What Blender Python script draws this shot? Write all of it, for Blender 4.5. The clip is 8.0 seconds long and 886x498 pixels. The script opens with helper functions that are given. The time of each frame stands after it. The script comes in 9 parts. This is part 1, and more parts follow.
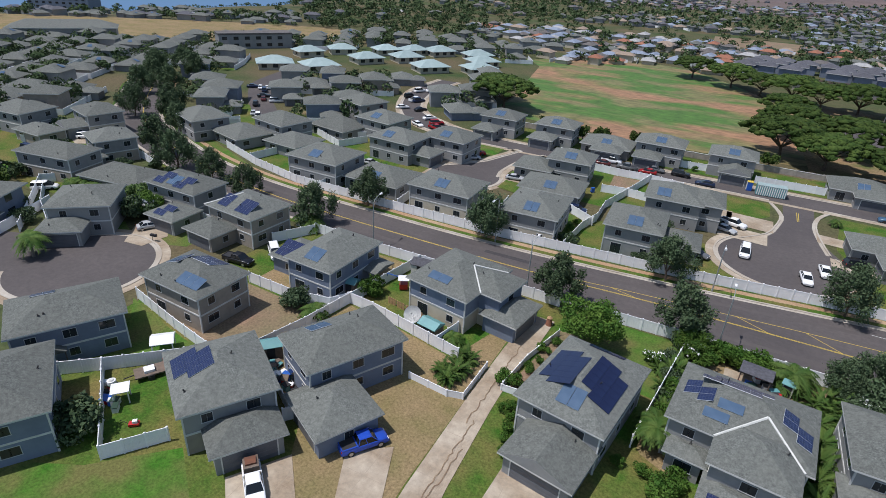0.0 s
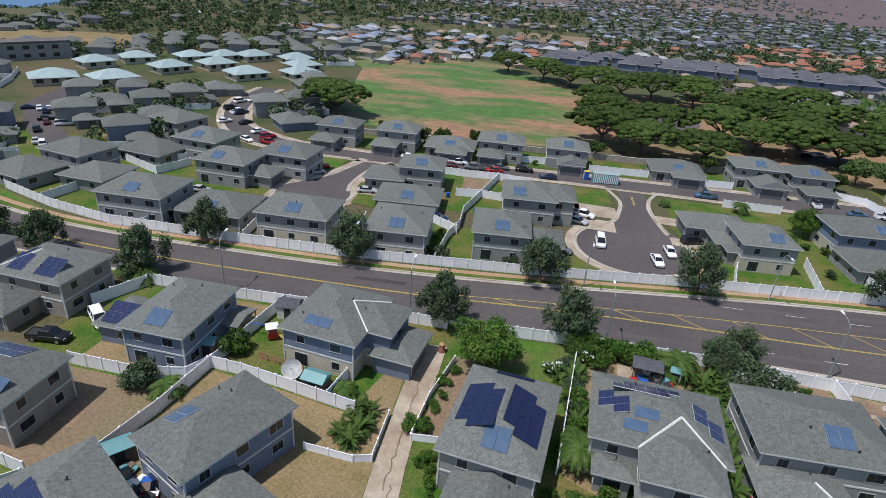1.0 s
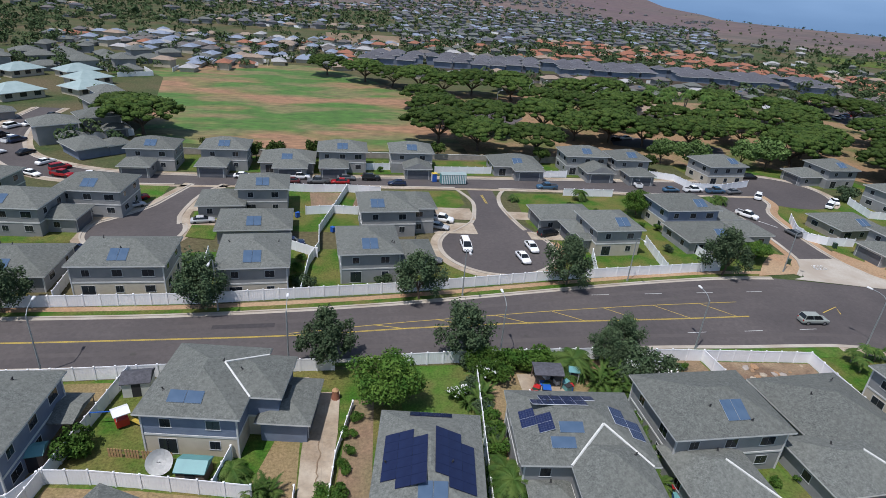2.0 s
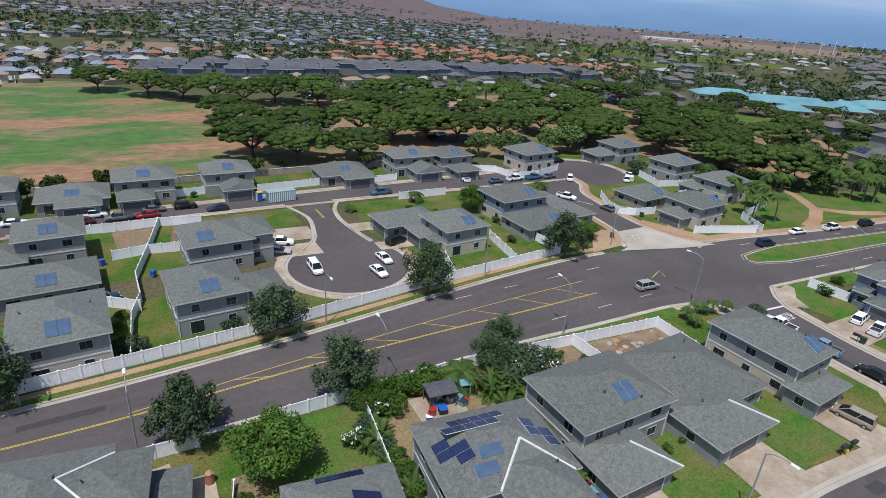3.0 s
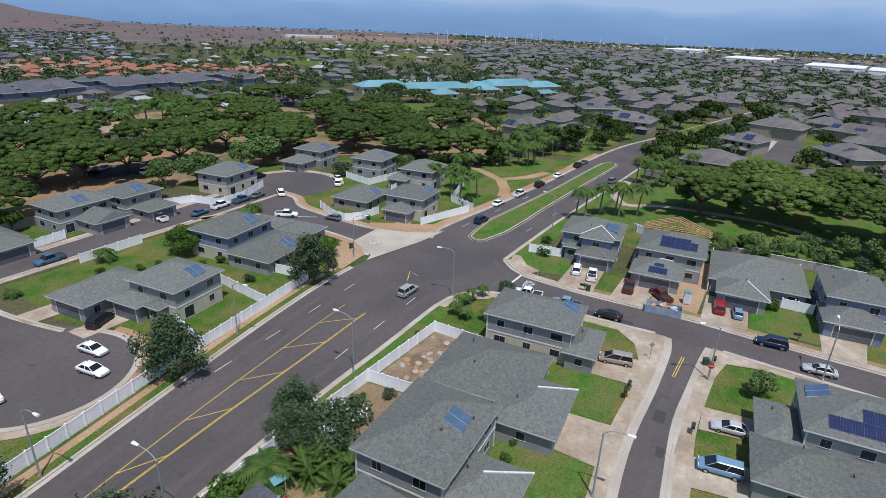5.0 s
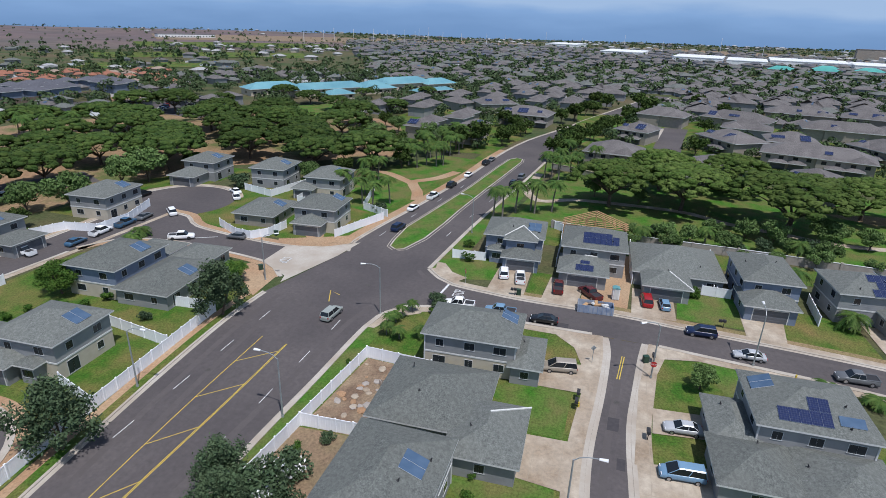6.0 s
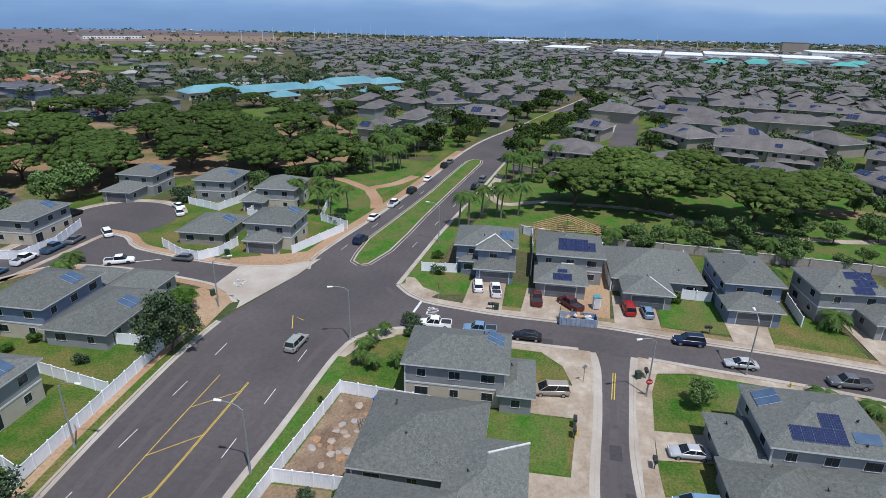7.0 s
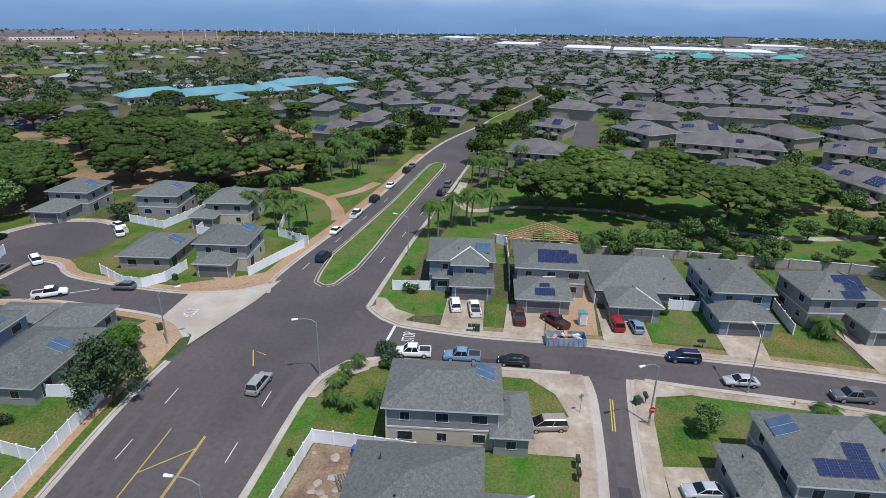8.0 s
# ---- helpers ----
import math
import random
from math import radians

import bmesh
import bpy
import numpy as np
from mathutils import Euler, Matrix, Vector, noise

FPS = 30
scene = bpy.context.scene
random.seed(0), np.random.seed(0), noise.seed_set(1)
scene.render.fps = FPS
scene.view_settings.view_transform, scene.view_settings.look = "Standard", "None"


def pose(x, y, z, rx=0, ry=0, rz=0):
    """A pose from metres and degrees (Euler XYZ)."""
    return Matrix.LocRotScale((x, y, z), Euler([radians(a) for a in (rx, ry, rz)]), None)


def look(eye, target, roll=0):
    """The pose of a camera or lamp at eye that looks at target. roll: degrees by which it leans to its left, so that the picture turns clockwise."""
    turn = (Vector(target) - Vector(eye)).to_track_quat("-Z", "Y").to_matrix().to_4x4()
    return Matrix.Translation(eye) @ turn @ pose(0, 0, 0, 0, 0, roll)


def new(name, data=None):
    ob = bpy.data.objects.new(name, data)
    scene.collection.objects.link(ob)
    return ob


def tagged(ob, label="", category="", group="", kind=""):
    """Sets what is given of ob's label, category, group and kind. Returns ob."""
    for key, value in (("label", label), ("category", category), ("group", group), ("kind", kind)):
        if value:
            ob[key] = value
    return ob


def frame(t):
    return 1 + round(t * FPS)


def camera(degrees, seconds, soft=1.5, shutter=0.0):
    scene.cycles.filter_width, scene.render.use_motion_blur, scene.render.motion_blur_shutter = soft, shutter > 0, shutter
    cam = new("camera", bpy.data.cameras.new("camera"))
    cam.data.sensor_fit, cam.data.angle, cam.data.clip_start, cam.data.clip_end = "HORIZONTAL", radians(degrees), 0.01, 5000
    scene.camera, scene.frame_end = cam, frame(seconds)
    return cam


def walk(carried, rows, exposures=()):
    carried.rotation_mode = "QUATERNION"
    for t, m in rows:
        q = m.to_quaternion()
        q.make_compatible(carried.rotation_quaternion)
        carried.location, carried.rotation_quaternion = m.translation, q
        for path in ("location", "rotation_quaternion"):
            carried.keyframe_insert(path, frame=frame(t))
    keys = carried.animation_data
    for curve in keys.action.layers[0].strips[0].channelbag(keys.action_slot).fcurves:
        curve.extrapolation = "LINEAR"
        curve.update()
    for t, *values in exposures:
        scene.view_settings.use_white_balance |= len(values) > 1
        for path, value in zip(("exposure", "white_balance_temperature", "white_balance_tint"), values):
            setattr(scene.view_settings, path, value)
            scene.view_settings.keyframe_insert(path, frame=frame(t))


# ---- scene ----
cam = camera(75.5, 8.0, 0.55)
PATH = [
    (0, (1.121, 1.676, 43.985), (0.342, 3.274, 43.069), 3.5),
    (0.4, (-2.096, 4.092, 43.926), (-2.669, 5.782, 43.024), 3.4),
    (0.5, (-2.879, 4.677, 43.917), (-3.396, 6.386, 43.014), 3.7),
    (1, (-6.678, 7.564, 43.866), (-6.917, 9.341, 42.979), 4.2),
    (1.5, (-10.173, 10.732, 43.758), (-10.132, 12.533, 42.890), 4.6),
    (1.7, (-11.323, 12.121, 43.714), (-11.165, 13.919, 42.853), 4.6),
    (2.8, (-16.271, 20.341, 43.153), (-15.438, 21.968, 42.342), 4.2),
    (3, (-16.889, 21.827, 43.098), (-15.948, 23.398, 42.294), 4.1),
    (3.5, (-17.731, 25.498, 42.928), (-16.551, 26.910, 42.144), 3.8),
    (3.6, (-17.810, 26.223, 42.918), (-16.592, 27.607, 42.143), 3.6),
    (4, (-17.807, 29.029, 42.856), (-16.435, 30.265, 42.087), 3.5),
    (4.5, (-17.270, 32.328, 42.937), (-15.733, 33.360, 42.179), 3),
    (5, (-15.995, 35.567, 42.990), (-14.337, 36.397, 42.240), 2.4),
    (5.2, (-15.227, 36.785, 42.996), (-13.533, 37.541, 42.247), 2.2),
    (6.3, (-9.796, 43.078, 42.746), (-7.994, 43.526, 42.001), 1.7),
    (6.5, (-8.650, 44.139, 42.734), (-6.840, 44.550, 41.990), 1.5),
    (7, (-5.430, 46.476, 42.744), (-3.608, 46.822, 41.996), 1.4),
    (7.5, (-1.867, 48.479, 42.775), (-0.034, 48.754, 42.025), 1.2),
    (8, (2.008, 50.402, 42.811), (3.849, 50.599, 42.058), 1),
]
walk(cam, [(t, look(eye, target, roll)) for t, eye, target, roll in PATH], [(0, 0, 6470, 10), (2.5, 0, 6420, 10), (5, 0, 6320, 10), (8, 0, 6200, 10)])

# ---- light ----
SUN = (-0.30, -0.25, 0.92)
world = bpy.data.worlds.new("sky")
scene.world = world
world.use_nodes = True
wn = world.node_tree.nodes
sky = wn.new("ShaderNodeTexSky")
sky.sky_type, sky.sun_disc = "NISHITA", False
sky.sun_elevation, sky.sun_rotation = radians(67), radians(230)
sky.air_density, sky.dust_density, sky.ozone_density = 1.0, 0.8, 1.5
wn["Background"].inputs["Strength"].default_value = 0.126
world.node_tree.links.new(sky.outputs[0], wn["Background"].inputs["Color"])
sun_data = bpy.data.lights.new("sun", "SUN")
sun_data.energy, sun_data.angle, sun_data.color = 4.08, radians(0.5), (1.0, 0.97, 0.975)
sun = new("sun", sun_data)
sun.matrix_world = look([c * 100 for c in SUN], (0, 0, 0))

# ---- materials ----
def mat(name, a, b=None, scale=1.0, c=None, big=0.05, rough=0.85, metal=0.0, bump=0.0, bscale=None, rand=0.0, where="Object", stretch=(1, 1, 1), lo=0.35, hi=0.65, spec=0.5, grain=0.0, depth=0.35):
    """Base colour from two noises: a to b at scale, then towards c at the scale big."""
    m = bpy.data.materials.new(name)
    m.use_nodes = True
    n, l = m.node_tree.nodes, m.node_tree.links
    p = n["Principled BSDF"]
    p.inputs["Roughness"].default_value, p.inputs["Metallic"].default_value = rough, metal
    p.inputs["Specular IOR Level"].default_value = spec
    b = b or a
    if where == "World":
        co = n.new("ShaderNodeNewGeometry").outputs["Position"]
    else:
        co = n.new("ShaderNodeTexCoord").outputs["Object"]
    mp = n.new("ShaderNodeMapping")
    mp.inputs["Scale"].default_value = stretch
    l.new(co, mp.inputs[0])

    def noisy(s, detail=5):
        t = n.new("ShaderNodeTexNoise")
        t.inputs["Scale"].default_value, t.inputs["Detail"].default_value = s, detail
        l.new(mp.outputs[0], t.inputs["Vector"])
        r = n.new("ShaderNodeMapRange")
        r.inputs["From Min"].default_value, r.inputs["From Max"].default_value = lo, hi
        l.new(t.outputs["Fac"], r.inputs["Value"])
        return r.outputs["Result"]

    def mix(f, u, v):
        x = n.new("ShaderNodeMix")
        x.data_type = "RGBA"
        l.new(f, x.inputs["Factor"])
        for s, i in ((u, 6), (v, 7)):
            if isinstance(s, tuple):
                x.inputs[i].default_value = (*s, 1)
            else:
                l.new(s, x.inputs[i])
        return x.outputs[2]

    col = mix(noisy(scale), a, b)
    if c:
        col = mix(noisy(big, 4), col, c)
    if grain:
        t = n.new("ShaderNodeTexNoise")
        t.inputs["Scale"].default_value, t.inputs["Detail"].default_value, t.inputs["Roughness"].default_value = grain, 3, 0.7
        l.new(mp.outputs[0], t.inputs["Vector"])
        r = n.new("ShaderNodeMapRange")
        for key, value in (("From Min", 0.3), ("From Max", 0.7), ("To Min", 1 - depth), ("To Max", 1 + depth)):
            r.inputs[key].default_value = value
        l.new(t.outputs["Fac"], r.inputs["Value"])
        h = n.new("ShaderNodeHueSaturation")
        l.new(r.outputs["Result"], h.inputs["Value"])
        l.new(col, h.inputs["Color"])
        col = h.outputs["Color"]
    if rand:
        o = n.new("ShaderNodeObjectInfo")
        r = n.new("ShaderNodeMapRange")
        r.inputs["To Min"].default_value, r.inputs["To Max"].default_value = 1 - rand, 1 + rand
        l.new(o.outputs["Random"], r.inputs["Value"])
        h = n.new("ShaderNodeHueSaturation")
        l.new(r.outputs["Result"], h.inputs["Value"])
        l.new(col, h.inputs["Color"])
        col = h.outputs["Color"]
    l.new(col, p.inputs["Base Color"])
    if bump:
        t = n.new("ShaderNodeTexNoise")
        t.inputs["Scale"].default_value, t.inputs["Detail"].default_value = bscale or scale * 4, 4
        l.new(mp.outputs[0], t.inputs["Vector"])
        k = n.new("ShaderNodeBump")
        k.inputs["Strength"].default_value, k.inputs["Distance"].default_value = bump, 0.05
        l.new(t.outputs["Fac"], k.inputs["Height"])
        l.new(k.outputs[0], p.inputs["Normal"])
    return m


M_EARTH = mat("dry_earth", (0.070, 0.084, 0.034), (0.038, 0.068, 0.022), 0.25, (0.115, 0.092, 0.052), 0.035, where="World", bump=0.4, bscale=3, spec=0.1, grain=1.5, depth=0.35)
M_HILL = mat("dry_hillside", (0.155, 0.105, 0.082), (0.085, 0.075, 0.060), 0.007, (0.115, 0.075, 0.075), 0.0022, where="World", bump=0.3, bscale=0.05, grain=0.03, depth=0.3)
M_LAWN = mat("lawn", (0.040, 0.105, 0.013), (0.088, 0.125, 0.024), 0.7, (0.17, 0.13, 0.05), 0.16, where="World", bump=0.5, bscale=6, lo=0.4, hi=0.75, spec=0.1, grain=3.5, depth=0.4)
M_GREEN = mat("watered_grass", (0.034, 0.115, 0.012), (0.062, 0.155, 0.020), 0.9, (0.125, 0.125, 0.042), 0.20, where="World", bump=0.5, bscale=6, spec=0.1, grain=3.5, depth=0.32)
M_DRYGRASS = mat("dry_grass", (0.22, 0.165, 0.082), (0.15, 0.135, 0.052), 0.35, (0.25, 0.18, 0.10), 0.12, where="World", bump=0.4, bscale=5, spec=0.1, grain=3.5, depth=0.35)
M_DIRT = mat("red_dirt", (0.25, 0.155, 0.10), (0.185, 0.12, 0.075), 0.5, (0.17, 0.135, 0.07), 0.15, where="World", bump=0.6, bscale=4, grain=3, depth=0.35)
M_SAND = mat("sandy_soil", (0.33, 0.19, 0.10), (0.27, 0.16, 0.085), 0.4, (0.36, 0.25, 0.15), 0.1, where="World", bump=0.4, bscale=4, grain=3, depth=0.25)
M_SOIL = mat("brown_soil", (0.18, 0.112, 0.070), (0.13, 0.085, 0.053), 0.8, (0.24, 0.175, 0.11), 0.35, where="World", bump=0.6, bscale=4, grain=3, depth=0.35)
M_FIELD = mat("playing_field", (0.058, 0.13, 0.020), (0.15, 0.14, 0.055), 0.085, (0.26, 0.145, 0.078), 0.040, where="World", stretch=(0.45, 1.0, 1), lo=0.48, hi=0.60, bump=0.3, bscale=2, grain=0.5, depth=0.4)
M_PARK = mat("dry_park_ground", (0.24, 0.165, 0.095), (0.10, 0.115, 0.04), 0.09, (0.26, 0.165, 0.095), 0.04, where="World", lo=0.42, hi=0.58, bump=0.3, bscale=2, spec=0.1, grain=1.2, depth=0.3)
M_ASPHALT = mat("asphalt", (0.108, 0.094, 0.089), (0.091, 0.080, 0.078), 2.0, (0.076, 0.067, 0.066), 0.07, spec=0.25, where="World", rough=0.9, bump=0.3, bscale=30, grain=1.2, depth=0.1)
M_TRACK = mat("oil_darkened_asphalt", (0.094, 0.082, 0.078), (0.078, 0.069, 0.067), 1.2, (0.098, 0.086, 0.082), 0.12, where="World", rough=0.9, spec=0.25, grain=1.2, depth=0.12)
M_PATCH = mat("fresh_asphalt", (0.062, 0.056, 0.058), (0.05, 0.046, 0.048), 2.0, where="World", rough=0.9, spec=0.25)
M_COVER = mat("cast_iron", (0.05, 0.045, 0.042), (0.075, 0.065, 0.055), 6.0, where="World", rough=0.7)
M_CONCRETE = mat("concrete", (0.46, 0.39, 0.30), (0.35, 0.295, 0.225), 1.1, (0.27, 0.205, 0.14), 0.22, where="World", rough=0.9, bump=0.2, bscale=12, grain=2.2, depth=0.2)
M_KERB = mat("kerb_concrete", (0.45, 0.41, 0.35), (0.40, 0.36, 0.305), 3.0, (0.34, 0.29, 0.23), 0.2, where="World", rough=0.9)
M_PAINT_Y = mat("yellow_road_paint", (0.62, 0.44, 0.045), (0.45, 0.33, 0.06), 3.0, where="World", rough=0.7)
M_PAINT_W = mat("white_road_paint", (0.68, 0.68, 0.66), (0.5, 0.5, 0.48), 3.0, where="World", rough=0.7)
M_VINYL = mat("white_vinyl", (0.84, 0.85, 0.86), (0.77, 0.77, 0.78), 0.7, rough=0.45, rand=0.05)
M_ROOF = mat("asphalt_shingles", (0.176, 0.184, 0.168), (0.075, 0.082, 0.075), 6.5, (0.134, 0.140, 0.126), 0.28, lo=0.3, hi=0.7, spec=0.2, stretch=(1, 1, 1), rough=0.95, bump=0.6, bscale=12, rand=0.12, grain=2.4, depth=0.24)
M_ROOF_B = mat("brown_shingles", (0.128, 0.116, 0.110), (0.076, 0.068, 0.066), 8.0, (0.14, 0.128, 0.120), 0.25, rough=0.95, bump=0.5, bscale=14, rand=0.12, grain=3.2, depth=0.4)
M_ROOF_D = mat("dark_roof", (0.10, 0.10, 0.115), (0.07, 0.07, 0.08), 2.0, rough=0.9, rand=0.15, grain=3, depth=0.3)
M_ROOF_O = mat("clay_tile_roof", (0.30, 0.125, 0.075), (0.24, 0.10, 0.06), 2.0, rough=0.9, rand=0.2)
M_ROOF_T = mat("teal_metal_roof", (0.15, 0.32, 0.35), (0.11, 0.26, 0.30), 0.12, rough=0.5, rand=0.08)
M_ROOF_G = mat("green_teal_roof", (0.09, 0.36, 0.31), (0.07, 0.30, 0.26), 0.12, rough=0.5, rand=0.08)
M_ROOF_P = mat("pale_green_roof", (0.31, 0.39, 0.38), (0.26, 0.34, 0.33), 0.5, rough=0.6, rand=0.08)
M_ROOF_TAN = mat("tan_roof", (0.30, 0.225, 0.17), (0.24, 0.185, 0.14), 2.0, rough=0.9)
M_ROOF_BL = mat("faded_blue_roof", (0.22, 0.26, 0.33), (0.18, 0.21, 0.27), 2.0, rough=0.8)
M_PALE = mat("pale_roof", (0.36, 0.35, 0.34), (0.28, 0.28, 0.28), 1.0, rough=0.8)
M_CAP = mat("pale_ridge_cap", (0.62, 0.62, 0.58), (0.5, 0.5, 0.47), 2.0, rough=0.7)
M_TRIM = mat("pale_trim", (0.58, 0.58, 0.55), (0.5, 0.5, 0.48), 1.0, rough=0.6)
M_WALL = [
    mat("grey_siding", (0.23, 0.235, 0.24), (0.19, 0.195, 0.20), 1.0, (0.26, 0.26, 0.25), 0.3, rough=0.7, rand=0.06),
    mat("blue_grey_siding", (0.165, 0.20, 0.265), (0.14, 0.17, 0.23), 1.0, rough=0.7, rand=0.06),
    mat("taupe_siding", (0.30, 0.265, 0.22), (0.25, 0.22, 0.185), 1.0, rough=0.7, rand=0.06),
    mat("cream_siding", (0.47, 0.42, 0.33), (0.42, 0.37, 0.29), 1.0, rough=0.7, rand=0.06),
]
M_GLASS = mat("dark_window_glass", (0.02, 0.025, 0.03), rough=0.08)
# door grey, which also stands in for the shade inside open carports
M_DOOR = mat("garage_door_and_bay_shade", (0.11, 0.115, 0.13), (0.09, 0.095, 0.105), 1.0, rough=0.5, rand=0.1)
M_DARK = mat("dark_recess", (0.025, 0.025, 0.028), rough=0.9)
M_PV = mat("photovoltaic_cells", (0.012, 0.018, 0.055), (0.016, 0.024, 0.075), 2.0, rough=0.16)
M_DARKPV = mat("black_photovoltaic_glass", (0.010, 0.014, 0.045), (0.012, 0.018, 0.055), 1.0, rough=0.2)
M_PVFRAME = mat("aluminium_frame", (0.74, 0.76, 0.79), rough=0.45)
M_FRAME = mat("pale_window_frame", (0.50, 0.51, 0.51), (0.42, 0.43, 0.43), 1.0, rough=0.5)
M_HEATER = mat("solar_heater_glass", (0.06, 0.10, 0.16), (0.08, 0.125, 0.19), 0.8, rough=0.12)
M_PIPE = mat("black_vent_pipe", (0.03, 0.03, 0.03), rough=0.6)
M_TYRE = mat("tyre_rubber", (0.02, 0.02, 0.02), rough=0.85)
M_RIM = mat("alloy_rim", (0.45, 0.45, 0.46), rough=0.3, metal=0.8)
M_CARGLASS = mat("car_glass", (0.012, 0.015, 0.018), rough=0.06)
M_LAMP_POLE = mat("galvanised_pole", (0.32, 0.34, 0.34), (0.26, 0.28, 0.28), 2.0, rough=0.5, metal=0.3)
M_HEADLAMP = mat("headlamp_plastic", (0.7, 0.7, 0.7), rough=0.15)
M_TAIL = mat("red_tail_lens", (0.35, 0.01, 0.01), rough=0.2)
M_BARK = mat("bark", (0.12, 0.085, 0.06), (0.07, 0.05, 0.035), 4.0, rough=0.95, bump=0.6, bscale=8)
M_PALMBARK = mat("palm_bark", (0.22, 0.19, 0.16), (0.15, 0.13, 0.11), 4.0, rough=0.95)
M_LEAF = mat("dark_leaves", (0.044, 0.074, 0.036), (0.085, 0.120, 0.060), 0.9, spec=0.12, rough=0.8, rand=0.15)
M_LEAF_B = mat("bright_leaves", (0.036, 0.088, 0.014), (0.088, 0.150, 0.026), 1.0, spec=0.12, rough=0.75, rand=0.2)
M_LEAF_O = mat("olive_canopy_leaves", (0.028, 0.054, 0.012), (0.058, 0.086, 0.020), 0.5, spec=0.1, rough=0.85, rand=0.22, bump=0.6, bscale=2.2, grain=2.0, depth=0.35)
M_LEAF_S = mat("fresh_canopy_leaves", (0.046, 0.082, 0.016), (0.088, 0.122, 0.030), 0.45, spec=0.1, rough=0.85, rand=0.2, bump=0.6, bscale=2.2, grain=2.0, depth=0.35)
# far foliage: distance haze is put into this greyer, lighter base colour
M_LEAF_F = mat("hazed_green_leaves", (0.042, 0.070, 0.030), (0.075, 0.105, 0.046), 0.12, spec=0.1, rough=0.9)
M_LEAF_L = mat("light_green_leaves", (0.075, 0.13, 0.035), (0.12, 0.18, 0.06), 0.8, spec=0.12, rough=0.8, rand=0.15)
M_FROND = mat("palm_fronds", (0.034, 0.078, 0.014), (0.085, 0.130, 0.028), 0.9, spec=0.15, rough=0.7, rand=0.15)
M_WHITE = mat("white_enamel", (0.78, 0.78, 0.77), (0.68, 0.68, 0.67), 1.0, rough=0.5)
M_BLUE = mat("blue_plastic", (0.02, 0.11, 0.45), (0.02, 0.09, 0.38), 1.0, rough=0.4)
M_SKIP = mat("worn_blue_steel", (0.10, 0.17, 0.30), (0.22, 0.26, 0.33), 1.2, (0.36, 0.38, 0.42), 0.5, rough=0.6)
M_SKIPRIB = mat("pale_blue_steel", (0.28, 0.34, 0.44), (0.20, 0.26, 0.38), 2.0, rough=0.6)
M_RUST = mat("rusty_steel", (0.16, 0.06, 0.03), (0.10, 0.045, 0.03), 2.0, rough=0.8)
M_WOOD = mat("raw_timber", (0.42, 0.26, 0.13), (0.34, 0.20, 0.10), 2.0, rough=0.85)
M_OLDWOOD = mat("weathered_wood", (0.17, 0.13, 0.10), (0.12, 0.09, 0.07), 2.0, rough=0.9)
M_RED = mat("red_enamel", (0.42, 0.02, 0.02), rough=0.4)
M_TEALBOX = mat("teal_plastic", (0.12, 0.30, 0.30), (0.10, 0.25, 0.26), 1.0, rough=0.5)
M_GREENBIN = mat("dark_green_plastic", (0.02, 0.05, 0.03), rough=0.5)
M_ROCKWALL = mat("pale_block_wall", (0.36, 0.32, 0.28), (0.28, 0.25, 0.22), 1.0, rough=0.9)


def grid_lines(m, colour, cell, line):
    """Adds the fine pale lines between the cells of a panel."""
    n, l = m.node_tree.nodes, m.node_tree.links
    p = n["Principled BSDF"]
    old = p.inputs["Base Color"].links[0].from_socket
    co = n.new("ShaderNodeTexCoord")
    br = n.new("ShaderNodeTexBrick")
    br.offset, br.squash = 0.0, 1.0
    for key, value in (("Scale", 1.0), ("Mortar Size", line), ("Mortar Smooth", 0.0), ("Brick Width", cell), ("Row Height", cell)):
        br.inputs[key].default_value = value
    l.new(co.outputs["Object"], br.inputs["Vector"])
    l.new(old, br.inputs["Color1"])
    l.new(old, br.inputs["Color2"])
    br.inputs["Mortar"].default_value = (*colour, 1)
    l.new(br.outputs["Color"], p.inputs["Base Color"])


grid_lines(M_CONCRETE, (0.30, 0.25, 0.19), 3.0, 0.02)
grid_lines(M_PV, (0.07, 0.08, 0.12), 0.26, 0.010)

# ---- mesh helpers ----
def mesh_of(bm, name, *mats):
    bm.normal_update()
    me = bpy.data.meshes.new(name)
    bm.to_mesh(me)
    bm.free()
    for m in mats:
        me.materials.append(m)
    return me


def part(name, me, parent, m=None, label=""):
    """Links a mesh as one part under a thing or under a part, at the pose m."""
    ob = new(name, me)
    ob.parent = parent
    if m is not None:
        ob.matrix_basis = m
    if label:
        ob["label"] = label
    return ob


def box(bm, x0, x1, y0, y1, z0, z1, mi=0):
    v = [bm.verts.new(p) for p in ((x0, y0, z0), (x1, y0, z0), (x1, y1, z0), (x0, y1, z0), (x0, y0, z1), (x1, y0, z1), (x1, y1, z1), (x0, y1, z1))]
    for f in ((3, 2, 1, 0), (4, 5, 6, 7), (0, 1, 5, 4), (1, 2, 6, 5), (2, 3, 7, 6), (3, 0, 4, 7)):
        bm.faces.new([v[i] for i in f]).material_index = mi
    return v


def box_mesh(name, m, *b):
    bm = bmesh.new()
    box(bm, *b)
    return mesh_of(bm, name, m)


CACHE = {}


def cached(key, make):
    if key not in CACHE:
        CACHE[key] = make()
    return CACHE[key]


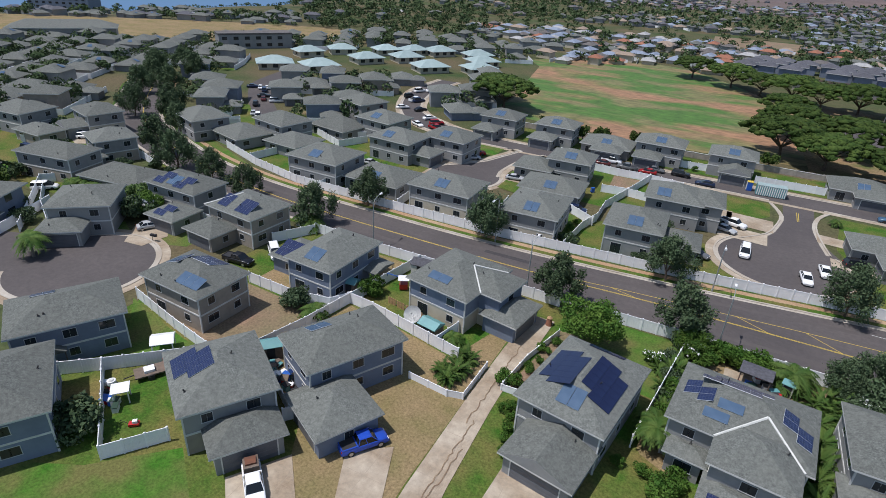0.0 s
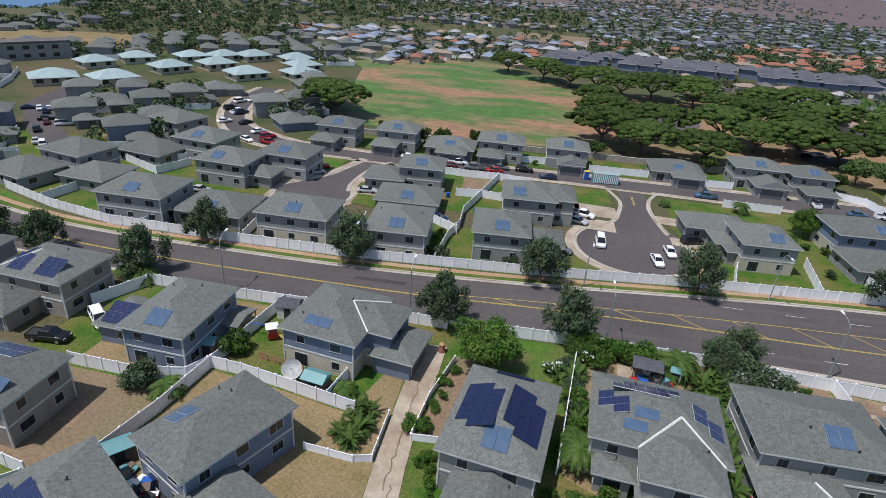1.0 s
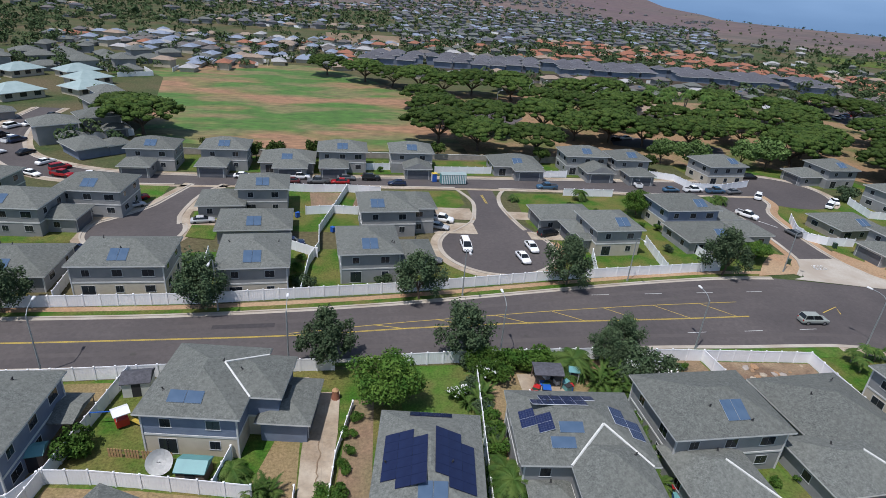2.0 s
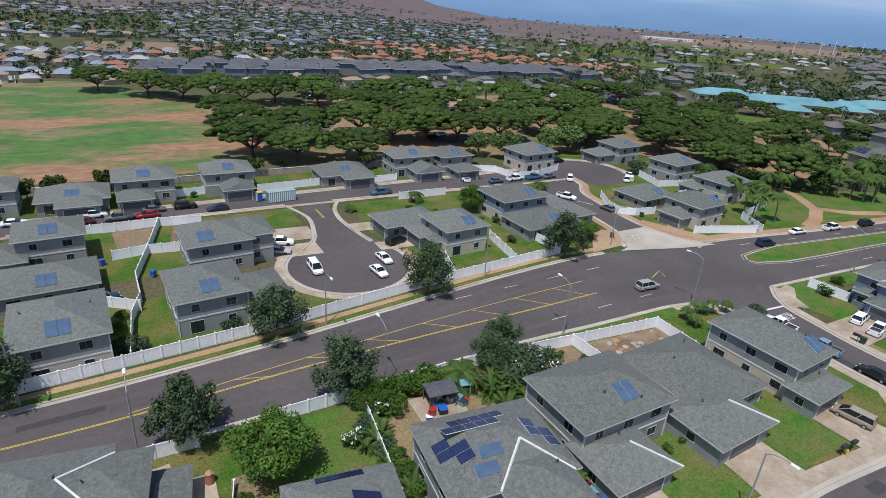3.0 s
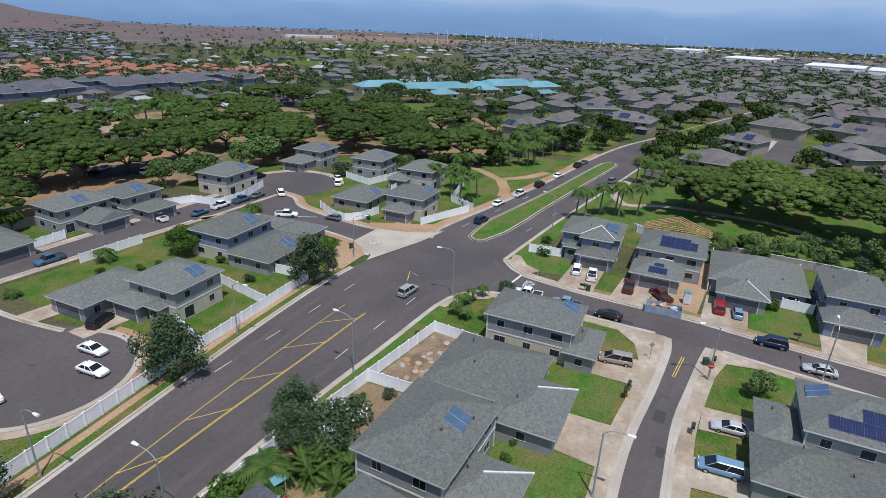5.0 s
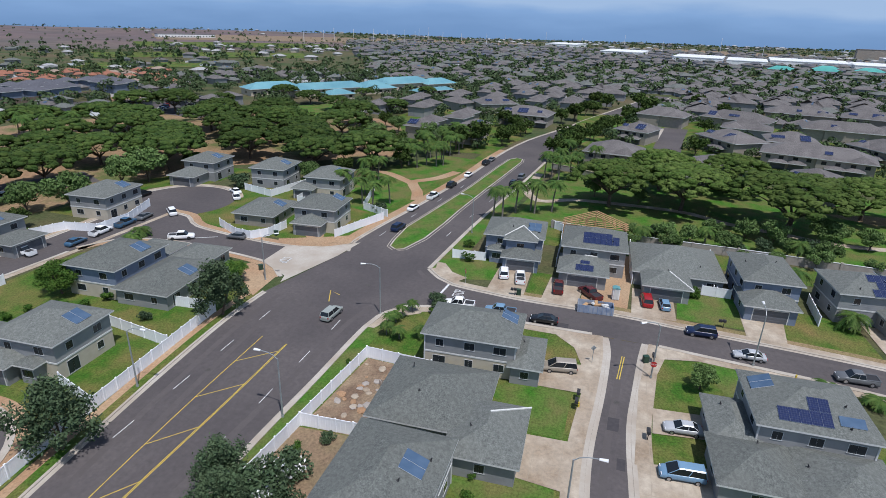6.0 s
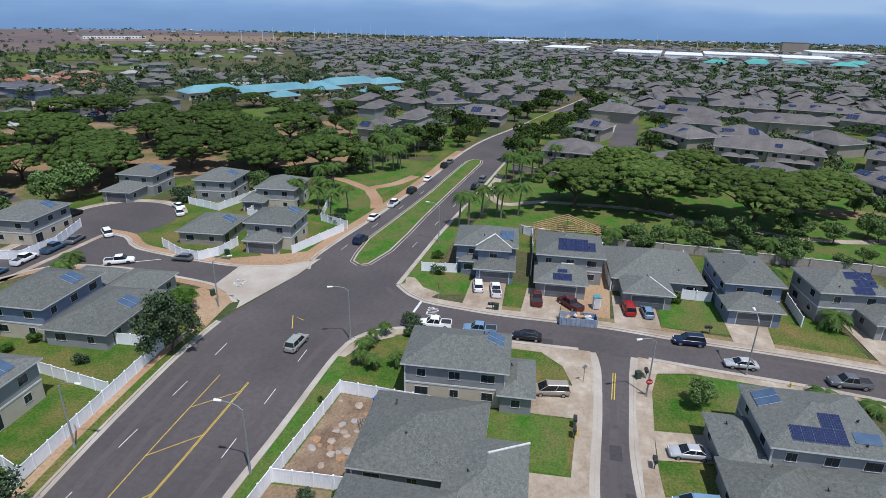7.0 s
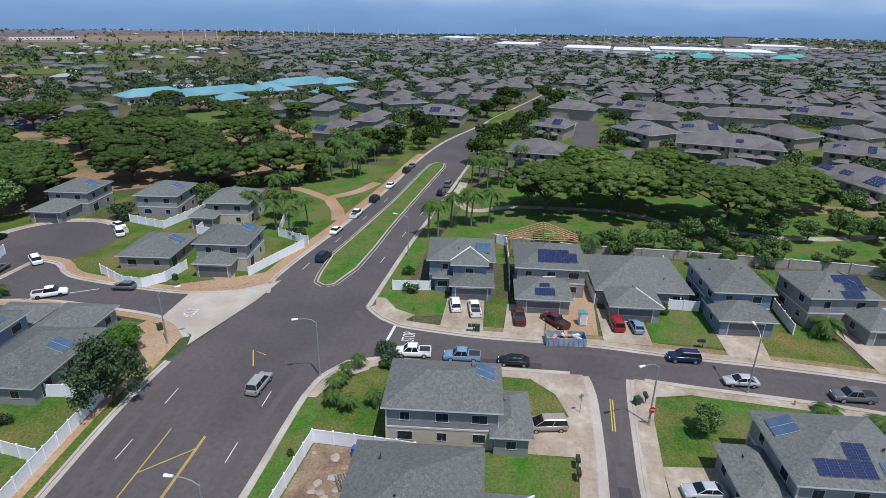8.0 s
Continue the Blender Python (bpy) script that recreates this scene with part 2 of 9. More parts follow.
def tube(bm, p, q, r0, r1, n=8, mi=0, cap=True):
    p, q = Vector(p), Vector(q)
    rot = (q - p).to_track_quat("Z", "Y").to_matrix()
    rings = []
    for c, r in ((p, r0), (q, r1)):
        rings.append([bm.verts.new(c + rot @ Vector((r * math.cos(6.28319 * i / n), r * math.sin(6.28319 * i / n), 0))) for i in range(n)])
    for i in range(n):
        bm.faces.new([rings[0][i], rings[0][(i + 1) % n], rings[1][(i + 1) % n], rings[1][i]]).material_index = mi
    if cap:
        bm.faces.new(rings[1]).material_index = mi
        bm.faces.new(rings[0][::-1]).material_index = mi


def smooth_line(pts, step=2.0):
    """A Catmull-Rom line through the points, in steps of about step metres."""
    pts = [Vector((*p, 0)) if len(p) == 2 else Vector(p) for p in pts]
    out = []
    for i in range(len(pts) - 1):
        a, b, c, d = pts[max(i - 1, 0)], pts[i], pts[i + 1], pts[min(i + 2, len(pts) - 1)]
        n = max(1, int((c - b).length / step))
        for k in range(n):
            t = k / n
            out.append(0.5 * (2 * b + (c - a) * t + (2 * a - 5 * b + 4 * c - d) * t * t + (3 * b - a - 3 * c + d) * t ** 3))
    return out + [pts[-1]]


def offset(line, d):
    """The line moved d metres to its left."""
    out = []
    for i, p in enumerate(line):
        t = (line[min(i + 1, len(line) - 1)] - line[max(i - 1, 0)]).normalized()
        out.append(p + Vector((-t.y, t.x, 0)) * d)
    return out


def sheet(name, outline, z, m, label="", category="", smooth=0):
    """A flat patch of ground of the given outline."""
    pts = smooth_line(list(outline) + [outline[0]], smooth)[:-1] if smooth else [Vector((*p[:2], 0)) for p in outline]
    bm = bmesh.new()
    f = bm.faces.new([bm.verts.new((p.x, p.y, z)) for p in pts])
    bmesh.ops.triangulate(bm, faces=[f])
    for f in bm.faces:
        f.normal_update()
        if f.normal.z < 0:
            f.normal_flip()
    return tagged(new(name, mesh_of(bm, name, m)), label, category, kind="structure")


def ribbon_bm(bm, a, b, z0, z1, thick=0.0):
    """A strip between two lines of the same length, with sides down to z1 - thick."""
    va = [bm.verts.new((p.x, p.y, z0)) for p in a]
    vb = [bm.verts.new((p.x, p.y, z1)) for p in b]
    for i in range(len(a) - 1):
        bm.faces.new([va[i], va[i + 1], vb[i + 1], vb[i]])
    if thick:
        for top, z in ((va, z0), (vb, z1)):
            low = [bm.verts.new((v.co.x, v.co.y, z - thick)) for v in top]
            for i in range(len(a) - 1):
                bm.faces.new([top[i], low[i], low[i + 1], top[i + 1]])
        bm.faces.ensure_lookup_table()
    bmesh.ops.recalc_face_normals(bm, faces=bm.faces)


def strip(name, line, d0, d1, z, m, thick=0.0, label="", category=""):
    """A band along a line, from d0 to d1 metres to its left."""
    bm = bmesh.new()
    ribbon_bm(bm, offset(line, d0), offset(line, d1), z, z, thick)
    bm.faces.ensure_lookup_table()
    if not thick and bm.faces[0].normal.z < 0:
        bmesh.ops.reverse_faces(bm, faces=bm.faces)
    return tagged(new(name, mesh_of(bm, name, m)), label, category, kind="structure")


def circle(x, y, r, a0=0, a1=360, n=32):
    return [(x + r * math.cos(radians(a0 + (a1 - a0) * i / n)), y + r * math.sin(radians(a0 + (a1 - a0) * i / n))) for i in range(n + (a1 - a0 < 360))]

# ---- ground ----
# the skyline: bearing from north in degrees, height over the level in degrees
SKYLINE = [(-180, -2.5), (-75, -5.75), (-55, -5.6), (-43, -4.95), (-40, -4.5), (-32, -3.6), (-25, -2.6), (-15, -1.2), (-5, 0.6), (5, 2.2), (12, 2.6), (18, 1.6), (23, 0.35), (26, -0.35), (30, -0.93), (34, -1.42), (41, -1.5), (55, -1.5), (75, -1.75), (95, -1.55), (117, -1.3), (180, -2.0)]
EYE_Z = 43.0


def skyline(a):
    for (a0, h0), (a1, h1) in zip(SKYLINE, SKYLINE[1:]):
        if a0 <= a <= a1:
            t = (a - a0) / (a1 - a0)
            return h0 + (h1 - h0) * t * t * (3 - 2 * t)
    return -2.0


def terrain(x, y):
    """Height of the land: level round the streets, falling away to the coast, with the hill to the north."""
    r = math.hypot(x, y)
    if r < 300:
        return 0.0
    a = math.degrees(math.atan2(x, y))
    h = math.tan(radians(skyline(a)))
    far = EYE_Z + 3600 * h
    if far > 0:
        up = min(1.15, max(0.0, (r - 650) / 2950))
        lump = 1 + (0.16 * noise.noise(Vector((x / 420, y / 420, 0))) + 0.10 * noise.noise(Vector((x / 150, y / 150, 3)))) * min(1.0, max(0.0, (3300 - r) / 800))
        return far * up ** 1.5 * lump
    return min(0.0, EYE_Z + r * h * 1.004)


def make_ground():
    bm = bmesh.new()
    radii = [0, 60, 150, 300, 400, 500, 600, 700, 800, 900] + [1000 * 1.07 ** i for i in range(23)]
    n = 240
    rings = []
    for r in radii:
        rings.append([bm.verts.new((r * math.sin(6.28319 * i / n), r * math.cos(6.28319 * i / n), terrain(r * math.sin(6.28319 * i / n), r * math.cos(6.28319 * i / n)))) for i in range(n)] if r else [bm.verts.new((0, 0, 0))])
    for i in range(n):
        bm.faces.new([rings[0][0], rings[1][(i + 1) % n], rings[1][i]])
        for a, b in zip(rings[1:-1], rings[2:]):
            bm.faces.new([a[i], a[(i + 1) % n], b[(i + 1) % n], b[i]])
    bmesh.ops.recalc_face_normals(bm, faces=bm.faces)
    for f in bm.faces:
        f.smooth = True
        c = f.calc_center_median()
        if math.hypot(c.x, c.y) > 820 and -34 < math.degrees(math.atan2(c.x, c.y)) < 62:
            f.material_index = 1
    bm.faces.ensure_lookup_table()
    if bm.faces[0].normal.z < 0:
        bmesh.ops.reverse_faces(bm, faces=bm.faces)
    return tagged(new("ground", mesh_of(bm, "ground", M_EARTH, M_HILL)), "dry brown and green earth reaching to the horizon", "ground", kind="structure")


make_ground()

# ---- roads ----
KERB_N_W = [(-182, 146), (-171, 135), (-156, 121), (-141, 108), (-127, 100), (-105, 91.3), (-90, 87.3), (-74, 85.3), (-53, 84.9), (-32, 85), (-6.5, 86.8), (23.4, 90.6), (38, 92.3), (52, 93.4), (62, 93.2)]
KERB_S_W = [(-190, 137), (-178, 124), (-163, 111), (-149, 98.5), (-134, 90), (-108, 81), (-91, 77), (-75, 74.6), (-53, 73.6), (-32, 73.3), (-6.5, 73.3), (10, 73.6), (28, 73.8), (42, 73.2), (57, 72.7), (62, 71.6)]
KERB_N_E = [(83, 88.2), (88, 89.2), (97, 88.2), (107.8, 86.4), (116.7, 84.9), (128.5, 83.3), (140.5, 81.7), (157, 79.9), (174, 78.7), (191, 76.6), (204, 74.3), (217, 71.2), (245, 62.5), (264, 57.5), (276, 54.4), (300, 47.5), (340, 36), (400, 20)]
KERB_S_E = [(80.6, 70.4), (92, 69.6), (107.6, 68.4), (130.6, 66.0), (145, 64.4), (172, 61.8), (200, 58.8), (225, 54), (254, 46.5), (276, 41), (300, 35), (338, 24), (396, 9)]
KERB_SS_E = [(80.6, 70.4), (77.5, 67.6), (75.6, 64.5), (74.6, 58), (74, 51.5), (73.8, 36.7), (72.6, 26), (71.6, 13), (69.9, -1), (66, -22), (58, -60)]
KERB_SS_W = [(62, 71.6), (65, 69.5), (66.3, 66), (66.4, 60), (66.2, 49), (66.3, 40.4)]
KERB_SS_W2 = [(66, 31), (65.2, 24.2), (63.8, 10), (61.5, -4), (57.5, -24), (50, -60)]


def lines(*ks):
    return [smooth_line(k) for k in ks]


nw, sw, ne, se, sse, ssw, ssw2 = lines(KERB_N_W, KERB_S_W, KERB_N_E, KERB_S_E, KERB_SS_E, KERB_SS_W, KERB_SS_W2)


def band(name, left, right, z, m, label, category="road"):
    """The surface between two kerb lines of different lengths."""
    bm = bmesh.new()
    f = bm.faces.new([bm.verts.new((p.x, p.y, z)) for p in list(left) + list(right)[::-1]])
    bmesh.ops.triangulate(bm, faces=[f])
    for f in bm.faces:
        f.normal_update()
        if f.normal.z < 0:
            f.normal_flip()
    return tagged(new(name, mesh_of(bm, name, m)), label, category, kind="structure")


band("road", nw + ne, sw + se, 0.03, M_ASPHALT, "wide grey-brown asphalt avenue with worn wheel tracks")
band("road", sse[3:], ssw + ssw2, 0.026, M_ASPHALT, "grey asphalt side street joining the avenue")
sheet("road", [(58, 72.2), (62, 71.4), (65, 69.3), (66.3, 65), (66.4, 58), (74.7, 58), (75.7, 64.5), (77.6, 67.6), (80.8, 70.4), (92, 69.7), (92, 78), (58, 78)], 0.0285, M_ASPHALT, "asphalt mouth of the side street", "road")
LANE_N = smooth_line([(66.0, 38.6), (62, 38.1), (52, 38.5), (40, 39.4), (30, 39.2), (22, 38.4), (10, 36), (-6, 32)])
LANE_S = smooth_line([(66.0, 32.8), (62, 33.4), (54, 34.2), (46, 34.9), (37.4, 34.7), (28, 34.0), (10, 31), (-6, 27)])
band("road", LANE_N, LANE_S, 0.034, M_ASPHALT, "narrow asphalt lane edged with concrete gutters")
NS_N = smooth_line([(-96.5, 206), (-95, 182), (-86, 159.5), (-72, 149), (-58, 145.3), (-30, 144.4), (20, 145.6), (60, 146), (90, 147)])
NS_S = smooth_line([(-104, 206), (-102.5, 180), (-92, 156), (-80, 144), (-66, 138.8), (-43, 138), (0, 138.8), (40, 137.8), (64, 136.5), (90, 136)])
band("road", NS_N, NS_S, 0.028, M_ASPHALT, "asphalt residential street with parked cars")
XR_W = smooth_line([(66, 136.8), (73, 132), (75.3, 122), (74.5, 111), (72.5, 99.5), (68, 94)])
XR_E = smooth_line([(90, 136), (89, 130), (84.5, 124), (82.2, 112), (81.3, 102), (82.5, 94), (87, 88.5)])
band("road", XR_W, XR_E, 0.034, M_ASPHALT, "asphalt street leading off the avenue")
sheet("road", circle(98.5, 139.5, 12.5), 0.04, M_ASPHALT, "round asphalt turning circle among houses", "road")
sheet("road", circle(15, 106, 10.8) , 0.033, M_ASPHALT, "round asphalt turning circle with parked cars", "road")
band("road", smooth_line([(10.5, 112), (14, 121), (15.2, 128), (15.4, 138.6)]), smooth_line([(24.8, 112), (21.6, 120), (21, 127), (21.4, 138.6)]), 0.037, M_ASPHALT, "short asphalt neck of the turning circle")
sheet("road", circle(-48.8, 113.2, 8.2), 0.033, M_ASPHALT, "round asphalt turning circle among houses", "road")
NECK_W = smooth_line([(-55.6, 117.5), (-52.0, 121.5), (-49.2, 125.6), (-47.6, 130.3), (-46.1, 134.6), (-44.9, 138.6)])
NECK_E = smooth_line([(-42.2, 116.5), (-43.0, 120.0), (-42.7, 126), (-41.7, 131.7), (-38.5, 138.6)])
band("road", NECK_W, NECK_E, 0.037, M_ASPHALT, "asphalt neck of the turning circle")
sheet("road", circle(-79, 44, 10.5), 0.033, M_ASPHALT, "round asphalt turning circle among houses", "road")
band("road", smooth_line([(-88, 49), (-100, 44), (-125, 38)]), smooth_line([(-86, 37), (-100, 34), (-125, 29)]), 0.037, M_ASPHALT, "asphalt street leading to the turning circle")
ST1 = smooth_line([(-106, 115), (-122.3, 128.6), (-134.8, 139.8), (-147.6, 154.4), (-153, 168), (-156, 180)])
strip("road", ST1, -3.6, 3.6, 0.03, M_ASPHALT, 0, "asphalt street between rows of houses", "road")
strip("road", smooth_line([(-150, 48), (-230, 30), (-330, 40)]), -4.5, 4.5, 0.03, M_ASPHALT, 0, "asphalt street between rows of houses", "road")
strip("road", smooth_line([(186, 25.0), (206, 22.6), (228, 20.0), (246, 17.8), (268, 14.4)]), -5, 5, 0.12, M_ASPHALT, 0, "asphalt court between town houses", "road")
sheet("driveway", [(231, 28.6), (262, 24.4), (263, 20.0), (232, 24.2)], 0.125, M_KERB, "pale concrete parking bays", "driveway")


def kerb(line, side, width=0.32, h=0.15):
    """A raised kerb with its gutter along a line; side +1 lies to the left."""
    strip("kerb", line, 0, side * width, h, M_KERB, h, "pale concrete kerb", "kerb")
    strip("kerb", line, -side * 0.55, -side * 0.01, 0.045, M_KERB, 0, "pale concrete gutter", "kerb")


for ln, sd in ((nw, 1), (ne, 1), (sw, -1), (se, -1), (sse, 1), (ssw, -1), (ssw2, -1), (NS_N, 1), (XR_W, -1), (XR_E, 1)):
    kerb(ln, sd)
kerb(LANE_N, -1, 0.5, 0.08)
kerb(LANE_S, 1, 0.5, 0.08)
kerb([p for p in NS_S if p.x < -48], -1)
kerb([p for p in NS_S if -37 < p.x < 14], -1)
kerb([p for p in NS_S if 23 < p.x < 66], -1)
kerb([Vector((*p, 0)) for p in circle(15, 106, 10.8, 140, 400, 40)], -1)
kerb(smooth_line([(8, 113), (12.4, 118), (14, 123), (15, 130), (13, 137)]), 1)
kerb(smooth_line([(22.6, 114), (21.6, 120), (21, 127), (22, 133), (24, 137)]), -1)
kerb([Vector((*p, 0)) for p in circle(-48.8, 113.2, 8.2, 148, 385, 40)], -1)
kerb(NECK_W, 1)
kerb(NECK_E, -1)
kerb([Vector((*p, 0)) for p in circle(98.5, 139.5, 12.5, -60, 160, 40)], -1)
kerb([Vector((*p, 0)) for p in circle(-79, 44, 10.5, -135, 150, 40)], -1)

# the long median with its grass
MED = [(87.2, 79.6), (88.5, 81.2), (92, 81.6), (100.3, 81.9), (111.4, 80.3), (136.9, 76.9), (165.8, 74.2), (175, 73.0), (178, 71.2), (177, 69.4), (172.9, 69.1), (152, 71.2), (134.3, 73.0), (116.9, 74.6), (104.9, 75.4), (95, 76.4), (88, 78.4)]
sheet("median", MED, 0.16, M_GREEN, "long grassy median strip with a pale kerb", "median")
med_line = [Vector((*p, 0)) for p in MED + MED[:1]]
strip("kerb", med_line, 0.0, 0.3, 0.15, M_KERB, 0.15, "pale concrete kerb round the median", "kerb")
strip("road_marking", offset(med_line, 0.7), 0, 0.16, 0.05, M_KERB, 0, "pale gutter line round the median", "marking")

# darker bands worn along the lanes
for ln, d in ((nw, -2.9), (nw, -5.6), (sw, 3.0), (sse, -2.2), (ssw, 2.2), (LANE_N, 1.8), (NS_N, -2.0)):
    strip("wheel_track", offset(ln, d), -0.42, 0.42, 0.0352 if ln is not nw and ln is not sw else 0.0335, M_TRACK, 0, "darker band worn along the lane", "marking")

# painted lines
yel_s = smooth_line([(-171, 129), (-156, 114.5), (-141, 102.5), (-127, 95), (-105, 86.5), (-90, 82.6), (-74, 80.2), (-57, 79.4), (-38, 79.2), (-20, 79.3), (-1, 80.4), (18, 80.9), (34, 80.9), (48.9, 81.1)])
yel_n = smooth_line([(-20, 79.8), (-6.5, 81.6), (6, 82.8), (19, 84.0), (34, 84.9), (49.6, 85.4)])
for d in (-0.085, 0.085):
    strip("road_marking", yel_s, d - 0.045, d + 0.045, 0.036, M_PAINT_Y, 0, "yellow centre line", "marking")
strip("road_marking", yel_n, -0.05, 0.05, 0.036, M_PAINT_Y, 0, "thin yellow line of the turning lane", "marking")
for x in (-4.5, 4.5, 13.2, 22, 30.5, 39, 47):
    ys = min(yel_s, key=lambda p: abs(p.x - x)).y
    yn = min(yel_n, key=lambda p: abs(p.x - x + 4.2)).y
    strip("road_marking", [Vector((x, ys, 0)), Vector((x - 4.2, yn, 0))], -0.05, 0.05, 0.038, M_PAINT_Y, 0, "thin yellow cross hatch", "marking")
for x, y in [(26 + 9.2 * i, 88.4 + 0.05 * i) for i in range(4)] + [(27 + 9.2 * i, 77.2 - 0.03 * i) for i in range(4)]:
    strip("road_marking", [Vector((x, y, 0)), Vector((x + 3, y + 0.05, 0))], -0.045, 0.045, 0.036, M_PAINT_W, 0, "white lane dash", "marking")
for x, y, dx in ((93, 85.6, 3), (107, 83.6, 3), (121, 81.5, 3), (135, 79.5, 3), (98, 72.4, 3), (112, 70.8, 3), (126, 69.2, 3)):
    strip("road_marking", [Vector((x, y, 0)), Vector((x + dx, y - 0.3, 0))], -0.045, 0.045, 0.036, M_PAINT_W, 0, "white lane dash", "marking")
for pts in (((62.5, 81.6), (66.2, 83.2), (65.2, 81.0)),):
    strip("road_marking", [Vector((*p, 0)) for p in pts], -0.07, 0.07, 0.036, M_PAINT_Y, 0, "small yellow wedge", "marking")
for d in (-0.15, 0.15):
    strip("road_marking", [Vector((61.5, 35.9 + d, 0)), Vector((55.6, 36.5 + d, 0))], -0.06, 0.06, 0.04, M_PAINT_Y, 0, "short double yellow line", "marking")
    strip("road_marking", [Vector((18.1 + d, 134, 0)), Vector((18.1 + d, 128.6, 0))], -0.06, 0.06, 0.042, M_PAINT_Y, 0, "short double yellow line", "marking")
strip("road_marking", [Vector((75.4, 65.2, 0)), Vector((71.0, 65.6, 0))], -0.2, 0.2, 0.04, M_PAINT_W, 0, "white stop line", "marking")
strip("road_marking", [Vector((73.6, 128.0, 0)), Vector((80.5, 116.0, 0))], -0.1, 0.1, 0.045, M_PAINT_W, 0, "white stop line", "marking")


def road_word(x, y, rot, w, h, z=0.045):
    """The word STOP on the asphalt."""
    cu = bpy.data.curves.new("road_word", "FONT")
    cu.body, cu.align_x, cu.align_y, cu.size = "STOP", "CENTER", "CENTER", 1.0
    cu.extrude = 0.002
    cu.materials.append(M_PAINT_W)
    ob = new("road_word", cu)
    ob.matrix_basis = pose(x, y, z, 0, 0, rot) @ Matrix.Diagonal((w, h, 1, 1))
    tagged(ob, "white word STOP painted on asphalt", "marking", kind="structure")


road_word(72.6, 62.6, 2, 1.1, 2.6)
road_word(74.6, 97.0, 182, 1.1, 2.6, 0.166)


# the crack along the drive between the houses
crk = random.Random(4)
for x0, y0, y1 in ((-15.3, 27, 45), (-15.6, 44, 60), (-14.6, 33, 41)):
    line, y = [], y0
    while y < y1:
        line.append((x0 + crk.uniform(-0.16, 0.16) + 0.02 * (y - y0), y))
        y += crk.uniform(0.35, 0.8)
    strip("crack", [Vector((*p, 0)) for p in line], -0.06, 0.06, 0.142, M_SOIL, 0, "dark ragged crack in the concrete drive", "crack")


# repairs and covers in the asphalt
for pts in ([(44.8, 37.6), (47.2, 37.5), (47.2, 36.2), (44.8, 36.3)], [(38.6, 36.4), (40.4, 36.4), (40.4, 35.5), (38.6, 35.5)], [(-30, 82.2), (-22, 82.4), (-22, 81.4), (-30, 81.2)], [(66.8, 52), (68.4, 52), (68.2, 44), (66.7, 44)]):
    sheet("road_patch", pts, 0.0445, M_PATCH, "darker patch of repaired asphalt", "road patch")
for x, y in ((-38, 76.2), (12, 77.6), (40, 87.2), (70.2, 78.2), (69.8, 44.5), (15.5, 109), (18.4, 124), (50.4, 36.6), (70.5, 58), (78, 110)):
    sheet("manhole_cover", circle(x, y, 0.38, 0, 360, 14), 0.046, M_COVER, "round cast iron cover in the asphalt", "manhole cover")


# ---- houses ----
SLOPE = 0.40
STOREY = 2.5


def roof_mesh(w, d, gable=False, m=None, over=0.5):
    """A hipped (or gabled, ridge along y) roof over a plan of w by d, its eaves at z = 0."""
    def make():
        W, D, t = w / 2 + over, d / 2 + over, 0.2
        bm = bmesh.new()
        low = [bm.verts.new(p) for p in ((-W, -D, -t), (W, -D, -t), (W, D, -t), (-W, D, -t))]
        top = [bm.verts.new(p) for p in ((-W, -D, 0), (W, -D, 0), (W, D, 0), (-W, D, 0))]
        if gable:
            r = [bm.verts.new((0, -D, SLOPE * W)), bm.verts.new((0, D, SLOPE * W))]
            fs = [(top[0], r[0], r[1], top[3]), (top[1], top[2], r[1], r[0])]
            ends = [(top[0], top[1], r[0]), (top[2], top[3], r[1])]
        elif abs(W - D) < 0.15:
            r = [bm.verts.new((0, 0, SLOPE * min(W, D)))]
            fs = [(top[i], top[(i + 1) % 4], r[0]) for i in range(4)]
            ends = []
        else:
            h, k = SLOPE * min(W, D), abs(W - D)
            if W > D:
                r = [bm.verts.new((-k, 0, h)), bm.verts.new((k, 0, h))]
                fs = [(top[0], top[1], r[1], r[0]), (top[1], top[2], r[1]), (top[2], top[3], r[0], r[1]), (top[3], top[0], r[0])]
            else:
                r = [bm.verts.new((0, -k, h)), bm.verts.new((0, k, h))]
                fs = [(top[0], top[1], r[0]), (top[1], top[2], r[1], r[0]), (top[2], top[3], r[1]), (top[3], top[0], r[0], r[1])]
            ends = []
        for f in fs:
            bm.faces.new(f)
        for f in ends:
            bm.faces.new(f).material_index = 2
        for i in range(4):
            bm.faces.new([low[i], low[(i + 1) % 4], top[(i + 1) % 4], top[i]]).material_index = 1
        bm.faces.new(low[::-1]).material_index = 1
        bmesh.ops.recalc_face_normals(bm, faces=bm.faces)
        return mesh_of(bm, "roof", m or M_ROOF, M_TRIM, M_WALL[0])
    return cached(("roof", round(w, 2), round(d, 2), gable, (m or M_ROOF).name, over), make)


def slope_pose(w, d, side, along, up, z0, over=0.5, lift=0.10):
    """A pose on one slope of a hipped roof: side S, N, E or W, metres along the eave, metres up the plan from the eave."""
    W, D = w / 2 + over, d / 2 + over
    a = math.degrees(math.atan(SLOPE))
    x, y, rz = {"S": (along, -D + up, 0), "N": (-along, D - up, 180), "E": (W - up, along, 90), "W": (-W + up, -along, -90)}[side]
    return pose(x, y, z0 + SLOPE * up, 0, 0, rz) @ pose(0, 0, 0, a) @ pose(0, 0, lift)


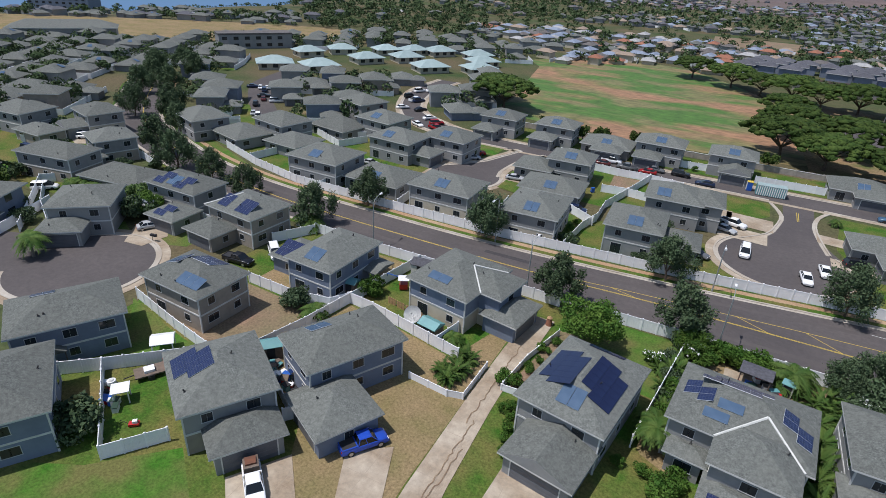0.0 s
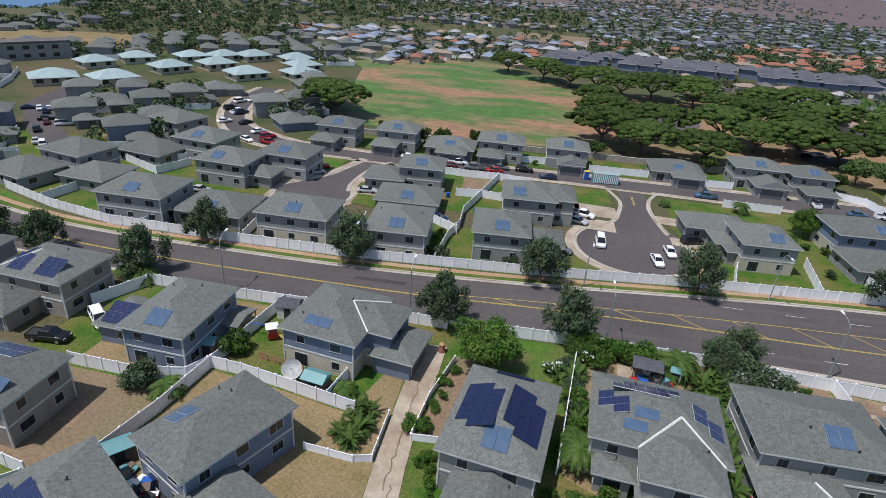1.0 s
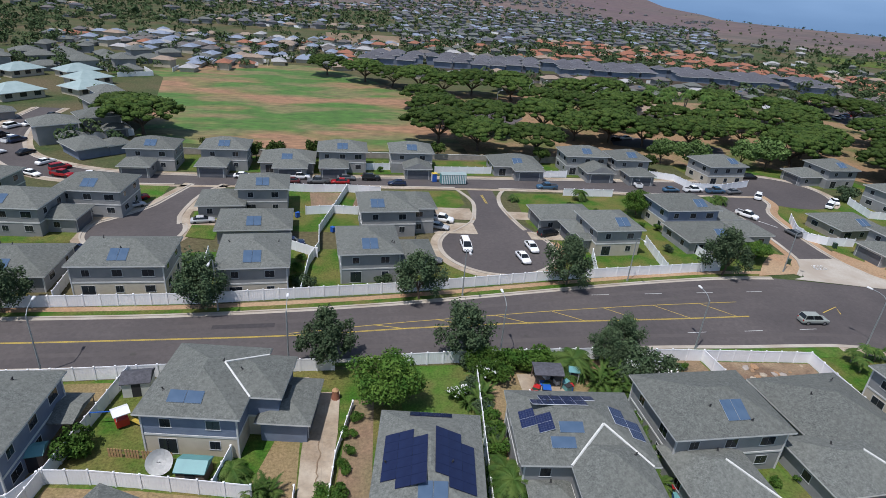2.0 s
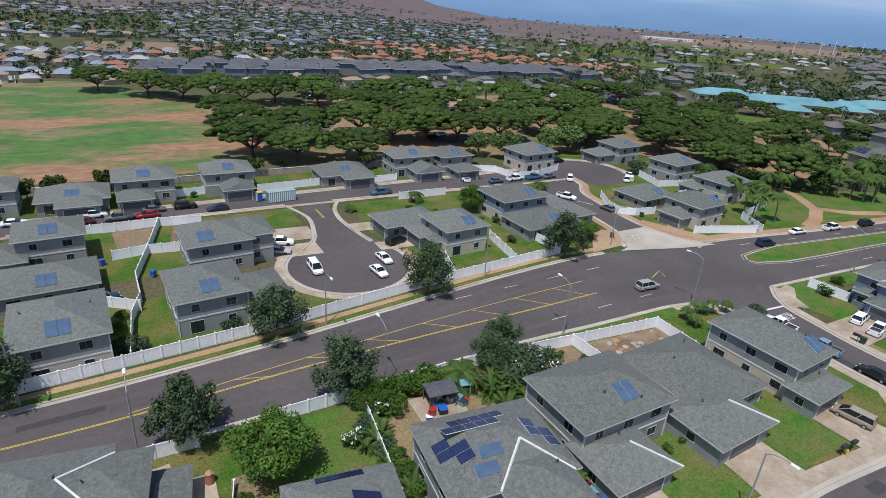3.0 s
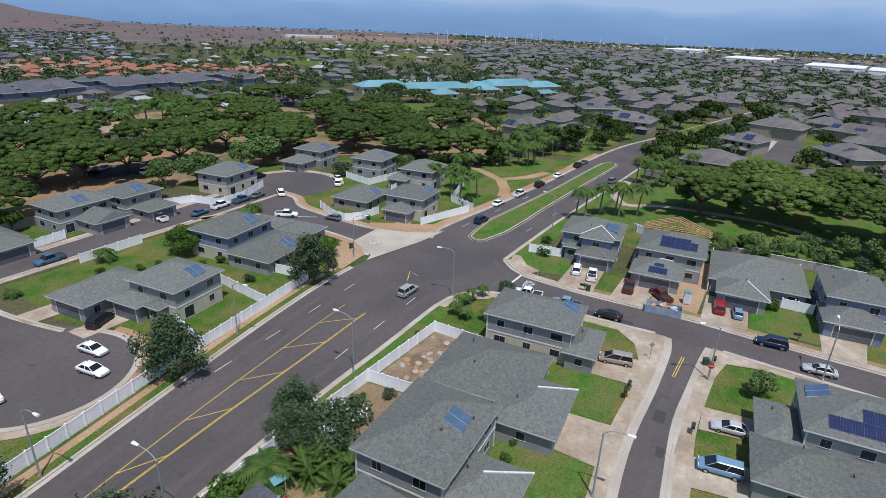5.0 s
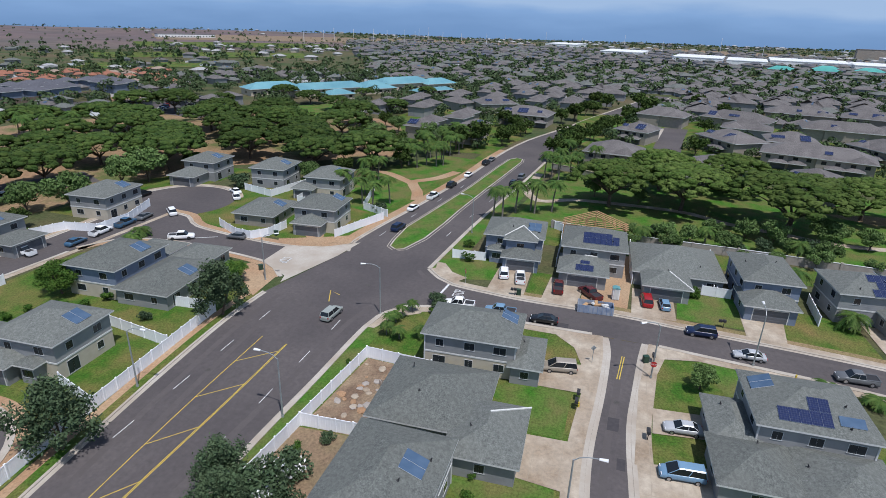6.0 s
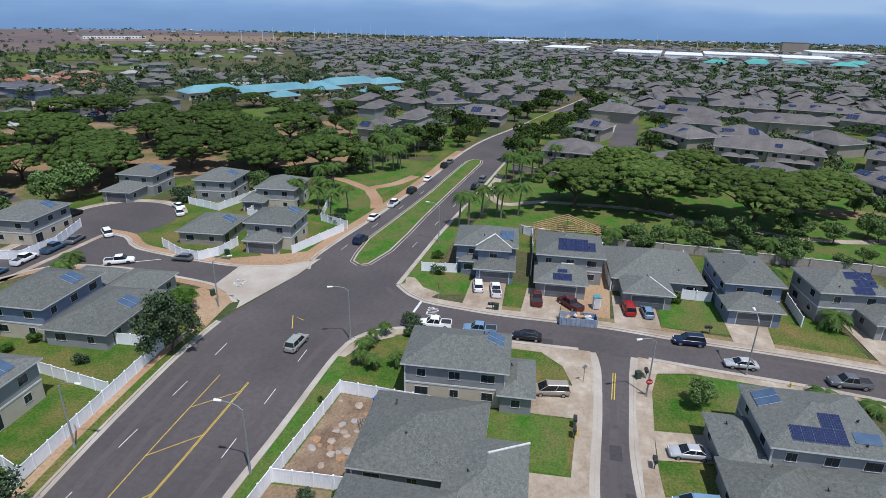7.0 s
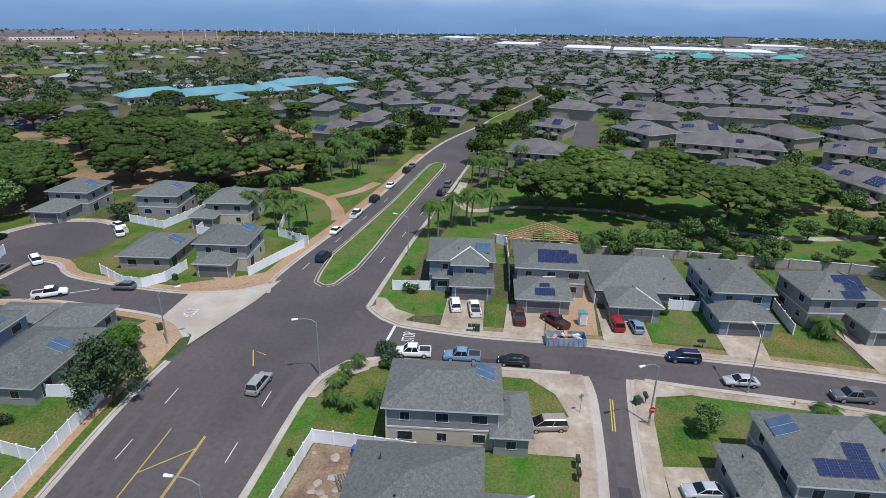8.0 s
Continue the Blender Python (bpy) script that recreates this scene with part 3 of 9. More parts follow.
def panel_array(parent, m, cols, rows, pw=1.0, ph=1.6, frame_mat=None, cell_mat=None, name="solar_panel", skip=(), gap=0.02):
    """Solar panels on a slope, each with its frame and cells."""
    def panel_mesh():
        bm = bmesh.new()
        box(bm, -pw / 2, pw / 2, -ph / 2, ph / 2, -0.05, 0.0)
        bm.faces.ensure_lookup_table()
        top = max(bm.faces, key=lambda f: f.calc_center_median().z)
        bmesh.ops.inset_individual(bm, faces=[top], thickness=0.075)
        top.material_index = 1
        return mesh_of(bm, name, frame_mat or M_PVFRAME, cell_mat or M_PV)
    fm = cached(("pf", pw, ph, (frame_mat or M_PVFRAME).name, (cell_mat or M_PV).name), panel_mesh)
    for i in range(cols):
        for j in range(rows):
            if (i, j) in skip:
                continue
            q = m @ pose((i - (cols - 1) / 2) * (pw + gap), (j - (rows - 1) / 2) * (ph + gap), 0)
            part(name, fm, parent, q)


def window_part(parent, m, w, h):
    """A window facing local -y: frame, mullion and pane."""
    def frame_mesh():
        bm = bmesh.new()
        t, s = 0.055, 0.04
        box(bm, -w / 2, w / 2, -s, 0.02, h / 2 - t, h / 2)
        box(bm, -w / 2 - 0.04, w / 2 + 0.04, -s - 0.02, 0.02, -h / 2, -h / 2 + t)
        for x in (-w / 2, w / 2 - t):
            box(bm, x, x + t, -s, 0.02, -h / 2 + t, h / 2 - t)
        if w > 0.9:
            box(bm, -0.03, 0.03, -s + 0.02, 0.02, -h / 2 + t, h / 2 - t)
        return mesh_of(bm, "window", M_FRAME)
    fm = cached(("wf", w, h), frame_mesh)
    pm = cached(("wp", w, h), lambda: box_mesh("pane", M_GLASS, -w / 2 + 0.05, w / 2 - 0.05, -0.02, 0.015, -h / 2 + 0.05, h / 2 - 0.05))
    f = part("window", fm, parent, m)
    part("pane", pm, f)


def house(x, y, rot, w, d, storeys=2, wings=(), wall=0, lower=None, pv=(), heater=None, label="", roof=None, caps=(), detail=2, group="houses of the estate", porch=()):
    """A hipped house of w by d metres. wings: (x, y, w, d, storeys, door side or '', gable). pv: (block, side, along, up, columns, rows, panel width, panel height)."""
    root = new("house")
    root.matrix_basis = pose(x, y, 0, 0, 0, rot)
    kinds = ["grey", "blue-grey", "taupe", "cream"]
    words = "two-storey" if storeys == 2 else "single-storey"
    tagged(root, label or "%s %s house under a grey hipped shingle roof" % (kinds[wall], words), "house", group)
    rm = roof or M_ROOF
    blocks = [(0, 0, w, d, storeys, "", False)] + list(wings)
    for bi, (bx, by, bw, bd, st, door, gable) in enumerate(blocks):
        top = st * STOREY + 0.05
        base = pose(bx, by, 0)
        for s in range(st):
            wm = M_WALL[lower if (s == 0 and st == 2 and lower is not None) else wall]
            part("wall", cached(("wall", round(bw, 2), round(bd, 2), s, wm.name), lambda: box_mesh("wall", wm, -bw / 2, bw / 2, -bd / 2, bd / 2, s * STOREY - (0.15 if s == 0 else 0), (s + 1) * STOREY + 0.04)), root, base)
        if detail:
            if st == 2:
                part("belt_trim", cached(("belt", round(bw, 2), round(bd, 2)), lambda: belt_mesh(bw, bd)), root, base @ pose(0, 0, STOREY))
            if bi == 0 and y < 100 and x < 70:
                cm = cached(("corner", st), lambda: box_mesh("corner_board", M_TRIM, -0.08, 0.08, -0.08, 0.08, -0.1, top))
                for sx in (-1, 1):
                    for sy in (-1, 1):
                        part("corner_board", cm, root, base @ pose(sx * bw / 2, sy * bd / 2, 0))
        lift = 0.2 + 0.004 * bi
        r = part("roof", roof_mesh(bw, bd, gable, rm), root, base @ pose(0, 0, top + lift))
        if bi in caps:
            if "V" in caps[bi]:
                valley_lines(root, (w, d), (bx, by, bw, bd), top + 0.2)
            else:
                cap_lines(r, bw, bd, gable, caps[bi])
        if detail:
            pipe = cached("vent_pipe", lambda: vent_mesh())
            rng = random.Random(int(abs(x * 7 + y * 13 + bi * 5)))
            for k in range(0 if y > 100 else 2 if bi == 0 else 1):
                part("vent_pipe", pipe, root, base @ slope_pose(bw, bd, rng.choice("SN" if bw > bd else "EW"), rng.uniform(-0.3, 0.3) * max(bw, bd), 1.0 + 0.3 * min(bw, bd) * rng.random(), top + lift, lift=0))
        # windows on the four sides of each storey, where no other block stands
        for s in range(st):
            for side, length, dist, rz in (("S", bw, bd / 2, 0), ("N", bw, bd / 2, 180), ("E", bd, bw / 2, 90), ("W", bd, bw / 2, -90)):
                if door == side and s == 0:
                    dm = cached(("garage", round(min(5.0, length - 0.8), 1)), lambda: garage_mesh(min(5.0, length - 0.8)))
                    gd = part("garage_door", dm, root, base @ pose(0, 0, 0, 0, 0, rz) @ pose(0, -dist, 0))
                    part("door_frame", cached(("gframe", round(min(5.0, length - 0.8), 1)), lambda: door_frame_mesh(min(5.0, length - 0.8))), gd)
                    continue
                seen = pose(0, 0, 0, 0, 0, rot + rz) @ Vector((0, -1, 0))
                if seen.y > 0.5 and y > 46 or seen.x > 0.6 and x > 4 or seen.x < -0.6 and x < -24 and y > 40:
                    continue
                n = max(1, int(length / 3.6)) if detail else 1
                for k in range(n):
                    a = (k + 0.5) * length / n - length / 2
                    q = base @ pose(0, 0, 0, 0, 0, rz) @ pose(a, -dist, s * STOREY + 1.45)
                    c = q.translation
                    hid = any(bj != bi and st2 > s and abs(c.x - ox) < ow / 2 + 0.8 and abs(c.y - oy) < od / 2 + 0.8 for bj, (ox, oy, ow, od, st2, _, _) in enumerate(blocks))
                    if not hid:
                        ww, wh = ((1.7, 1.15), (1.1, 1.1), (1.4, 1.15))[(k + bi + s) % 3]
                        if s == 0 and side == "S" and k == 0 and bi == 0:
                            ww, wh = 1.8, 1.9
                            q = q @ pose(0, 0, -0.35)
                        window_part(root, q, ww, wh)
    for bi, side, along, up, cols, rows, pw, ph, kind in pv:
        bx, by, bw, bd, st, _, _ = blocks[bi]
        q = pose(bx, by, 0) @ slope_pose(bw, bd, side, along, up, st * STOREY + 0.25 + 0.004 * bi)
        if kind == "pv":
            panel_array(root, q, cols, rows, pw, ph)
        elif kind == "step":
            panel_array(root, q, cols, rows, pw, ph, skip=((0, 1), (cols - 1, 0)) if cols > 2 else ())
        elif kind == "slant":
            panel_array(root, q, cols, rows, pw, ph, skip=((cols - 1, 0), (0, rows - 1)))
        elif kind == "tee":
            panel_array(root, q, cols, rows, pw, ph, skip=((0, 1), (1, 1), (2, 1)))
        elif kind == "dark":
            panel_array(root, q, cols, rows, pw, ph, M_DARKPV, M_DARKPV, skip=((0, rows - 1), (cols - 1, 0)))
        else:
            panel_array(root, q, cols, rows, pw, ph, M_PVFRAME, M_HEATER, "solar_heater", gap=0.05)
    return root


def belt_mesh(w, d):
    """A flat board running round the house between its storeys."""
    bm = bmesh.new()
    e = 0.05
    rings = [[bm.verts.new((sx * (w / 2 + o), sy * (d / 2 + o), z)) for sx, sy in ((-1, -1), (1, -1), (1, 1), (-1, 1))] for o, z in ((0, -0.11), (e, -0.11), (e, 0.11), (0, 0.11))]
    for a, b in zip(rings, rings[1:]):
        for i in range(4):
            bm.faces.new([a[i], a[(i + 1) % 4], b[(i + 1) % 4], b[i]])
    bmesh.ops.recalc_face_normals(bm, faces=bm.faces)
    return mesh_of(bm, "belt_trim", M_TRIM)


def vent_mesh():
    bm = bmesh.new()
    tube(bm, (0, 0, -0.1), (0, 0, 0.35), 0.07, 0.07, 6)
    tube(bm, (0, 0, 0.0), (0, 0, 0.06), 0.16, 0.1, 6)
    return mesh_of(bm, "vent_pipe", M_PIPE)


def valley_lines(root, main, wing, z):
    """Pale flashing along the two valleys where a wing's roof runs into the main roof."""
    W, D = main[0] / 2 + 0.5, main[1] / 2 + 0.5
    bx, by, bw, bd = wing
    if abs(by) > abs(bx):
        h, sg = bw / 2 + 0.5, (1 if by > 0 else -1)
        ends = [((bx, sg * (D - h), z + SLOPE * h), (bx + k * h, sg * D, z)) for k in (-1, 1)]
    else:
        h, sg = bd / 2 + 0.5, (1 if bx > 0 else -1)
        ends = [((sg * (W - h), by, z + SLOPE * h), (sg * W, by + k * h, z)) for k in (-1, 1)]
    for a, b in ends:
        bm = bmesh.new()
        tube(bm, a, b, 0.13, 0.13, 5)
        part("valley_flashing", mesh_of(bm, "valley_flashing", M_CAP), root)


def cap_lines(roof_ob, bw, bd, gable, which="LR"):
    """Pale caps along the front hips of a roof."""
    W, D = bw / 2 + 0.5, bd / 2 + 0.5
    h, k = SLOPE * min(W, D), abs(W - D)
    if gable:
        ends = [((0, -D, SLOPE * W), (0, D, SLOPE * W))]
    elif W > D:
        ends = [((-k, 0, h), (-W, -D, 0)), ((k, 0, h), (W, -D, 0))]
    else:
        ends = [((0, -k, h), (-W, -D, 0)), ((0, -k, h), (W, -D, 0))]
    for a, b in (ends[:1] if which == "L" else ends[-1:] if which == "R" else ends):
        bm = bmesh.new()
        tube(bm, a, b, 0.13, 0.13, 5)
        part("ridge_cap", mesh_of(bm, "ridge_cap", M_CAP), roof_ob)


def garage_mesh(w):
    """A sectional door: four panels with grooves between them. Open carports get one too, for their dark inside."""
    h, q = 2.15, 2.15 / 4
    levels = [(0.0, -0.03)]
    for i in range(1, 4):
        levels += [(i * q - 0.03, -0.03), (i * q, -0.005), (i * q + 0.03, -0.03)]
    levels.append((h, -0.03))
    return loft([[(-w / 2, y, z), (w / 2, y, z), (w / 2, 0.05, z), (-w / 2, 0.05, z)] for z, y in levels], M_DOOR, "garage_door")


def door_frame_mesh(w):
    """The trim round three sides of a garage door."""
    b, h = w / 2 + 0.003, 2.153
    a, top = b + 0.12, h + 0.12
    line = [(-a, 0), (-a, top), (a, top), (a, 0), (b, 0), (b, h), (-b, h), (-b, 0)]
    bm = bmesh.new()
    front = [bm.verts.new((x, -0.06, z)) for x, z in line]
    back = [bm.verts.new((x, 0.05, z)) for x, z in line]
    bm.faces.new(front)
    bm.faces.new(back[::-1])
    for i in range(8):
        bm.faces.new([front[i], back[i], back[(i + 1) % 8], front[(i + 1) % 8]])
    bmesh.ops.recalc_face_normals(bm, faces=bm.faces)
    return mesh_of(bm, "door_frame", M_TRIM)


# ---- fences ----
def fence_panel():
    """One moulded panel: grooved boards between a top and a bottom rail."""
    bm = bmesh.new()
    prof = [(-1.1, 0.018)]
    for i in range(6):
        x = -1.1 + 0.314 * (i + 1)
        prof += [(x - 0.015, 0.018), (x + 0.015, 0.005)]
        prof += [(x + 0.016, 0.018)]
    prof += [(1.1, 0.018)]
    levels = ((0.03, None), (1.60, None), (1.61, 0.035), (1.78, 0.035))
    for sy in (-1, 1):
        rows = [[bm.verts.new((x, sy * (f or d), z)) for x, d in prof] for z, f in levels]
        for p, q in zip(rows, rows[1:]):
            for i in range(len(prof) - 1):
                bm.faces.new([p[i], p[i + 1], q[i + 1], q[i]])
        if sy == -1:
            front = rows[-1]
        else:
            for i in range(len(prof) - 1):
                bm.faces.new([front[i], front[i + 1], rows[-1][i + 1], rows[-1][i]])
    bmesh.ops.recalc_face_normals(bm, faces=bm.faces)
    return mesh_of(bm, "panel", M_VINYL)


def fence_post():
    bm = bmesh.new()
    box(bm, -0.08, 0.08, -0.08, 0.08, -0.1, 1.86)
    v = [bm.verts.new(p) for p in ((-0.1, -0.1, 1.86), (0.1, -0.1, 1.86), (0.1, 0.1, 1.86), (-0.1, 0.1, 1.86), (0, 0, 1.95))]
    for i in range(4):
        bm.faces.new([v[i], v[(i + 1) % 4], v[4]])
    bm.faces.new(v[3::-1])
    return mesh_of(bm, "post", M_VINYL)


def fence(pts, h=1.0, label="white vinyl privacy fence with square posts", step=2.2):
    """A fence of panels between posts along a line."""
    root = tagged(new("fence"), label, "fence", "white vinyl fences")
    pts = [Vector((*p, 0)) for p in pts]
    root.matrix_basis = Matrix.Translation(pts[0])
    pm, qm = cached("fence_panel", fence_panel), cached("fence_post", fence_post)
    for k, (a, b) in enumerate(zip(pts, pts[1:])):
        n = max(1, round((b - a).length / step))
        rz = math.degrees(math.atan2(b.y - a.y, b.x - a.x))
        for i in range(n):
            p = a.lerp(b, (i + 0.5) / n) - pts[0]
            part("panel", pm, root, pose(p.x, p.y, 0, 0, 0, rz) @ Matrix.Diagonal(((b - a).length / n / 2.2, 1, h, 1)))
            q = a.lerp(b, i / n) - pts[0]
            part("post", qm, root, pose(q.x, q.y, 0, 0, 0, rz) @ Matrix.Diagonal((1, 1, h, 1)))
    q = pts[-1] - pts[0]
    part("post", qm, root, pose(q.x, q.y, 0) @ Matrix.Diagonal((1, 1, h, 1)))
    return root


# ---- plants ----
def leaf_cloud(name, blobs, count, size, m, seed, flat=0.0, ragged=0.10):
    """Leaf cards scattered through ellipsoids (x, y, z, rx, ry, rz), most near their surface."""
    rng = np.random.RandomState(seed)
    vol = np.array([b[3] * b[4] + b[5] * b[3] for b in blobs])
    pick = rng.choice(len(blobs), count, p=vol / vol.sum())
    bl = np.array(blobs)[pick]
    u = rng.normal(size=(count, 3))
    u /= np.linalg.norm(u, axis=1)[:, None]
    r = rng.uniform(0.55, 1.0, count) ** 0.45 * (1 + ragged * rng.normal(size=count))
    c = bl[:, :3] + u * r[:, None] * bl[:, 3:6]
    n = u * [1, 1, 1] + rng.normal(size=(count, 3)) * 0.75
    n[:, 2] += flat
    n /= np.linalg.norm(n, axis=1)[:, None]
    t = np.cross(n, rng.normal(size=(count, 3)))
    t /= np.linalg.norm(t, axis=1)[:, None]
    b = np.cross(n, t)
    s = size * rng.uniform(0.6, 1.3, count)[:, None]
    v = np.stack([c - t * s, c - b * s * 0.55, c + t * s, c + b * s * 0.55], 1).reshape(-1, 3)
    me = bpy.data.meshes.new(name)
    me.from_pydata(v.tolist(), [], np.arange(count * 4).reshape(-1, 4).tolist())
    me.materials.append(m)
    return me


def canopy(r, h, z, pads, count, size, m, seed):
    """The crown of a spreading shade tree: rounded pads of foliage over a wide low dome, with loose leaves about them."""
    rng = np.random.RandomState(seed + 500)
    i = np.arange(pads)
    a = i * 2.39996 + rng.uniform(-0.35, 0.35, pads)
    edge = 1 + 0.10 * np.sin(a * 3 + seed) + 0.07 * np.sin(a * 5 + 2.3 * seed)
    q = np.sqrt((i + 0.6) / pads)
    top = z + h * np.sqrt(np.maximum(0.0, 1 - (0.97 * q) ** 2.4)) + rng.uniform(-0.3, 0.3, pads)
    rp = r * rng.uniform(0.16, 0.25, pads) * math.sqrt(70 / pads)
    px, py = np.cos(a) * q * edge * r, np.sin(a) * q * edge * r
    base, tris = blob_shell(4, 8, 0)
    v, f = [], []
    for k in range(pads):
        lump = 1 + 0.16 * rng.normal(size=(len(base), 1))
        f += [tuple(j + len(v) for j in t) for t in tris]
        v += (base * lump * [rp[k] * 0.92, rp[k] * 0.92, rp[k] * 0.42] + [px[k], py[k], top[k]]).tolist()
    w = rp ** 2
    k = rng.choice(pads, count, p=w / w.sum())
    u = rng.normal(size=(count, 3))
    u /= np.linalg.norm(u, axis=1)[:, None]
    u[:, 2] = np.where(rng.random(count) < 0.8, np.abs(u[:, 2]), u[:, 2])
    c = np.stack([px[k], py[k], top[k]], 1) + u * rng.uniform(0.88, 1.15, (count, 1)) * np.stack([rp[k], rp[k], rp[k] * 0.46], 1)
    n = u * [0.6, 0.6, 1.0] + [0, 0, 0.35] + rng.normal(size=(count, 3)) * 0.3
    n /= np.linalg.norm(n, axis=1)[:, None]
    t = np.cross(n, rng.normal(size=(count, 3)))
    t /= np.linalg.norm(t, axis=1)[:, None]
    b = np.cross(n, t)
    s = size * rng.uniform(0.6, 1.3, count)[:, None]
    i0 = len(v)
    v += np.stack([c - t * s, c - b * s * 0.6, c + t * s, c + b * s * 0.6], 1).reshape(-1, 3).tolist()
    me = bpy.data.meshes.new("crown")
    me.from_pydata(v, [], f + (np.arange(count * 4).reshape(-1, 4) + i0).tolist())
    me.polygons.foreach_set("use_smooth", [True] * len(me.polygons))
    me.materials.append(m)
    return me


def tuft_blobs(seed, r, z0, z1, n):
    """Upright tufts of foliage round a short leader, widest below the middle."""
    rng = random.Random(seed)
    out = []
    for i in range(n):
        t = (i + rng.random()) / n
        wide = r * (1 - (abs(t - 0.36) / 0.72) ** 2)
        a, q = i * 2.4 + rng.uniform(-0.5, 0.5), wide * rng.uniform(0.3, 1.08)
        s = rng.uniform(0.42, 0.8) * (0.75 + 0.25 * wide / r)
        out.append((q * math.cos(a), q * math.sin(a), z0 + t * (z1 - z0), s, s, s * rng.uniform(1.1, 1.6)))
    return out


def blob_shell(rows, cols, seed):
    """Unit sphere points in rings and the faces between them."""
    pts, tris = [(0, 0, -1.0)], []
    for i in range(1, rows):
        a = math.pi * i / rows - math.pi / 2
        pts += [(math.cos(a) * math.cos(6.28319 * (j + 0.5 * (i % 2)) / cols), math.cos(a) * math.sin(6.28319 * (j + 0.5 * (i % 2)) / cols), math.sin(a)) for j in range(cols)]
    pts.append((0, 0, 1.0))
    for j in range(cols):
        tris.append((0, 1 + (j + 1) % cols, 1 + j))
        tris.append((len(pts) - 1, len(pts) - 1 - cols + j, len(pts) - 1 - cols + (j + 1) % cols))
        for i in range(rows - 2):
            a, b = 1 + i * cols, 1 + (i + 1) * cols
            tris.append((a + j, a + (j + 1) % cols, b + (j + 1) % cols, b + j))
    return np.array(pts), tris


def crown_blobs(seed, r, h, z, n, umbrella=False, lump=1.0):
    rng = random.Random(seed)
    out = []
    for i in range(n):
        a, q = rng.uniform(0, 6.283), math.sqrt(rng.random()) * r * (0.72 if lump == 1 else 0.8)
        s = r * rng.uniform(0.32, 0.5) * lump
        zz = z + (h * 0.5 * (1 - (q / r) ** 2) if umbrella else rng.uniform(-0.32, 0.36) * h * (1 - 0.5 * q / r))
        out.append((q * math.cos(a), q * math.sin(a), zz, s, s * rng.uniform(0.8, 1.1), s * (0.42 if umbrella else 0.75)))
    return out


def trunk_mesh(h, r, limbs, spread, m, seed, fork=0.5):
    rng = random.Random(seed)
    bm = bmesh.new()
    top = Vector((rng.uniform(-0.1, 0.1) * h, rng.uniform(-0.1, 0.1) * h, h * fork))
    tube(bm, (0, 0, -0.2), top * 0.5, r, r * 0.8, 8)
    tube(bm, top * 0.5, top, r * 0.8, r * 0.7, 8)
    for i in range(limbs):
        a = 6.283 * (i + rng.random() * 0.5) / limbs
        k = rng.uniform(0.6, 1.0)
        mid = top + Vector((math.cos(a) * spread * 0.45 * k, math.sin(a) * spread * 0.45 * k, (h - top.z) * 0.5))
        end = top + Vector((math.cos(a) * spread * k, math.sin(a) * spread * k, (h - top.z) * rng.uniform(0.75, 1.0)))
        tube(bm, top, mid, r * 0.5, r * 0.32, 6)
        tube(bm, mid, end, r * 0.32, r * 0.1, 6)
        side = mid + Vector((rng.uniform(-1, 1) * spread * 0.4, rng.uniform(-1, 1) * spread * 0.4, (h - mid.z) * 0.7))
        tube(bm, mid, side, r * 0.22, r * 0.07, 5)
    return mesh_of(bm, "trunk", m)


def tree_proto(kind, v):
    """Meshes (trunk, crown) of a kind of tree, in a few variants."""
    def make():
        if kind == "street":
            return trunk_mesh(4.2, 0.16, 6, 1.7, M_BARK, v, 0.32), leaf_cloud("crown", tuft_blobs(v, 2.85, 1.7, 6.1, 34), 7200, 0.155, M_LEAF, v, 0.0, 0.34)
        if kind == "round":
            return trunk_mesh(4.5, 0.2, 6, 2.2, M_BARK, v, 0.3), leaf_cloud("crown", crown_blobs(v + 20, 3.9, 5.0, 3.6, 42, False, 0.62), 12000, 0.15, M_LEAF_B, v, 0.2, 0.16)
        if kind == "umbrella":
            return trunk_mesh(5.6, 0.45, 8, 6.0, M_BARK, v, 0.4), canopy(8.4, 4.2, 4.2, 108, 2100, 0.30, M_LEAF_O, v)
        if kind == "spreading":
            return trunk_mesh(6.4, 0.45, 8, 5.6, M_BARK, v, 0.4), canopy(8.4, 4.6, 5.0, 180, 7500, 0.20, M_LEAF_S, v)
        if kind == "far":
            return trunk_mesh(3.5, 0.2, 4, 1.6, M_BARK, v, 0.4), leaf_cloud("crown", crown_blobs(v + 60, 3.2, 4.0, 3.8, 22, False, 0.7), 1000, 0.38, M_LEAF_O, v, 0.2, 0.16)
        if kind == "light":
            return trunk_mesh(3.5, 0.16, 5, 2.0, M_BARK, v, 0.3), leaf_cloud("crown", crown_blobs(v + 80, 3.2, 4.2, 3.6, 26, False, 0.7), 3000, 0.24, M_LEAF_L, v, 0.2, 0.16)
        if kind == "bush":
            return trunk_mesh(0.8, 0.06, 5, 0.5, M_BARK, v, 0.2), leaf_cloud("crown", crown_blobs(v + 90, 1.2, 1.3, 0.85, 9), 1300, 0.12, M_LEAF_B, v)
        if kind == "darkbush":
            return trunk_mesh(1.0, 0.07, 5, 0.7, M_BARK, v, 0.2), leaf_cloud("crown", crown_blobs(v + 95, 1.6, 2.0, 1.1, 12), 1700, 0.14, M_LEAF, v)
        if kind == "cypress":
            return trunk_mesh(6.0, 0.15, 3, 0.3, M_BARK, v, 0.5), leaf_cloud("crown", [(0, 0, 0.8 + i * 0.9, 0.95 - 0.1 * i, 0.95 - 0.1 * i, 0.8) for i in range(9)], 1200, 0.25, M_LEAF, v)
        raise KeyError(kind)
    return cached(("tree", kind, v), make)


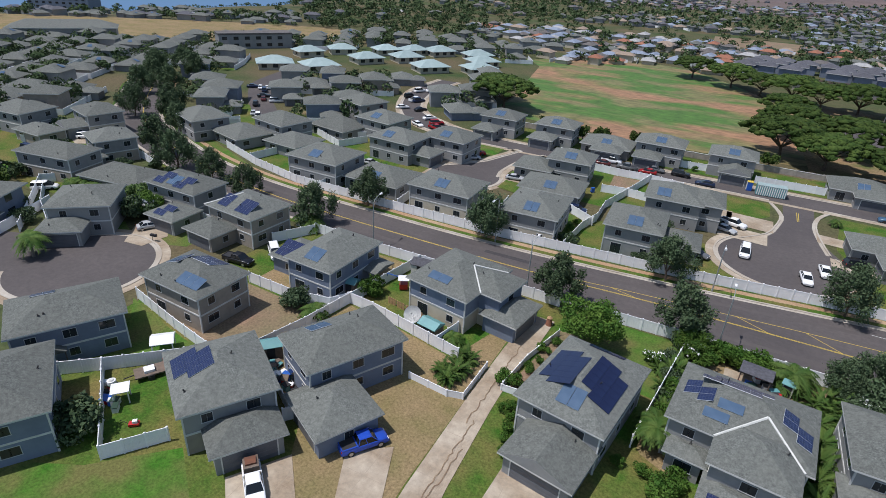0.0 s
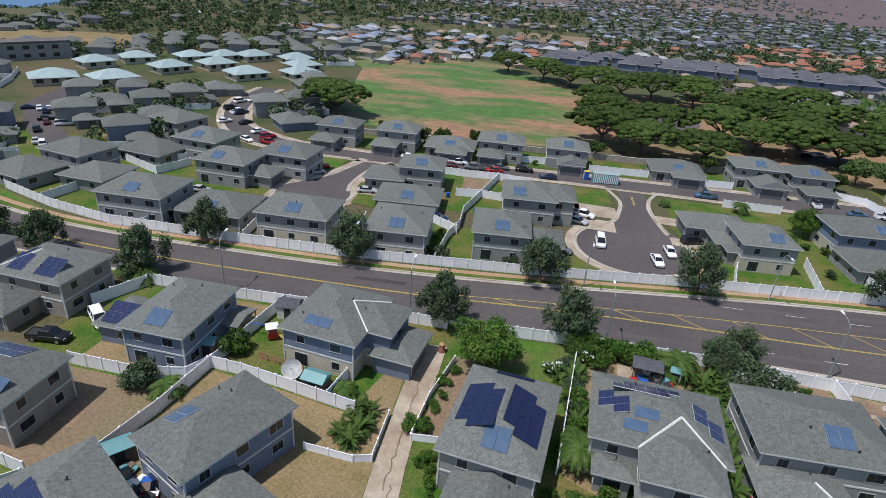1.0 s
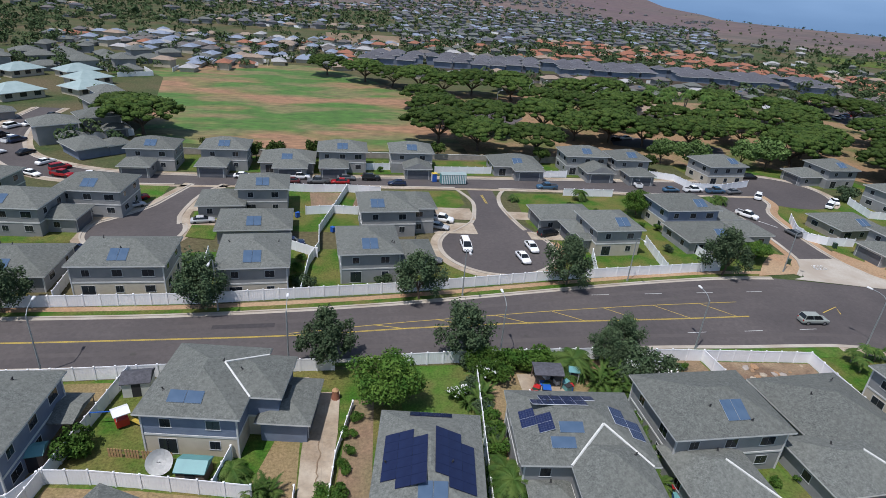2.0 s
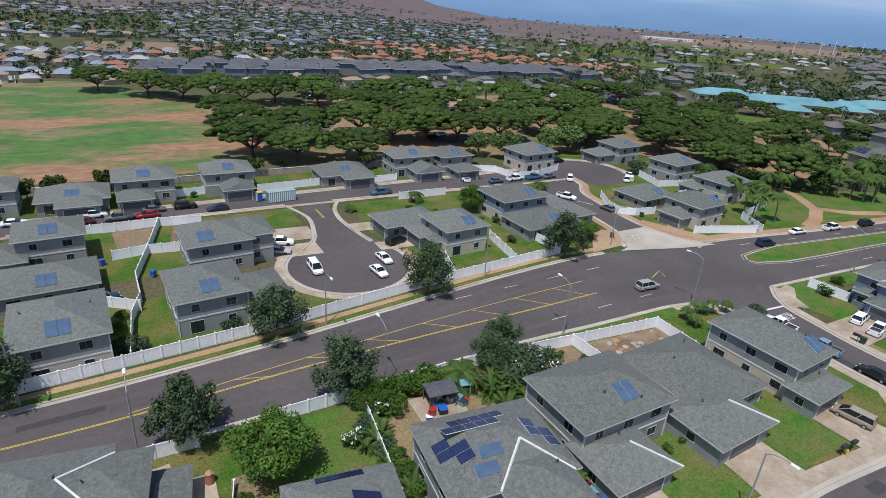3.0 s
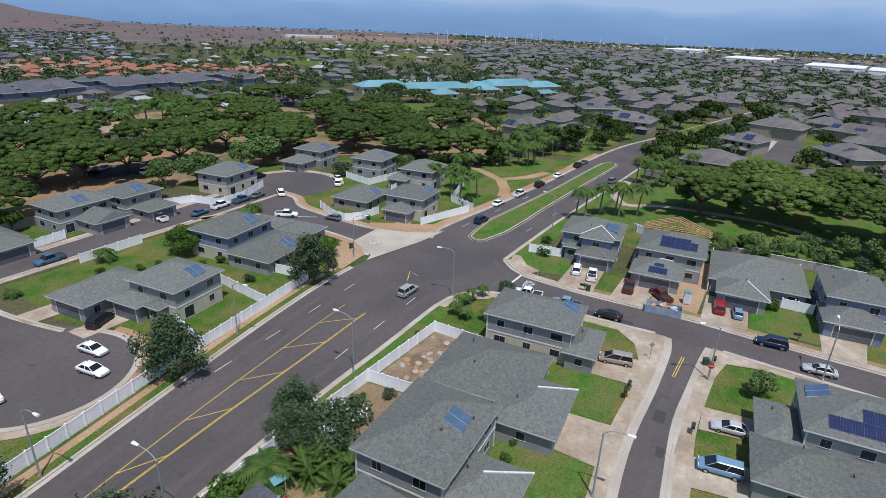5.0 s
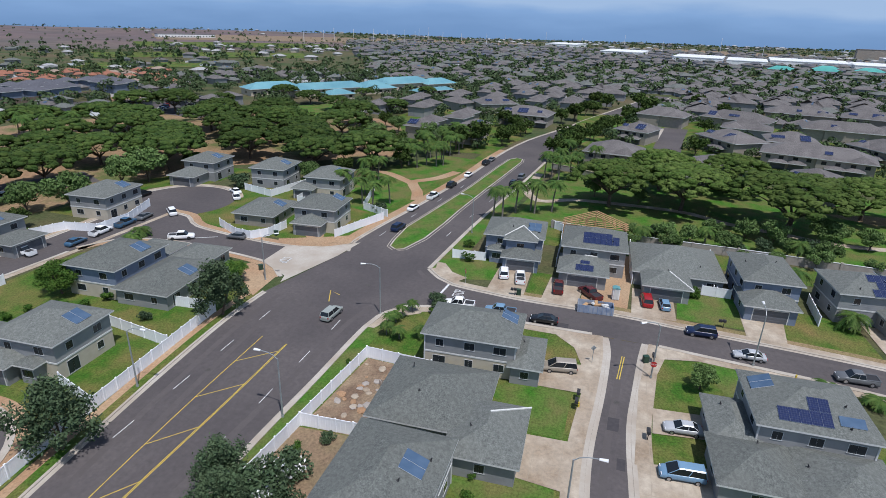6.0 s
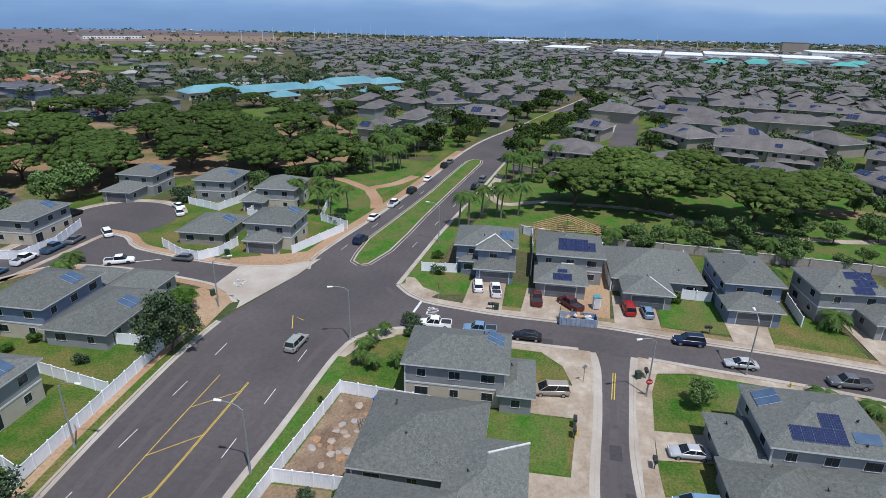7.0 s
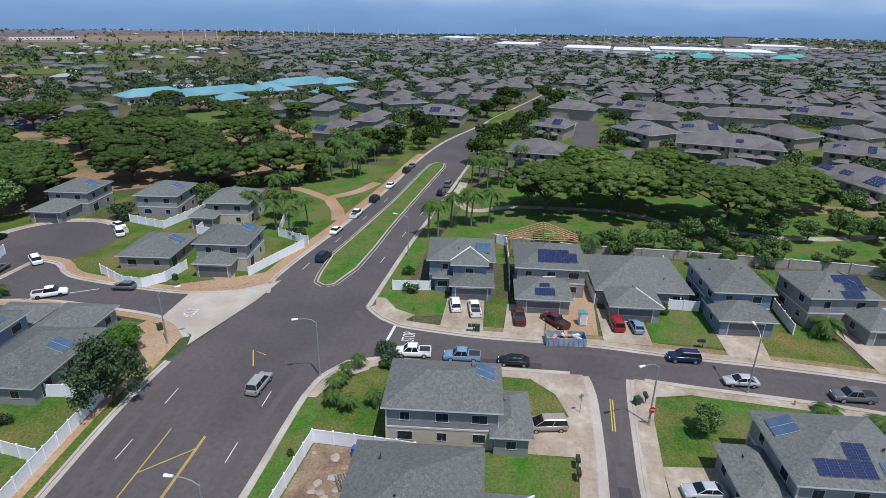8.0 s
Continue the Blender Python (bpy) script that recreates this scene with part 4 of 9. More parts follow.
LABELS = {
    "street": "dark green street tree with a loose crown", "round": "bright green leafy tree with a dense round crown",
    "umbrella": "wide umbrella-shaped shade tree with olive green crown", "far": "rounded green tree among distant houses",
    "spreading": "wide spreading shade tree over a park lawn",
    "light": "pale green tree with an airy crown", "bush": "bright green garden shrub", "darkbush": "dark green rounded garden shrub",
    "cypress": "slim dark green columnar tree",
}


def tree(kind, x, y, s=1.0, v=0, sz=None, z=0.0, label=""):
    t, c = tree_proto(kind, v)
    word = "shrub" if "bush" in kind else "tree"
    distant = math.hypot(x, y) > 110
    root = tagged(new(word, t if distant else None), label or LABELS[kind], word, "planting")
    root.matrix_basis = pose(x, y, z, 0, 0, (x * 37 + y * 91) % 360) @ Matrix.Diagonal((s, s, sz or s, 1))
    if not distant:
        part("trunk", t, root)
    part("crown", c, root)
    return root


def blossom(x, y, s=1.0, v=0, kind="light", label="flowering shrub with white blossom clusters"):
    t, c = tree_proto("darkbush" if kind == "dark" else "bush", v)
    bl = cached(("blossom", v), lambda: leaf_cloud("blossom", crown_blobs(v + 90, 1.25, 1.35, 0.95, 8), 130, 0.13, M_WHITE, v + 9))
    root = tagged(new("flowering_shrub"), label, "shrub", "planting")
    root.matrix_basis = pose(x, y, 0, 0, 0, (x * 37 + y * 91) % 360) @ Matrix.Diagonal((s, s, s, 1))
    part("trunk", t, root)
    part("crown", c, root)
    part("blossom", bl, root, None, "white blossom")
    return root


def frond_mesh(n, length, droop, seed, wide=0.32, m=None, up=0.7):
    """A head of n arching palm fronds, each of many leaflets."""
    rng = random.Random(seed)
    v, f = [], []
    for i in range(n):
        a = 6.283 * i / n + rng.uniform(-0.2, 0.2)
        rise = rng.uniform(-0.15, up)
        ca, sa, ln = math.cos(a), math.sin(a), length * rng.uniform(0.8, 1.1)
        pts = [Vector((ca * ln * s, sa * ln * s, ln * (rise * s - droop * s * s))) for s in [k / 7 for k in range(8)]]
        for k in range(7):
            p, q = pts[k], pts[k + 1]
            w = ln * wide * math.sin(math.pi * min(0.95, (k + 1.0) / 7.6))
            for sd in (-1, 1):
                side = Vector((-sa * sd, ca * sd, 0))
                for j in (0.0, 0.33, 0.66):
                    b0, b1 = p.lerp(q, j), p.lerp(q, j + 0.42)
                    tip = b0.lerp(b1, 0.5) + side * w + (q - p) * 0.9 - Vector((0, 0, w * 0.35))
                    i0 = len(v)
                    v += [b0, b1, tip]
                    f.append((i0, i0 + 1, i0 + 2))
    me = bpy.data.meshes.new("fronds")
    me.from_pydata([tuple(p) for p in v], [], f)
    me.materials.append(m or M_FROND)
    return me


def palm_trunk(h, r, seed):
    rng = random.Random(seed)
    bm = bmesh.new()
    p = Vector((0, 0, -0.2))
    n = 6
    lean = Vector((rng.uniform(-0.08, 0.08), rng.uniform(-0.08, 0.08), 0))
    for i in range(n):
        q = Vector((0, 0, h * (i + 1) / n)) + lean * h * ((i + 1) / n) ** 2
        tube(bm, p, q, r * (1.25 - 0.07 * i), r * (1.15 - 0.07 * i), 8)
        p = q
    return mesh_of(bm, "trunk", M_PALMBARK), p


def palm(x, y, h=6.0, s=1.0, v=0, label="palm tree with a grey trunk and green fronds"):
    tm, top = cached(("palm", h, v), lambda: palm_trunk(h, 0.16, v))
    fm = cached(("fronds", v), lambda: frond_mesh(26, 2.3, 0.85, v, 0.34))
    distant = math.hypot(x, y) > 110
    root = tagged(new("palm_tree", tm if distant else None), label, "palm", "planting")
    root.matrix_basis = pose(x, y, 0, 0, 0, (x * 53 + y * 17) % 360) @ Matrix.Diagonal((s, s, s, 1))
    if not distant:
        part("trunk", tm, root)
    part("fronds", fm, root, Matrix.Translation(top))
    return root


def clump(x, y, s=1.0, v=0, label="low clump of arching green palm fronds"):
    """A trunkless clump of fronds."""
    s = s * 0.8
    fm = cached(("clump", v), lambda: frond_mesh(40, 1.9, 0.85, v + 30, 0.20, None, 1.9))
    root = tagged(new("palm_clump"), label, "palm", "planting")
    root.matrix_basis = pose(x, y, 0, 0, 0, (x * 53 + y * 17) % 360) @ Matrix.Diagonal((s, s, s, 1))
    part("fronds", fm, root, pose(0, 0, 0.5))
    part("stem", cached("clump_stem", lambda: stem_mesh()), root)
    return root


def stem_mesh():
    bm = bmesh.new()
    for k in range(5):
        a = k * 1.256
        tube(bm, (0.12 * math.cos(a), 0.12 * math.sin(a), -0.1), (0.3 * math.cos(a), 0.3 * math.sin(a), 0.9), 0.05, 0.035, 5)
    return mesh_of(bm, "stem", M_PALMBARK)


# ---- vehicles ----
PAINTS = {
    "white": (0.80, 0.80, 0.79), "silver": (0.42, 0.43, 0.44), "black": (0.012, 0.012, 0.014), "red": (0.30, 0.012, 0.015), "navy": (0.012, 0.022, 0.06),
    "blue": (0.02, 0.07, 0.42), "pale_blue": (0.16, 0.27, 0.38), "steel_blue": (0.05, 0.11, 0.18), "tan": (0.30, 0.26, 0.21), "grey": (0.12, 0.125, 0.13),
    "maroon": (0.10, 0.02, 0.02), "olive_silver": (0.30, 0.32, 0.29),
}
PAINT_MATS = {}


def paint(colour):
    if colour not in PAINT_MATS:
        c = PAINTS[colour]
        PAINT_MATS[colour] = mat("car_paint_" + colour, c, tuple(k * 0.93 for k in c), 0.8, rough=0.25, metal=0.0)
    return PAINT_MATS[colour]


def loft(sections, m, name):
    """A closed skin through cross sections, each a list of (x, y, z)."""
    bm = bmesh.new()
    rings = [[bm.verts.new(p) for p in s] for s in sections]
    n = len(rings[0])
    for a, b in zip(rings, rings[1:]):
        for i in range(n):
            bm.faces.new([a[i], a[(i + 1) % n], b[(i + 1) % n], b[i]])
    bm.faces.new(rings[0][::-1])
    bm.faces.new(rings[-1])
    bmesh.ops.recalc_face_normals(bm, faces=bm.faces)
    for f in bm.faces:
        f.smooth = False
    return mesh_of(bm, name, m)


def section(x, w, z0, z1, shoulder=0.12):
    h = w / 2
    half = [(h - 0.10, z0), (h - 0.02, z0 + 0.12), (h, z0 + 0.30), (h - 0.015, z1 - shoulder), (h - 0.06, z1 - 0.03), (h - 0.2, z1 + 0.005)]
    return [(x, y, z) for y, z in half] + [(x, -y, z) for y, z in half[::-1]]


SHAPES = {
    # length, width, (x, top of the body) along it, cabin foot x0 x1, roof x0 x1, roof height, wheel radius
    "sedan": (4.7, 1.8, ((-2.35, 0.72), (-2.2, 0.92), (-1.4, 0.98), (1.0, 0.95), (2.0, 0.82), (2.35, 0.62)), (-1.75, 1.15), (-1.05, 0.25), 1.45, 0.32),
    "suv": (4.8, 1.9, ((-2.4, 0.85), (-2.3, 1.05), (-1.5, 1.08), (1.1, 1.06), (2.1, 0.98), (2.4, 0.72)), (-2.3, 1.2), (-2.0, 0.45), 1.78, 0.37),
    "van": (5.0, 1.95, ((-2.5, 0.85), (-2.4, 1.05), (-1.5, 1.06), (1.4, 1.02), (2.2, 0.86), (2.5, 0.62)), (-2.42, 1.75), (-2.2, 0.6), 1.80, 0.34),
    "pickup": (5.5, 1.95, ((-2.75, 0.90), (-2.7, 1.08), (-0.95, 1.08), (1.3, 1.08), (2.45, 1.0), (2.75, 0.75)), (-0.85, 1.45), (-0.6, 0.75), 1.80, 0.39),
    "hatch": (4.1, 1.75, ((-2.05, 0.75), (-1.95, 0.98), (-1.2, 1.0), (0.9, 0.97), (1.75, 0.84), (2.05, 0.62)), (-1.95, 1.15), (-1.55, 0.2), 1.52, 0.31),
}


def car(kind, colour, x, y, rot, label="", group="parked cars", z=0.04):
    length, width, prof, foot, roof, rh, wr = SHAPES[kind]
    key = (kind, colour)
    belt = sum(p[1] for p in prof[2:4]) / 2

    def body_mesh():
        ends = [(prof[0][0] - 0.0, 0.80, prof[0][1] - 0.12)] + [(px, (0.90, 0.97)[i in (1, len(prof) - 2)] if i in (0, 1, len(prof) - 2, len(prof) - 1) else 1.0, pz) for i, (px, pz) in enumerate(prof)]
        ends = [(px + (0.05 if i == 1 else 0), q, pz) for i, (px, q, pz) in enumerate(ends)] + [(prof[-1][0] + 0.06, 0.78, prof[-1][1] - 0.10)]
        me = loft([section(px, width * q, 0.30, pz) for px, q, pz in ends], paint(colour), "body")
        me.polygons.foreach_set("use_smooth", [True] * (len(me.polygons) - 2) + [False] * 2)
        return me

    def glass_mesh():
        a, b = width / 2 - 0.09, width / 2 - 0.27
        bm = bmesh.new()
        v = [bm.verts.new(p) for p in ((foot[0], -a, belt - 0.02), (foot[1], -a, belt - 0.02), (foot[1], a, belt - 0.02), (foot[0], a, belt - 0.02), (roof[0], -b, rh - 0.06), (roof[1], -b, rh - 0.06), (roof[1], b, rh - 0.06), (roof[0], b, rh - 0.06))]
        for f in ((0, 1, 5, 4), (1, 2, 6, 5), (2, 3, 7, 6), (3, 0, 4, 7), (4, 5, 6, 7)):
            bm.faces.new([v[i] for i in f])
        return mesh_of(bm, "windows", M_CARGLASS)

    def roof_part():
        b = width / 2 - 0.25
        bm = bmesh.new()
        x0, x1 = roof[0] - 0.05, roof[1] + 0.05
        v = [bm.verts.new(p) for p in ((x0, -b, rh - 0.08), (x1, -b, rh - 0.08), (x1, b, rh - 0.08), (x0, b, rh - 0.08), (x0 + 0.15, -b + 0.12, rh), (x1 - 0.15, -b + 0.12, rh), (x1 - 0.15, b - 0.12, rh), (x0 + 0.15, b - 0.12, rh))]
        for f in ((0, 1, 5, 4), (1, 2, 6, 5), (2, 3, 7, 6), (3, 0, 4, 7), (4, 5, 6, 7)):
            bm.faces.new([v[i] for i in f])
        return mesh_of(bm, "roof", paint(colour))

    def pillar(k, sy):
        px, qx = ((foot[0], roof[0]), (foot[1], roof[1]), ((foot[0] + foot[1]) / 2 - 0.1, (roof[0] + roof[1]) / 2 - 0.05))[k]
        bm = bmesh.new()
        tube(bm, (px, sy * (width / 2 - 0.085), belt - 0.03), (qx, sy * (width / 2 - 0.25), rh - 0.06), 0.05, 0.045, 4)
        return mesh_of(bm, "pillar", paint(colour))

    def wheel_mesh():
        bm = bmesh.new()
        tube(bm, (0, -0.11, 0), (0, 0.11, 0), wr, wr, 14)
        return mesh_of(bm, "tyre", M_TYRE)

    def rim_mesh():
        bm = bmesh.new()
        tube(bm, (0, -0.12, 0), (0, 0.12, 0), wr * 0.62, wr * 0.62, 8)
        return mesh_of(bm, "rim", M_RIM)

    names = {"sedan": "saloon car", "suv": "sport utility car", "van": "minivan", "pickup": "pickup truck", "hatch": "hatchback car"}
    root = tagged(new("pickup_truck" if kind == "pickup" else "car"), label or "%s %s standing on the asphalt" % (colour.replace("_", " "), names[kind]), "car", group)
    root.matrix_basis = pose(x, y, z, 0, 0, rot) @ Matrix.Diagonal((0.9, 0.9, 0.92, 1))
    part("body", cached(("body",) + key, body_mesh), root)
    part("cabin_glass", cached(("glass", kind), glass_mesh), root)
    part("roof", cached(("croof",) + key, roof_part), root)
    for k in range(3 if math.hypot(x, y) < 112 else 0):
        for sy in (-1, 1):
            part("pillar", cached(("pillar", k, sy) + key, lambda: pillar(k, sy)), root)
    if kind == "pickup":
        def bed():
            bm = bmesh.new()
            box(bm, -2.6, -0.98, -0.78, 0.78, 1.03, 1.092)
            return mesh_of(bm, "bed", M_DARK)
        part("bed", cached("bed", bed), root)

        def rails():
            bm = bmesh.new()
            for sy in (-1, 1):
                box(bm, -2.68, -0.95, sy * 0.86 - 0.07, sy * 0.86 + 0.07, 1.0, 1.17)
            box(bm, -2.72, -2.62, -0.86, 0.86, 1.0, 1.17)
            return mesh_of(bm, "bed_rail", paint(colour))
        part("bed_rail", cached(("rail", colour), rails), root)
    if math.hypot(x, y) > 165:
        return root
    wm, rmesh = cached(("tyre", wr), wheel_mesh), cached(("rim", wr), rim_mesh)
    for sx in (-0.31, 0.31):
        for sy in (-1, 1):
            w = part("wheel", wm, root, pose(sx * length, sy * (width / 2 - 0.095), wr))
            if math.hypot(x, y) < 112:
                part("rim", rmesh, w)
    if math.hypot(x, y) > 125:
        return root
    hz = 0.68 if kind in ("sedan", "hatch") else 0.82
    hl = cached(("hl", kind), lambda: box_mesh("headlight", M_HEADLAMP, -0.06, 0.04, -0.2, 0.2, -0.07, 0.07))
    tl = cached(("tl", kind), lambda: box_mesh("tail_light", M_TAIL, -0.04, 0.06, -0.1, 0.1, -0.12, 0.12))
    for sy in (-1, 1):
        part("headlight", hl, root, pose(length / 2 - 0.09, sy * (width / 2 - 0.33), hz - 0.05))
        part("tail_light", tl, root, pose(-length / 2 + 0.04, sy * (width / 2 - 0.22), hz + 0.02))
    return root


# ---- street furniture ----
def street_lamp(x, y, rot, h=8.4, arm=2.2):
    """A tapering pole whose arm reaches towards local +x."""
    def pole():
        bm = bmesh.new()
        tube(bm, (0, 0, 0), (0, 0, h - 0.6), 0.11, 0.075, 8)
        tube(bm, (0, 0, 0), (0, 0, 0.3), 0.18, 0.16, 8)
        return mesh_of(bm, "pole", M_LAMP_POLE)

    def arm_mesh():
        bm = bmesh.new()
        pts = [Vector((0, 0, h - 0.7)), Vector((0.5, 0, h - 0.25)), Vector((1.2, 0, h - 0.02)), Vector((arm, 0, h + 0.05))]
        for a, b in zip(pts, pts[1:]):
            tube(bm, a, b, 0.05, 0.045, 6)
        return mesh_of(bm, "arm", M_LAMP_POLE)

    def head():
        bm = bmesh.new()
        tube(bm, (arm - 0.1, 0, h + 0.05), (arm + 0.65, 0, h + 0.05), 0.11, 0.16, 8)
        bmesh.ops.scale(bm, vec=(1, 1.2, 0.8), space=Matrix.Translation((-arm, 0, -h - 0.05)), verts=bm.verts)
        return mesh_of(bm, "lamp_head", M_WHITE)
    root = tagged(new("street_lamp"), "tall grey steel street lamp with a curved arm", "street lamp", "street lamps")
    root.matrix_basis = pose(x, y, 0, 0, 0, rot)
    part("pole", cached(("pole", h), pole), root)
    a = part("arm", cached(("arm", h, arm), arm_mesh), root)
    part("lamp_head", cached(("head", h, arm), head), a)
    return root


# ---- verges, paths, lawns and drives ----
strip("verge", nw, 0.32, 1.5, 0.06, M_LAWN, 0, "narrow strip of patchy grass along the kerb", "verge")
strip("pavement", nw, 1.5, 2.6, 0.065, M_SAND, 0, "sandy footpath along the fence", "path")
strip("verge", [p for p in ne if p.x < 190], 0.32, 2.6, 0.06, M_SAND, 0, "bare sandy verge", "verge")
strip("verge", [p for p in ne if p.x < 215], 2.6, 5.5, 0.055, M_LAWN, 0, "grass verge beside the avenue", "verge")
strip("verge", se, -0.32, -4.0, 0.06, M_GREEN, 0, "green grass verge beside the avenue", "verge")
strip("verge", [p for p in sw if p.x > 25], -0.32, -2.75, 0.06, M_GREEN, 0, "green grass verge along the kerb", "verge")
strip("verge", [p for p in sw if p.x < 26], -0.32, -1.0, 0.06, M_LAWN, 0, "narrow grass verge", "verge")
strip("pavement", ssw, -0.3, -1.8, 0.07, M_CONCRETE, 0, "pale concrete pavement", "pavement")
strip("pavement", ssw2, -0.3, -1.7, 0.07, M_CONCRETE, 0, "pale concrete pavement", "pavement")
strip("pavement", sse, 0.3, 1.7, 0.07, M_CONCRETE, 0, "pale concrete pavement", "pavement")
strip("verge", sse[8:], 1.7, 2.9, 0.068, M_DRYGRASS, 0, "dry grass strip", "verge")
strip("pavement", LANE_N, -0.5, -2.3, 0.072, M_CONCRETE, 0, "pale stained concrete pavement", "pavement")
strip("pavement", LANE_S, 0.5, 2.2, 0.072, M_CONCRETE, 0, "pale stained concrete pavement", "pavement")
strip("pavement", NS_N, 0.3, 1.6, 0.07, M_CONCRETE, 0, "pale concrete pavement", "pavement")
strip("pavement", NS_S, -0.3, -1.5, 0.07, M_CONCRETE, 0, "pale concrete pavement", "pavement")
strip("pavement", XR_W, -0.3, -1.6, 0.07, M_SAND, 0, "sandy pavement", "pavement")
strip("pavement", XR_E, 0.3, 2.0, 0.07, M_SAND, 0, "sandy pavement", "pavement")
strip("pavement", [Vector((*p, 0)) for p in circle(15, 106, 10.8, 262, 372, 30)], -0.3, -1.7, 0.072, M_SAND, 0, "sandy footpath round the turning circle", "path")
for cx, cy, cr, a0, a1 in ((15, 106, 10.8, 140, 262), (-48.8, 113.2, 8.2, 148, 385), (98.5, 139.5, 12.5, -60, 160), (-79, 44, 10.5, -135, 150)):
    strip("pavement", [Vector((*p, 0)) for p in circle(cx, cy, cr, a0, a1, 40)], -0.3, -1.6, 0.07, M_CONCRETE, 0, "pale concrete pavement round the turning circle", "pavement")
strip("pavement", NECK_W, 0.3, 1.7, 0.07, M_CONCRETE, 0, "pale concrete pavement", "pavement")
strip("pavement", NECK_E, -0.3, -1.7, 0.07, M_CONCRETE, 0, "pale concrete pavement", "pavement")
LAID = []


def patch(name, outline, m, lab):
    """A lawn, yard or paved area; each later one lies a hair above those before it."""
    i = len(LAID)
    LAID.append(name)
    z = 0.076 + 0.0004 * i if m is M_CONCRETE or m is M_KERB or name == "pavement" else 0.010 + 0.0009 * i
    return sheet(name, outline, z, m, lab, name.replace("_", " "))


patch("lawn", [(-62, 10), (-40, -8), (20, 6), (62, 8), (65.6, 30), (65.8, 48), (65.6, 66), (56, 71.4), (0, 71.8), (-60, 71.2), (-64, 44)], M_LAWN, "patchy grass of the gardens between the houses")
patch("lawn", [(-46, 87), (-46, 104), (64, 110), (64, 97), (24, 93.5), (-6, 89.8)], M_LAWN, "patchy lawns behind the fence")
patch("lawn", [(-135, 106), (-135, 130), (-60, 136), (-56, 90), (-75, 89.5), (-105, 97)], M_LAWN, "patchy lawns among the houses")
patch("lawn", [(-58, 147.5), (70, 148.5), (72, 160), (-58, 160)], M_LAWN, "front lawns along the street")
patch("lawn", [(-36, 114), (-36, 136), (13, 136.4), (13, 128), (4, 118), (2, 112)], M_LAWN, "lawns beside the turning circle")
patch("lawn", [(24, 118), (26, 135.5), (64, 134.5), (72, 128), (71, 98), (30, 98)], M_LAWN, "lawns beside the turning circle")
patch("lawn", [(86, 128), (84, 96), (90, 90), (128, 88), (128, 134), (112, 134)], M_LAWN, "lawns among the houses")
patch("lawn", [(80, 150), (80, 160), (130, 160), (130, 140), (112, 143), (104, 154)], M_LAWN, "lawns among the houses")
patch("lawn", [(-54, 16), (-35, 2), (-16, 14), (-20, 26), (-31, 22), (-38, 27), (-44, 21)], M_GREEN, "mown green lawn before the houses")
patch("lawn", [(-26.5, 34.5), (-22.5, 36), (-22, 30), (-26, 25)], M_LAWN, "patchy lawn before the houses")
patch("lawn", [(-65, 42), (-55, 39.7), (-47.5, 38.3), (-55, 30.5), (-57, 31), (-58, 36)], M_GREEN, "bright green lawn by the fence")
patch("lawn", [(-113.8, 95.2), (-111, 98.6), (-98, 93.5), (-87.4, 89.2), (-87.1, 86.9), (-100, 90)], M_GREEN, "bright green lawn along the avenue")
patch("lawn", [(-89, 49.5), (-87, 57), (-83, 55), (-84.5, 48.5)], M_GREEN, "bright green front lawn")
patch("lawn", [(-78.8, 57), (-77.5, 62.5), (-71.5, 63.3), (-71.2, 56.2), (-75, 54.6)], M_GREEN, "bright green front lawn")
patch("lawn", [(-160, 92), (-125, 78), (-92, 74), (-92, 60), (-115, 57), (-160, 66)], M_LAWN, "patchy gardens by the bend of the avenue")
patch("driveway", [(-137.5, 80), (-133.5, 82), (-128, 86), (-126, 83), (-133, 78)], M_CONCRETE, "concrete drive before a garage")
patch("driveway", [(-84, 56.5), (-80.2, 60), (-76.5, 57), (-77, 52.5), (-80.5, 52)], M_CONCRETE, "concrete drive with a parked car")
patch("yard", [(-54.2, 30.6), (-47.2, 37.8), (-41, 30), (-39.5, 27.4), (-43.2, 22.4)], M_LAWN, "worn grass yard full of gear")
patch("yard", [(-61, 41.5), (-47, 38.8), (-42.5, 42), (-41, 48.7), (-39.8, 55.5), (-46, 52.6), (-55, 53), (-62, 50)], M_DIRT, "bare red-brown dirt yard")
patch("yard", [(-42.2, 42), (-40.5, 48.7), (-39.2, 56.2), (-30.9, 55), (-21.5, 53), (-24, 44), (-31.9, 35.6)], M_DRYGRASS, "dry ochre grass yard")
patch("yard", [(-39.2, 57), (-37, 70.8), (-20, 71.2), (-20, 62), (-22, 54)], M_LAWN, "patchy grass yard with toys")
patch("yard", [(-55, 54), (-41, 54.4), (-39.8, 57), (-38.5, 63.3), (-37.2, 70.8), (-54, 71)], M_DRYGRASS, "dry yard beside a blue house")
patch("yard", [(-31, 36), (-24.5, 44), (-22, 53), (-19.6, 61), (-17.3, 61), (-17.2, 34), (-16.6, 24), (-21, 20), (-27, 29)], M_DRYGRASS, "dry grass beside the concrete drive")
patch("lawn", [(-14.6, 34), (-15.2, 50), (-11.5, 50.5), (-11, 41), (-9.4, 38), (-9.3, 34)], M_LAWN, "patchy lawn beside the drive")
patch("yard", [(-14, 51.5), (-12, 66), (-9.5, 66), (-10.5, 50.5)], M_DIRT, "planted strip of red soil")
patch("lawn", [(-6, 59), (-7, 71.4), (3.0, 71.6), (1.6, 58.5)], M_GREEN, "bright green back lawn")
patch("yard", [(1.0, 50), (3.2, 70), (19, 71), (18.5, 60), (3.5, 46)], M_DRYGRASS, "dry grass of a back garden")
